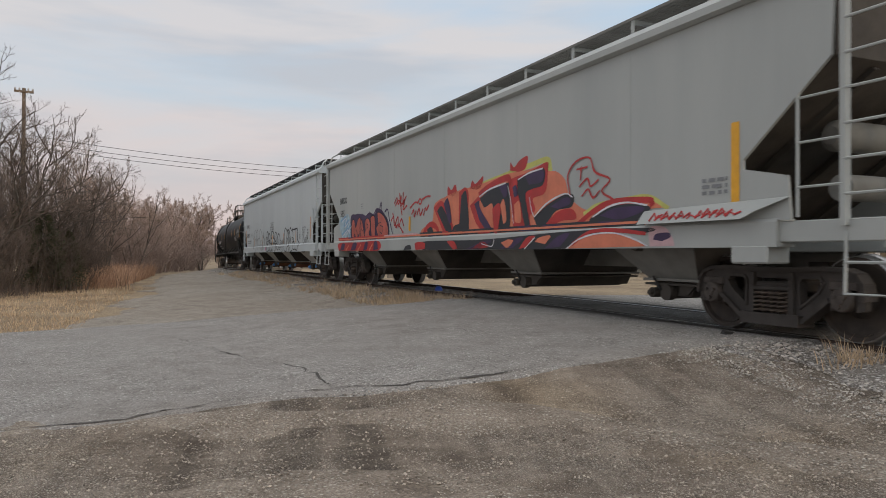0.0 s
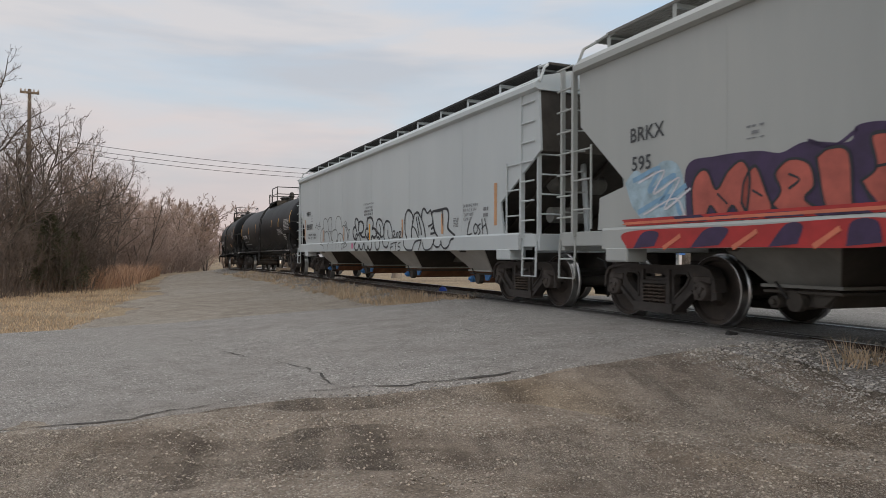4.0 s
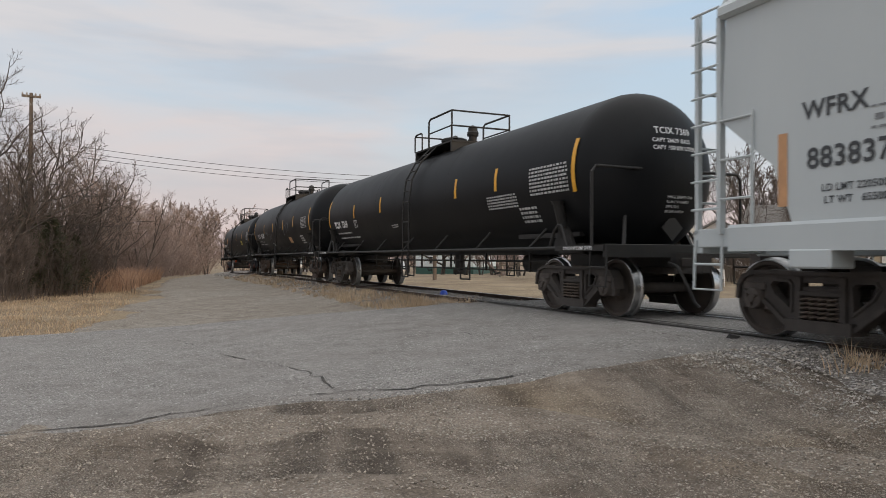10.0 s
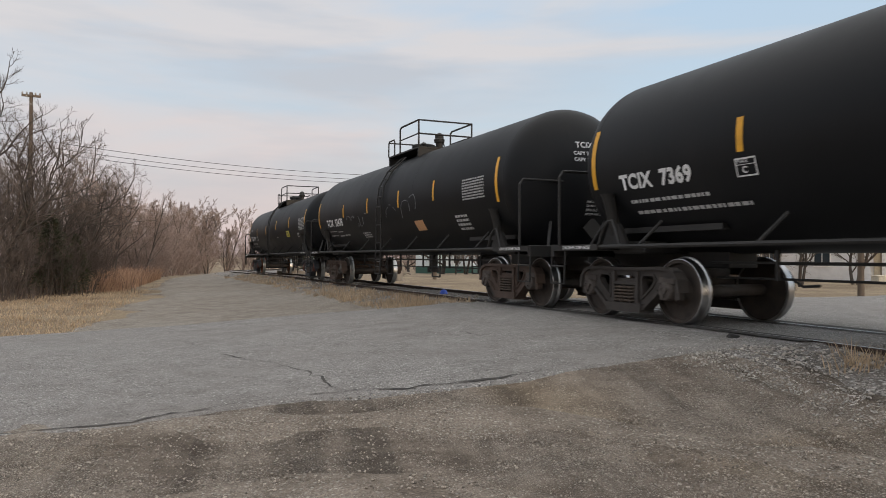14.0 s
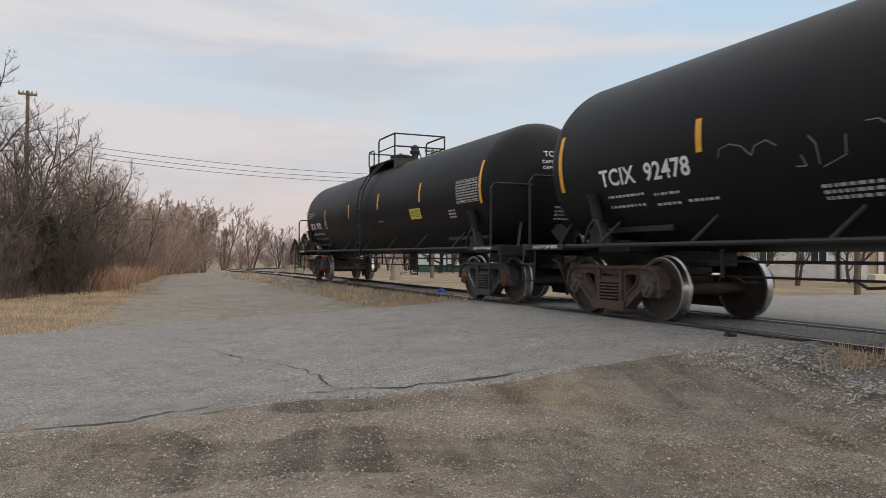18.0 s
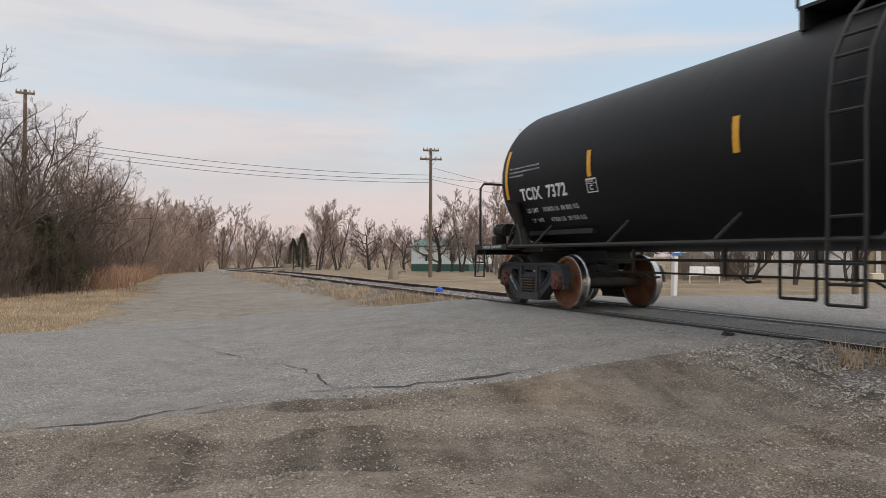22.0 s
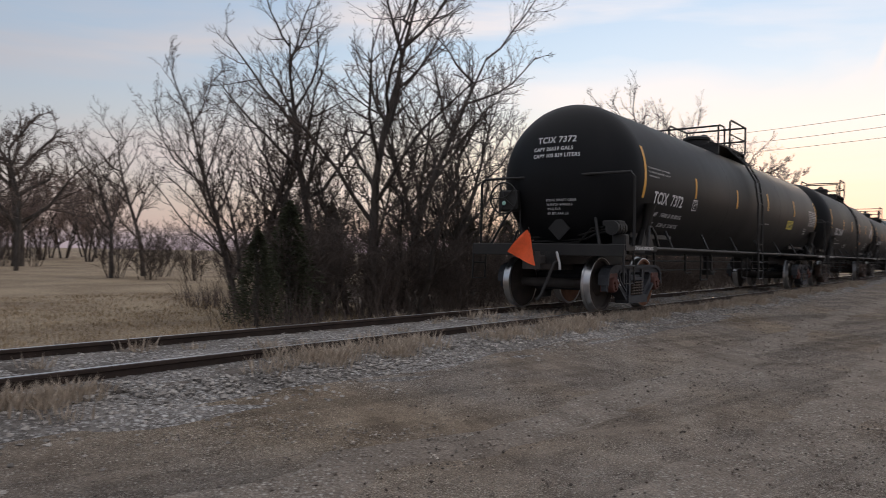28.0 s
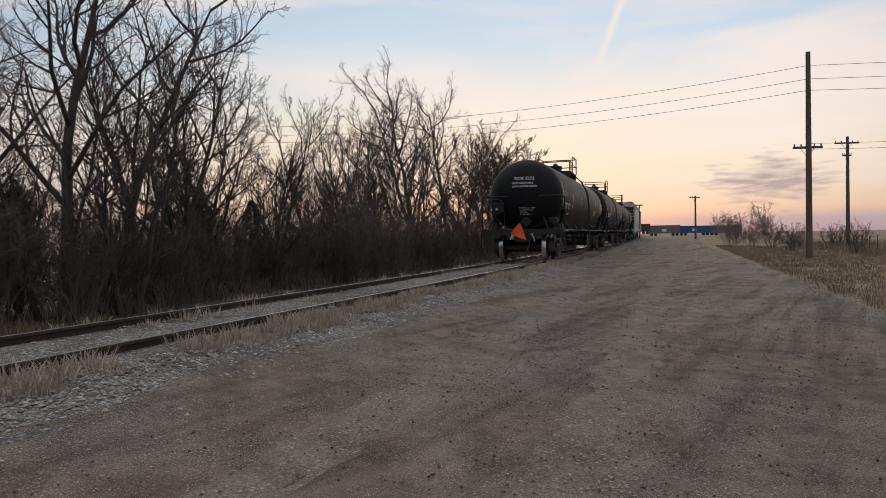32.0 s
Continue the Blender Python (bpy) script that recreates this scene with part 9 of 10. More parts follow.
spray(SILL, SPRAY_RED, 0, 2, True, [(1.38, 1.02), (1.81, 1.15), (2.08, 1.06), (1.81, 1.02)])
spray(SILL, SPRAY_RED, 0, 2, True, [(3.18, 1.005), (3.46, 1.2), (3.71, 1.2), (3.38, 1.005)])
spray(SILL, SPRAY_WHITE, 0.02, 4, False, [(1.81, 1.11), (2.21, 1.06), (2.3, 1.18)])
spray(SILL, SPRAY_WHITE, 0.02, 4, False, [(3.38, 1.005), (3.57, 1.11), (3.71, 1.19)])
spray(SILL, SPRAY_PINK, 0, 1, True, [(6.5, 1.02), (6.5, 1.26), (6.78, 1.26), (6.92, 1.13), (6.96, 1.01)])
spray(SILL, SPRAY_PURPLE, 0, 2, True, [(6.57, 1.11), (6.63, 1.18), (6.86, 1.19), (6.88, 1.13), (6.71, 1.08)])
spray(SILL, SPRAY_RED, 0, 1, True, [(-7.87, 1.005), (-7.83, 1.23), (-5.76, 1.24), (-4.12, 1.25), (-4.12, 1.005), (-5.76, 1.005)])
spray(SILL, SPRAY_PURPLE, 0, 2, True, [(-7.72, 1.005), (-7.51, 1.21), (-7.2, 1.2), (-7.3, 1.005)])
spray(SILL, SPRAY_PURPLE, 0, 2, True, [(-6.62, 1.005), (-6.35, 1.22), (-6, 1.21), (-6.17, 1.005)])
spray(SILL, SPRAY_PURPLE, 0, 2, True, [(-5.44, 1.005), (-5.22, 1.23), (-5.01, 1.22), (-5.08, 1.005)])
spray(SILL, SPRAY_PURPLE, 0, 2, True, [(-4.53, 1.005), (-4.47, 1.23), (-4.22, 1.23), (-4.16, 1.005)])
spray(SILL, SPRAY_SALMON, 0.07, 3, False, [(-7.09, 1.01), (-6.8, 1.15)])
spray(SILL, SPRAY_SALMON, 0.07, 3, False, [(-5.92, 1.005), (-5.6, 1.17)])
spray(SILL, SPRAY_SALMON, 0.07, 3, False, [(-4.87, 1.01), (-4.6, 1.17)])
spray(SILL, SPRAY_BLACK, 0, 2, True, [(-2.28, 1.005), (-2.13, 1.1), (-1.84, 1.12), (-1.77, 1.005)])
spray(GREY, SPRAY_RED, 0.035, 4, False, [(4.67, 1.82), (4.61, 2.12), (4.82, 2.31), (5.16, 2.33), (5.3, 2.11), (5.64, 1.97), (5.46, 1.82), (5.72, 1.68)])
spray(GREY, SPRAY_RED, 0.035, 4, False, [(4.85, 2.19), (5.11, 2.2)])
spray(GREY, SPRAY_RED, 0.035, 4, False, [(4.96, 2.22), (4.94, 2.03)])
spray(GREY, SPRAY_RED, 0.035, 4, False, [(4.91, 1.93), (5.11, 2.03), (5.19, 1.91), (5.38, 1.99)])
spray(GREY, SPRAY_RED, 0.035, 4, False, [(4.97, 1.78), (5.13, 1.87), (5.25, 1.74), (5.41, 1.83)])
spray(GREY, SPRAY_RED, 0.05, 2, False, [(-3, 2.18), (-2.83, 2.3), (-2.73, 2.14), (-2.53, 2.32), (-2.57, 2.08), (-2.32, 2.22), (-2.4, 1.99), (-2.16, 2.07)])
spray(GREY, SPRAY_RED, 0.05, 2, False, [(-2.92, 2.12), (-2.73, 2.23), (-2.44, 2.13), (-2.2, 2.3)])
spray(GREY, SPRAY_RED, 0.05, 2, False, [(-2.64, 2.39), (-2.59, 2.12), (-2.48, 1.87)])
spray(GREY, SPRAY_RED, 0.05, 2, False, [(-2.4, 2.39), (-2.43, 2.13)])
spray(GREY, SPRAY_RED, 0.05, 2, False, [(-3.25, 1.74), (-3.07, 1.85), (-3, 1.62), (-2.76, 1.83), (-2.72, 1.58), (-2.52, 1.76), (-2.36, 1.59)])
spray(GREY, SPRAY_RED, 0.05, 2, False, [(-3.13, 1.94), (-3, 1.72), (-2.83, 1.56)])
spray(GREY, SPRAY_RED, 0.05, 2, False, [(-2.92, 1.58), (-2.72, 1.62), (-2.4, 1.43)])
spray(GREY, SPRAY_RED, 0.05, 2, False, [(-1.95, 2), (-1.65, 2.11), (-1.45, 2.09)])
spray(GREY, SPRAY_RED, 0.05, 2, False, [(-1.45, 2.11), (-1.35, 2.17), (-1.24, 2.13), (-1.29, 2.06), (-1.39, 2.07)])
spray(GREY, SPRAY_RED, 0.05, 2, False, [(-1.19, 2.15), (-0.96, 2.2), (-0.74, 2.19)])
spray(GREY, SPRAY_RED, 0.05, 2, False, [(-1.84, 1.85), (-1.72, 1.95), (-1.68, 1.78), (-1.57, 1.91)])
spray(GREY, SPRAY_RED, 0.05, 2, False, [(-1.51, 1.82), (-1.38, 1.96), (-1.32, 1.8), (-1.16, 1.93)])
spray(GREY, SPRAY_RED, 0.05, 2, False, [(-1.12, 1.8), (-1.03, 1.95), (-0.96, 1.9), (-0.82, 2)])
spray(GREY, SPRAY_PURPLE, 0, 1, True, [(-6.72, 1.3), (-6.72, 1.99), (-6.22, 2.06), (-5.62, 2.04), (-5.31, 1.98), (-5.01, 2.05), (-4.53, 1.98), (-4.44, 2.12), (-4.1, 2.1), (-3.7, 1.92), (-3.42, 1.69), (-3.37, 1.3)])
spray(GREY, SPRAY_ROSE, 0, 2, True, [(-6.6, 1.31), (-6.62, 1.73), (-6.5, 1.91), (-6.36, 1.9), (-6.22, 1.68), (-6.04, 1.87), (-5.83, 1.96), (-5.72, 1.76), (-5.8, 1.31), (-5.97, 1.47), (-6.13, 1.32), (-6.31, 1.49), (-6.42, 1.31)])
spray(GREY, SPRAY_BLACK, 0.035, 3, False, [(-6.6, 1.31), (-6.62, 1.73), (-6.5, 1.91), (-6.36, 1.9), (-6.22, 1.68), (-6.04, 1.87), (-5.83, 1.96), (-5.72, 1.76), (-5.8, 1.31), (-5.97, 1.47), (-6.13, 1.32), (-6.31, 1.49), (-6.42, 1.31), (-6.6, 1.31)])
spray(GREY, SPRAY_ROSE, 0, 2, True, [(-5.84, 1.5), (-5.8, 1.73), (-5.64, 1.88), (-5.5, 1.6), (-5.42, 1.42), (-5.5, 1.3), (-5.7, 1.3)])
spray(GREY, SPRAY_BLACK, 0.035, 3, False, [(-5.84, 1.5), (-5.8, 1.73), (-5.64, 1.88), (-5.5, 1.6), (-5.42, 1.42), (-5.5, 1.3), (-5.7, 1.3), (-5.84, 1.5)])
spray(GREY, SPRAY_ROSE, 0, 2, True, [(-5.42, 1.45), (-5.31, 1.59), (-5.38, 1.77), (-5.2, 1.9), (-4.96, 1.83), (-4.9, 1.61), (-5.01, 1.48), (-4.8, 1.32), (-5.2, 1.3)])
spray(GREY, SPRAY_BLACK, 0.035, 3, False, [(-5.42, 1.45), (-5.31, 1.59), (-5.38, 1.77), (-5.2, 1.9), (-4.96, 1.83), (-4.9, 1.61), (-5.01, 1.48), (-4.8, 1.32), (-5.2, 1.3), (-5.42, 1.45)])
spray(GREY, SPRAY_ROSE, 0, 2, True, [(-4.88, 1.88), (-4.73, 1.95), (-4.52, 1.88), (-4.48, 1.4), (-4.4, 1.31), (-4.7, 1.31), (-4.8, 1.46)])
spray(GREY, SPRAY_BLACK, 0.035, 3, False, [(-4.88, 1.88), (-4.73, 1.95), (-4.52, 1.88), (-4.48, 1.4), (-4.4, 1.31), (-4.7, 1.31), (-4.8, 1.46), (-4.88, 1.88)])
spray(GREY, SPRAY_ROSE, 0, 2, True, [(-4.4, 1.6), (-4.25, 1.72), (-4.29, 2.01), (-3.98, 1.97), (-3.65, 1.81), (-3.47, 1.59), (-3.46, 1.39), (-3.65, 1.31), (-3.92, 1.31), (-4.2, 1.31)])
spray(GREY, SPRAY_BLACK, 0.035, 3, False, [(-4.4, 1.6), (-4.25, 1.72), (-4.29, 2.01), (-3.98, 1.97), (-3.65, 1.81), (-3.47, 1.59), (-3.46, 1.39), (-3.65, 1.31), (-3.92, 1.31), (-4.2, 1.31), (-4.4, 1.6)])
spray(GREY, SPRAY_BLACK, 0.03, 3, False, [(-6.2, 1.62), (-6.05, 1.5)])
spray(GREY, SPRAY_BLACK, 0.03, 3, False, [(-5.68, 1.62), (-5.55, 1.55)])
spray(GREY, SPRAY_BLACK, 0.03, 3, False, [(-5.2, 1.75), (-5.08, 1.68), (-5.2, 1.6)])
spray(GREY, SPRAY_BLACK, 0.03, 3, False, [(-4.05, 1.66), (-3.85, 1.6), (-3.95, 1.45), (-4.1, 1.5)])
spray(GREY, SPRAY_BLACK, 0.03, 3, False, [(-4.25, 1.72), (-4.02, 1.74)])
spray(GREY, SPRAY_PALEPIECE, 0, 1, True, [(-7.95, 1.9), (-7.71, 2.05), (-7.43, 1.93), (-7.21, 2.1), (-6.95, 2.08), (-6.8, 1.9), (-6.74, 1.5), (-6.94, 1.32), (-7.48, 1.34), (-7.83, 1.6)])
spray(GREY, SPRAY_BLUE, 0.07, 2, False, [(-7.75, 1.92), (-7.23, 2.03), (-7.43, 1.75), (-6.93, 1.91), (-7.22, 1.55), (-6.74, 1.76)])
spray(GREY, SPRAY_BLUE, 0.07, 2, False, [(-7.64, 1.49), (-7.03, 1.66), (-6.83, 1.43)])
spray(GREY, SPRAY_WHITE, 0.03, 3, False, [(-7.64, 1.88), (-7.13, 1.99), (-7.33, 1.71), (-6.84, 1.87), (-7.12, 1.5), (-6.65, 1.72)])
spray(GREY, SPRAY_WHITE, 0.03, 3, False, [(-7.53, 1.45), (-6.93, 1.62), (-6.74, 1.39)])
spray(GREY, SPRAY_PURPLE, 0.05, 1, False, [(-4.19, 1.98), (-4.02, 2.27), (-3.96, 2.03)])
spray(GREY, SPRAY_PURPLE, 0.05, 1, False, [(-3.73, 2), (-3.52, 2.05), (-3.36, 1.75), (-3.16, 1.45), (-3.02, 1.31)])
spray(GREY, SPRAY_PURPLE, 0.05, 1, False, [(-4.97, 2.05), (-4.7, 1.96), (-4.44, 2.08)])
spray(PALE, SPRAY_GREY, 0.035, 1, False, [(-5.15, 1.06), (-5.25, 1.21), (-5.52, 1.26), (-5.69, 1.39), (-5.68, 1.64), (-5.52, 1.77), (-5.31, 1.8)])
spray(PALE, SPRAY_GREY, 0.035, 1, False, [(-5.31, 1.8), (-5.33, 2), (-5.22, 2.11), (-5, 2.13), (-4.79, 2.04), (-4.67, 1.85), (-4.62, 1.63), (-4.58, 1.48)])
spray(PALE, SPRAY_GREY, 0.035, 1, False, [(-4.73, 2.01), (-4.56, 2.12), (-4.35, 2.14), (-4.22, 2.1), (-4.29, 2), (-4.22, 1.84), (-4.21, 1.72), (-4.27, 1.64), (-4.35, 1.6)])
spray(PALE, SPRAY_GREY, 0.035, 1, False, [(-5.19, 1.72), (-5.09, 1.34)])
spray(PALE, SPRAY_GREY, 0.035, 1, False, [(-5.12, 1.34), (-5.13, 1.58), (-5.03, 1.67), (-4.82, 1.68), (-4.65, 1.61), (-4.52, 1.47), (-4.45, 1.31)])
spray(PALE, SPRAY_GREY, 0.035, 1, False, [(-4.6, 1.54), (-4.53, 1.66), (-4.4, 1.67), (-4.3, 1.58), (-4.22, 1.43), (-4.12, 1.36)])
spray(PALE, SPRAY_GREY, 0.025, 1, False, [(-6.51, 1.85), (-6.3, 1.95), (-6.02, 1.89), (-5.66, 1.87)])
spray(PALE, SPRAY_GREY, 0.025, 1, False, [(-6.34, 2.01), (-6.22, 1.81)])
spray(PALE, SPRAY_GREY, 0.025, 1, False, [(-6.06, 1.98), (-6.14, 1.83), (-6.02, 1.79)])
spray(PALE, SPRAY_GREY, 0.025, 1, False, [(-5.89, 2.05), (-5.81, 1.75)])
spray(PALE, SPRAY_GREY, 0.035, 1, False, [(-4.17, 1.58), (-4.14, 1.66), (-3.99, 1.7), (-3.79, 1.71), (-3.59, 1.68), (-3.51, 1.56), (-3.48, 1.33), (-3.66, 1.34), (-3.59, 1.37), (-3.49, 1.35)])
spray(PALE, SPRAY_GREY, 0.035, 1, False, [(-3.7, 1.7), (-3.72, 1.92), (-3.66, 2.05), (-3.54, 2.12), (-3.37, 2.13), (-3.19, 2.08), (-3.07, 1.96), (-2.97, 1.75)])
spray(PALE, SPRAY_GREY, 0.035, 1, False, [(-2.97, 1.75), (-2.88, 1.8), (-2.75, 1.81), (-2.57, 1.75), (-2.43, 1.62), (-2.35, 1.46), (-2.32, 1.32)])
spray(PALE, SPRAY_GREY, 0.035, 1, False, [(-2.66, 1.9), (-2.61, 1.94), (-2.54, 1.93), (-2.43, 1.82), (-2.36, 1.66), (-2.5, 1.78), (-2.61, 1.85), (-2.66, 1.9)])
spray(PALE, SPRAY_GREY, 0.035, 1, False, [(-2.28, 1.36), (-2.3, 1.53), (-2.24, 1.65), (-2.13, 1.67), (-2.1, 1.64), (-2.22, 1.51), (-2.27, 1.42), (-2.28, 1.36)])
spray(PALE, SPRAY_GREY, 0.035, 1, False, [(-3.45, 1.33), (-3.45, 1.46), (-3.37, 1.55), (-3.19, 1.58), (-2.99, 1.53), (-2.87, 1.42), (-2.79, 1.31), (-2.87, 1.45), (-2.87, 1.59)])
spray(PALE, SPRAY_GREY, 0.035, 1, False, [(-3.13, 1.32), (-3.16, 1.4)])
spray(PALE, SPRAY_GREY, 0.035, 1, False, [(-4.29, 1.62), (-4.31, 1.52), (-4.23, 1.39), (-4.08, 1.35)])
spray(PALE, SPRAY_BLACK, 0.075, 2, False, [(-1.39, 1.34), (-1.52, 1.36), (-1.65, 1.4), (-1.74, 1.51), (-1.74, 1.64), (-1.63, 1.71), (-1.48, 1.7), (-1.39, 1.6)])
spray(PALE, SPRAY_BLACK, 0.075, 2, False, [(-1.4, 1.62), (-1.48, 1.74), (-1.55, 1.85), (-1.5, 1.95), (-1.39, 1.97), (-1.24, 1.9), (-1.19, 1.79), (-1.19, 1.6), (-1.13, 1.84), (-0.95, 1.87), (-0.76, 1.81), (-0.69, 1.68), (-0.76, 1.58), (-0.95, 1.52), (-1.07, 1.54), (-0.91, 1.45), (-0.76, 1.41), (-0.55, 1.4)])
spray(PALE, SPRAY_BLACK, 0.06, 2, False, [(-1.31, 1.52), (-1.48, 1.47), (-1.39, 1.36), (-1.29, 1.46), (-1.19, 1.48), (-1.13, 1.55), (-1.07, 1.43), (-0.95, 1.31)])
spray(PALE, SPRAY_BLACK, 0.075, 2, False, [(-0.2, 1.41), (-0.37, 1.38), (-0.49, 1.45), (-0.53, 1.55), (-0.44, 1.64), (-0.3, 1.63), (-0.37, 1.7), (-0.38, 1.82), (-0.3, 1.92), (-0.1, 1.95), (0.09, 1.9), (0.18, 1.79), (0.15, 1.68), (0.09, 1.62), (0.24, 1.63), (0.39, 1.58), (0.43, 1.49), (0.39, 1.4), (0.24, 1.37), (0.15, 1.42), (0.06, 1.4), (0.01, 1.31)])
spray(PALE, SPRAY_BLACK, 0.06, 2, False, [(-0.2, 1.41), (-0.26, 1.52), (-0.33, 1.36), (-0.2, 1.31)])
spray(PALE, SPRAY_BLACK, 0.065, 2, False, [(0.67, 1.31), (0.8, 1.38), (0.67, 1.47), (0.5, 1.52), (0.44, 1.64), (0.48, 1.76), (0.59, 1.86), (0.75, 1.86), (0.91, 1.8), (1.01, 1.67), (1.09, 1.53), (1.04, 1.41), (0.88, 1.38), (0.8, 1.42)])
spray(PALE, SPRAY_BLACK, 0.06, 2, False, [(0.56, 1.54), (0.48, 1.48), (0.53, 1.37), (0.67, 1.39)])
spray(PALE, SPRAY_BLACK, 0.05, 2, False, [(0.72, 1.72), (0.83, 1.56), (0.78, 1.46)])
spray(PALE, SPRAY_BLACK, 0.06, 2, False, [(1.14, 1.31), (1.09, 1.37), (1.09, 1.55), (1.14, 1.7), (1.25, 1.78), (1.42, 1.78), (1.57, 1.72), (1.68, 1.6), (1.74, 1.46), (1.74, 1.31)])
spray(PALE, SPRAY_BLACK, 0.045, 2, False, [(1.4, 1.54), (1.42, 1.39), (1.53, 1.32)])
spray(PALE, SPRAY_BLACK, 0.045, 2, False, [(1.81, 1.49), (1.89, 1.52), (1.95, 1.46), (1.83, 1.35), (2.01, 1.35)])
spray(PALE, SPRAY_BLACK, 0.045, 2, False, [(2.06, 1.42), (2.12, 1.47), (2.18, 1.43), (2.16, 1.36), (2.08, 1.35), (2.06, 1.4)])
spray(PALE, SPRAY_BLACK, 0.045, 2, False, [(2.25, 1.46), (2.33, 1.49), (2.38, 1.45), (2.27, 1.34), (2.4, 1.34)])
spray(PALE, SPRAY_BLACK, 0.04, 2, False, [(2.45, 1.57), (2.51, 1.34)])
spray(PALE, SPRAY_BLACK, 0.06, 2, False, [(2.8, 1.31), (2.69, 1.44), (2.66, 1.66), (2.69, 1.87), (2.83, 1.98), (3.0, 1.97), (3.16, 1.87), (3.21, 1.75), (3.16, 1.62), (3.1, 1.46), (3.12, 1.31)])
spray(PALE, SPRAY_BLACK, 0.06, 2, False, [(3.23, 1.77), (3.32, 1.88), (3.5, 1.9), (3.65, 1.82), (3.82, 1.66), (3.93, 1.48), (3.99, 1.31)])
spray(PALE, SPRAY_BLACK, 0.055, 2, False, [(3.42, 1.78), (3.54, 1.5), (3.59, 1.37)])
spray(PALE, SPRAY_BLACK, 0.055, 2, False, [(3.54, 1.79), (3.71, 1.49), (3.74, 1.38)])
spray(PALE, SPRAY_BLACK, 0.05, 2, False, [(3.13, 1.55), (3.23, 1.57), (3.38, 1.49), (3.5, 1.35), (3.56, 1.31)])
spray(PALE, SPRAY_BLACK, 0.06, 2, False, [(3.74, 1.77), (3.8, 1.94), (3.93, 1.96), (4.09, 1.86), (4.22, 1.89), (4.3, 1.9), (4.34, 1.82)])
spray(PALE, SPRAY_BLACK, 0.055, 2, False, [(4.17, 1.55), (4.37, 1.59), (4.42, 1.67)])
spray(PALE, SPRAY_BLACK, 0.055, 2, False, [(4.3, 1.38), (4.51, 1.4), (4.47, 1.52), (4.34, 1.49)])
spray(PALE, SPRAY_BLACK, 0.06, 2, False, [(4.34, 1.86), (4.42, 1.65), (4.51, 1.44), (4.68, 1.32)])
spray(PALE, SPRAY_BLACK, 0.07, 2, False, [(4.34, 1.84), (4.47, 1.88), (4.7, 1.88), (4.92, 1.89), (5.12, 1.9), (5.24, 1.85), (5.28, 1.7), (5.24, 1.54), (5.28, 1.45), (5.6, 1.31)])
spray(PALE, SPRAY_BLACK, 0.05, 2, False, [(4.94, 1.86), (4.96, 1.73), (4.98, 1.56)])
spray(PSILL, SPRAY_GREY, 0.03, 1, False, [(-5.62, 1.25), (-5.24, 1.2), (-5.16, 1.07)])
spray(PSILL, SPRAY_GREY, 0.03, 1, False, [(-4.49, 1.27), (-4.6, 1.25), (-4.68, 1.07)])
spray(PSILL, SPRAY_GREY, 0.03, 1, False, [(-3.9, 1.3), (-4.02, 1.27), (-4.04, 1.07)])
spray(PSILL, SPRAY_GREY, 0.03, 1, False, [(-3.54, 1.27), (-3.56, 1.07)])
spray(PSILL, SPRAY_GREY, 0.03, 1, False, [(-3.22, 1.27), (-3.22, 1.11)])
spray(PSILL, SPRAY_GREY, 0.03, 1, False, [(-2.43, 1.28), (-2.87, 1.22), (-2.89, 1.06)])
spray(PSILL, SPRAY_GREY, 0.03, 1, False, [(-2.75, 1.09), (-2.63, 1.19), (-2.45, 1.25), (-2.32, 1.2), (-2.39, 1.16), (-2.75, 1.1)])
spray(PSILL, SPRAY_BLACK, 0.06, 2, False, [(-1.39, 1.26), (-1.52, 1.16), (-1.39, 1.04), (-1.15, 1.05), (-1.03, 1.2), (-0.91, 1.07), (-0.72, 1.06), (-0.62, 1.19), (-0.53, 1.21)])
spray(PSILL, SPRAY_BLACK, 0.06, 2, False, [(-0.53, 1.19), (-0.47, 1.07), (-0.27, 1.03), (-0.17, 1.15), (-0.1, 1.05), (0.06, 1.04), (0.15, 1.12), (0.15, 1.24)])
spray(PSILL, SPRAY_BLACK, 0.055, 2, False, [(0.45, 1.23), (0.48, 1.12), (0.59, 1.04), (0.75, 1.05), (0.83, 1.15), (0.86, 1.25)])
spray(PSILL, SPRAY_BLACK, 0.055, 2, False, [(1.08, 1.25), (1.16, 1.14), (1.35, 1.09), (1.48, 1.12), (1.57, 1.23)])
spray(PSILL, SPRAY_BLACK, 0.035, 2, False, [(1.72, 1.17), (1.97, 1.21)])
spray(PSILL, SPRAY_BLACK, 0.035, 2, False, [(1.76, 1.16), (1.72, 1.02)])
spray(PSILL, SPRAY_BLACK, 0.035, 2, False, [(1.7, 1.09), (1.89, 1.11)])
spray(PSILL, SPRAY_BLACK, 0.035, 2, False, [(1.97, 1.2), (2.21, 1.22)])
spray(PSILL, SPRAY_BLACK, 0.035, 2, False, [(2.12, 1.2), (2.07, 1.01)])
spray(PSILL, SPRAY_BLACK, 0.035, 2, False, [(2.45, 1.21), (2.29, 1.18), (2.29, 1.11), (2.42, 1.09), (2.4, 1.02), (2.25, 1.01)])
spray(PSILL, SPRAY_BLACK, 0.05, 2, False, [(2.66, 1.24), (2.69, 1.12), (2.9, 1.02), (3.23, 1.02), (3.32, 1.13), (3.48, 1.22), (3.82, 1.25)])
spray(PSILL, SPRAY_BLACK, 0.04, 2, False, [(3.82, 1.24), (3.65, 1.02)])
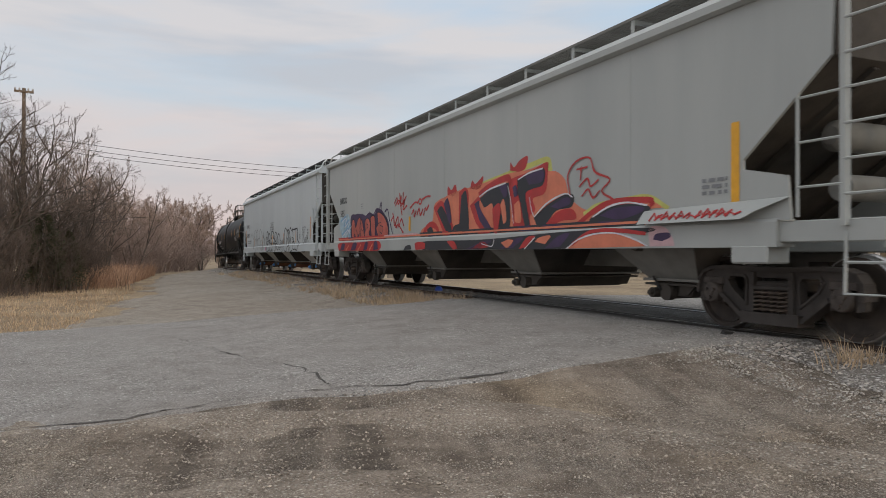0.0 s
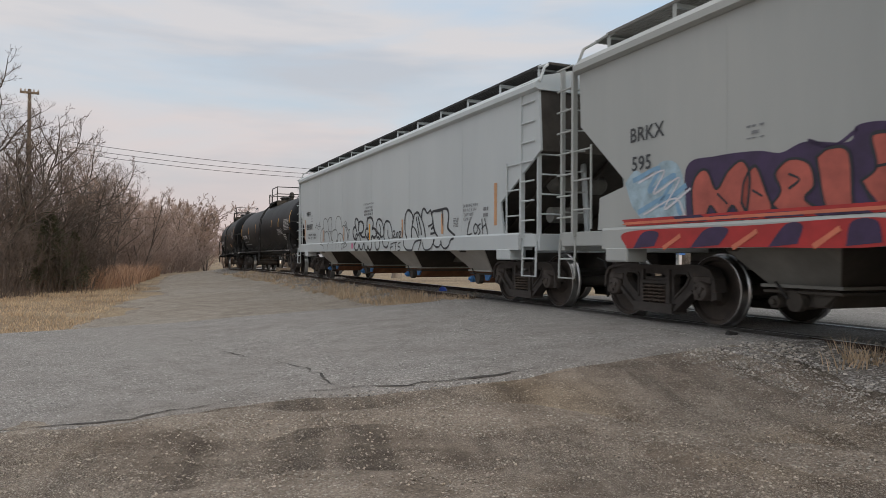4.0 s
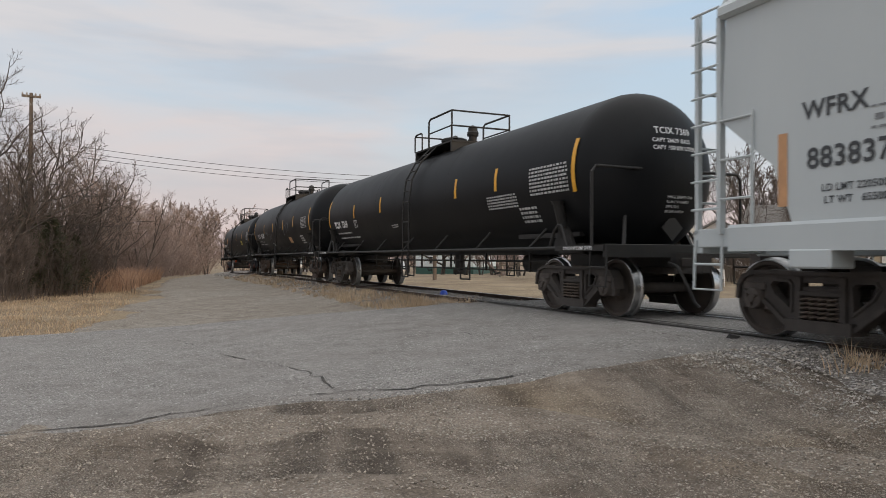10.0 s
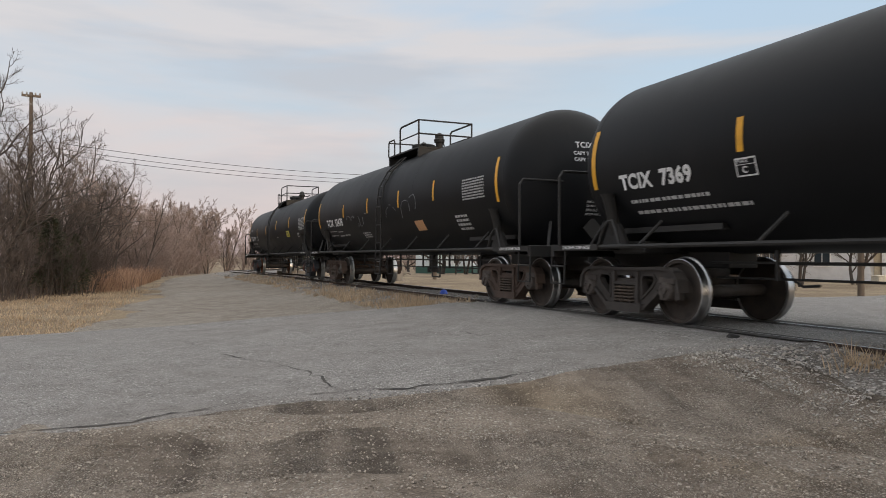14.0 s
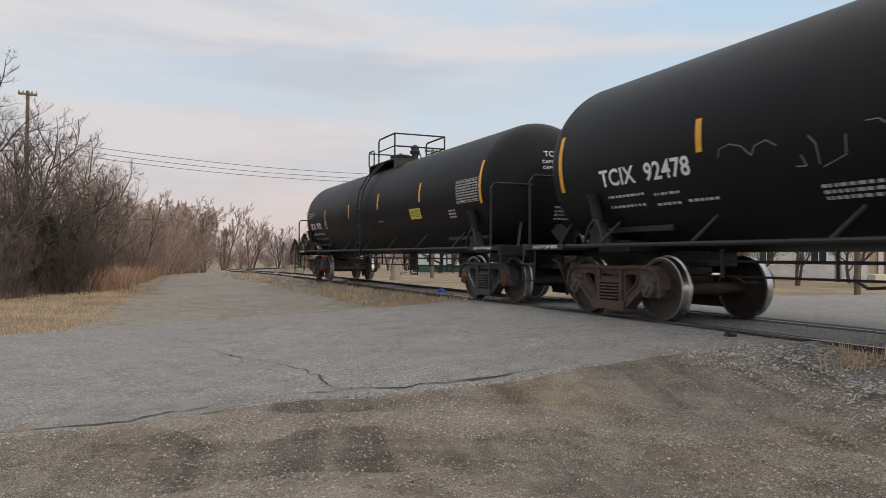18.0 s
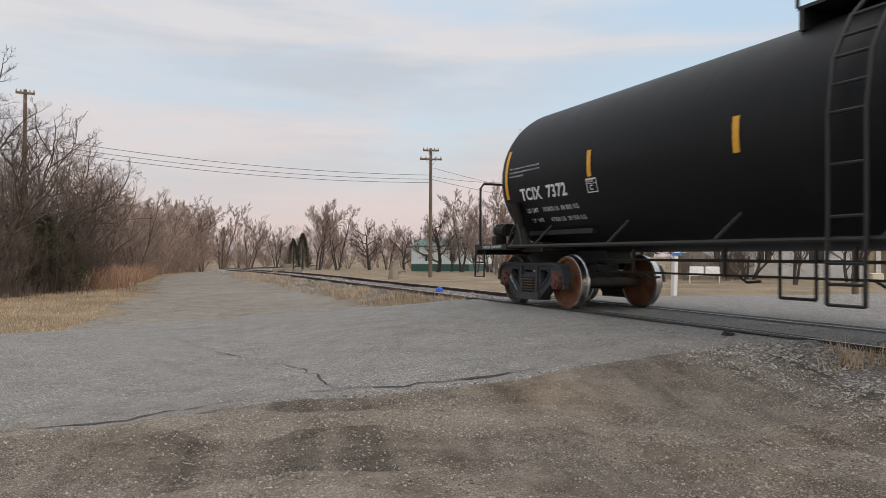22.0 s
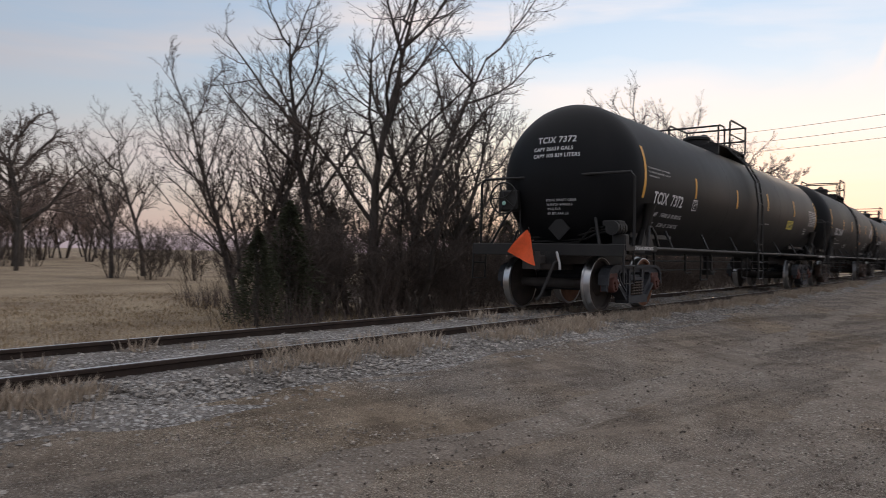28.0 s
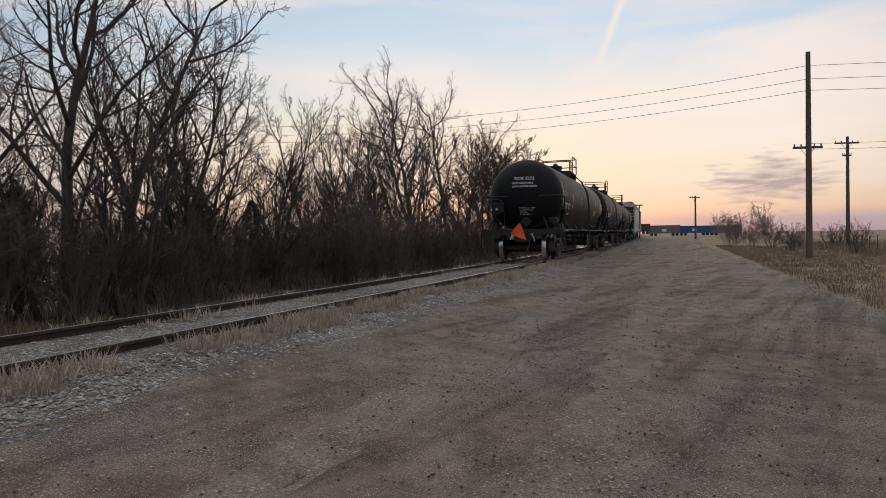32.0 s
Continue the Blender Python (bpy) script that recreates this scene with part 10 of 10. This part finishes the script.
spray(PSILL, SPRAY_BLACK, 0.04, 2, False, [(3.88, 1.18), (3.96, 1.06), (4.12, 1.01), (4.37, 1.05), (4.51, 1.15), (4.58, 1.24)])
spray(PSILL, SPRAY_BLACK, 0.045, 2, False, [(4.56, 1.24), (4.54, 1.15), (4.68, 1.08), (4.83, 1.08), (4.94, 1.14)])
spray(PSILL, SPRAY_BLACK, 0.045, 2, False, [(4.94, 1.21), (5.0, 1.1), (5.16, 1.04), (5.34, 1.09), (5.45, 1.21), (5.6, 1.25)])
spray(PSILL, SPRAY_PINKDOT, 0, 2, True, [(-1.85, 1.16), (-1.73, 1.255), (-1.6, 1.15), (-1.73, 1.06), (-1.85, 1.16)])
spray(PALE, SPRAY_BLACK, 0.035, 2, False, [(6.29, 1.58), (6.2, 1.32), (6.4, 1.33)])
spray(PALE, SPRAY_BLACK, 0.035, 2, False, [(6.56, 1.52), (6.48, 1.43), (6.53, 1.33), (6.63, 1.36), (6.65, 1.47), (6.56, 1.52)])
spray(PALE, SPRAY_BLACK, 0.035, 2, False, [(6.77, 1.51), (6.68, 1.46), (6.77, 1.37), (6.68, 1.29)])
spray(PALE, SPRAY_BLACK, 0.035, 2, False, [(6.84, 1.6), (6.89, 1.29)])
spray(PALE, SPRAY_BLACK, 0.035, 2, False, [(6.84, 1.42), (7, 1.49)])
spray(PALE, SPRAY_BLACK, 0.035, 2, False, [(6.96, 1.6), (7.1, 1.28)])




# ---- what moves ----
def motions():
    """The train rolls along the track; its trucks steer and its wheels turn."""
    step = 0.16

    def gone(t):
        """Metres that the train has rolled, gaining speed over the first fifteen seconds."""
        return SPEED * (t - 24.4) + 0.02 * max(0.0, 15.0 - t)**2

    for (car, trucks, (back, fore)), ahead in TRAIN:
        rows, swing = [], ([], [])
        for k in range(65):
            t = 32.0 * k / 64
            s = REAR_AXLE_S + gone(t) + ahead
            (a, ha), (b, hb) = on_track(s + back), on_track(s + fore)
            d = b - a
            head = math.atan2(d.y, d.x)
            mid = a.lerp(b, -back / (fore - back))
            rows.append((t, Matrix.LocRotScale(mid, Euler((0, -math.atan2(d.z, math.hypot(d.x, d.y)), head)), None)))
            for i, (h, tx) in enumerate(((ha, back), (hb, fore))):
                turn = math.degrees((h - head + math.pi) % (2 * math.pi) - math.pi)
                swing[i].append((t, pose(tx, 0, 0, 0, 0, turn)))
        walk(car, rows)
        for (tk, sets), sw in zip(trucks, swing):
            walk(tk, sw[::4])
            for w, ax, face in sets:
                walk(w, [(k * step, pose(ax, 0, WHEEL_R) @ Matrix.Rotation((gone(k * step) - gone(0)) / WHEEL_R, 4, "Y") @ pose(0, 0, 0, 0, 0, face)) for k in range(201)])


motions()
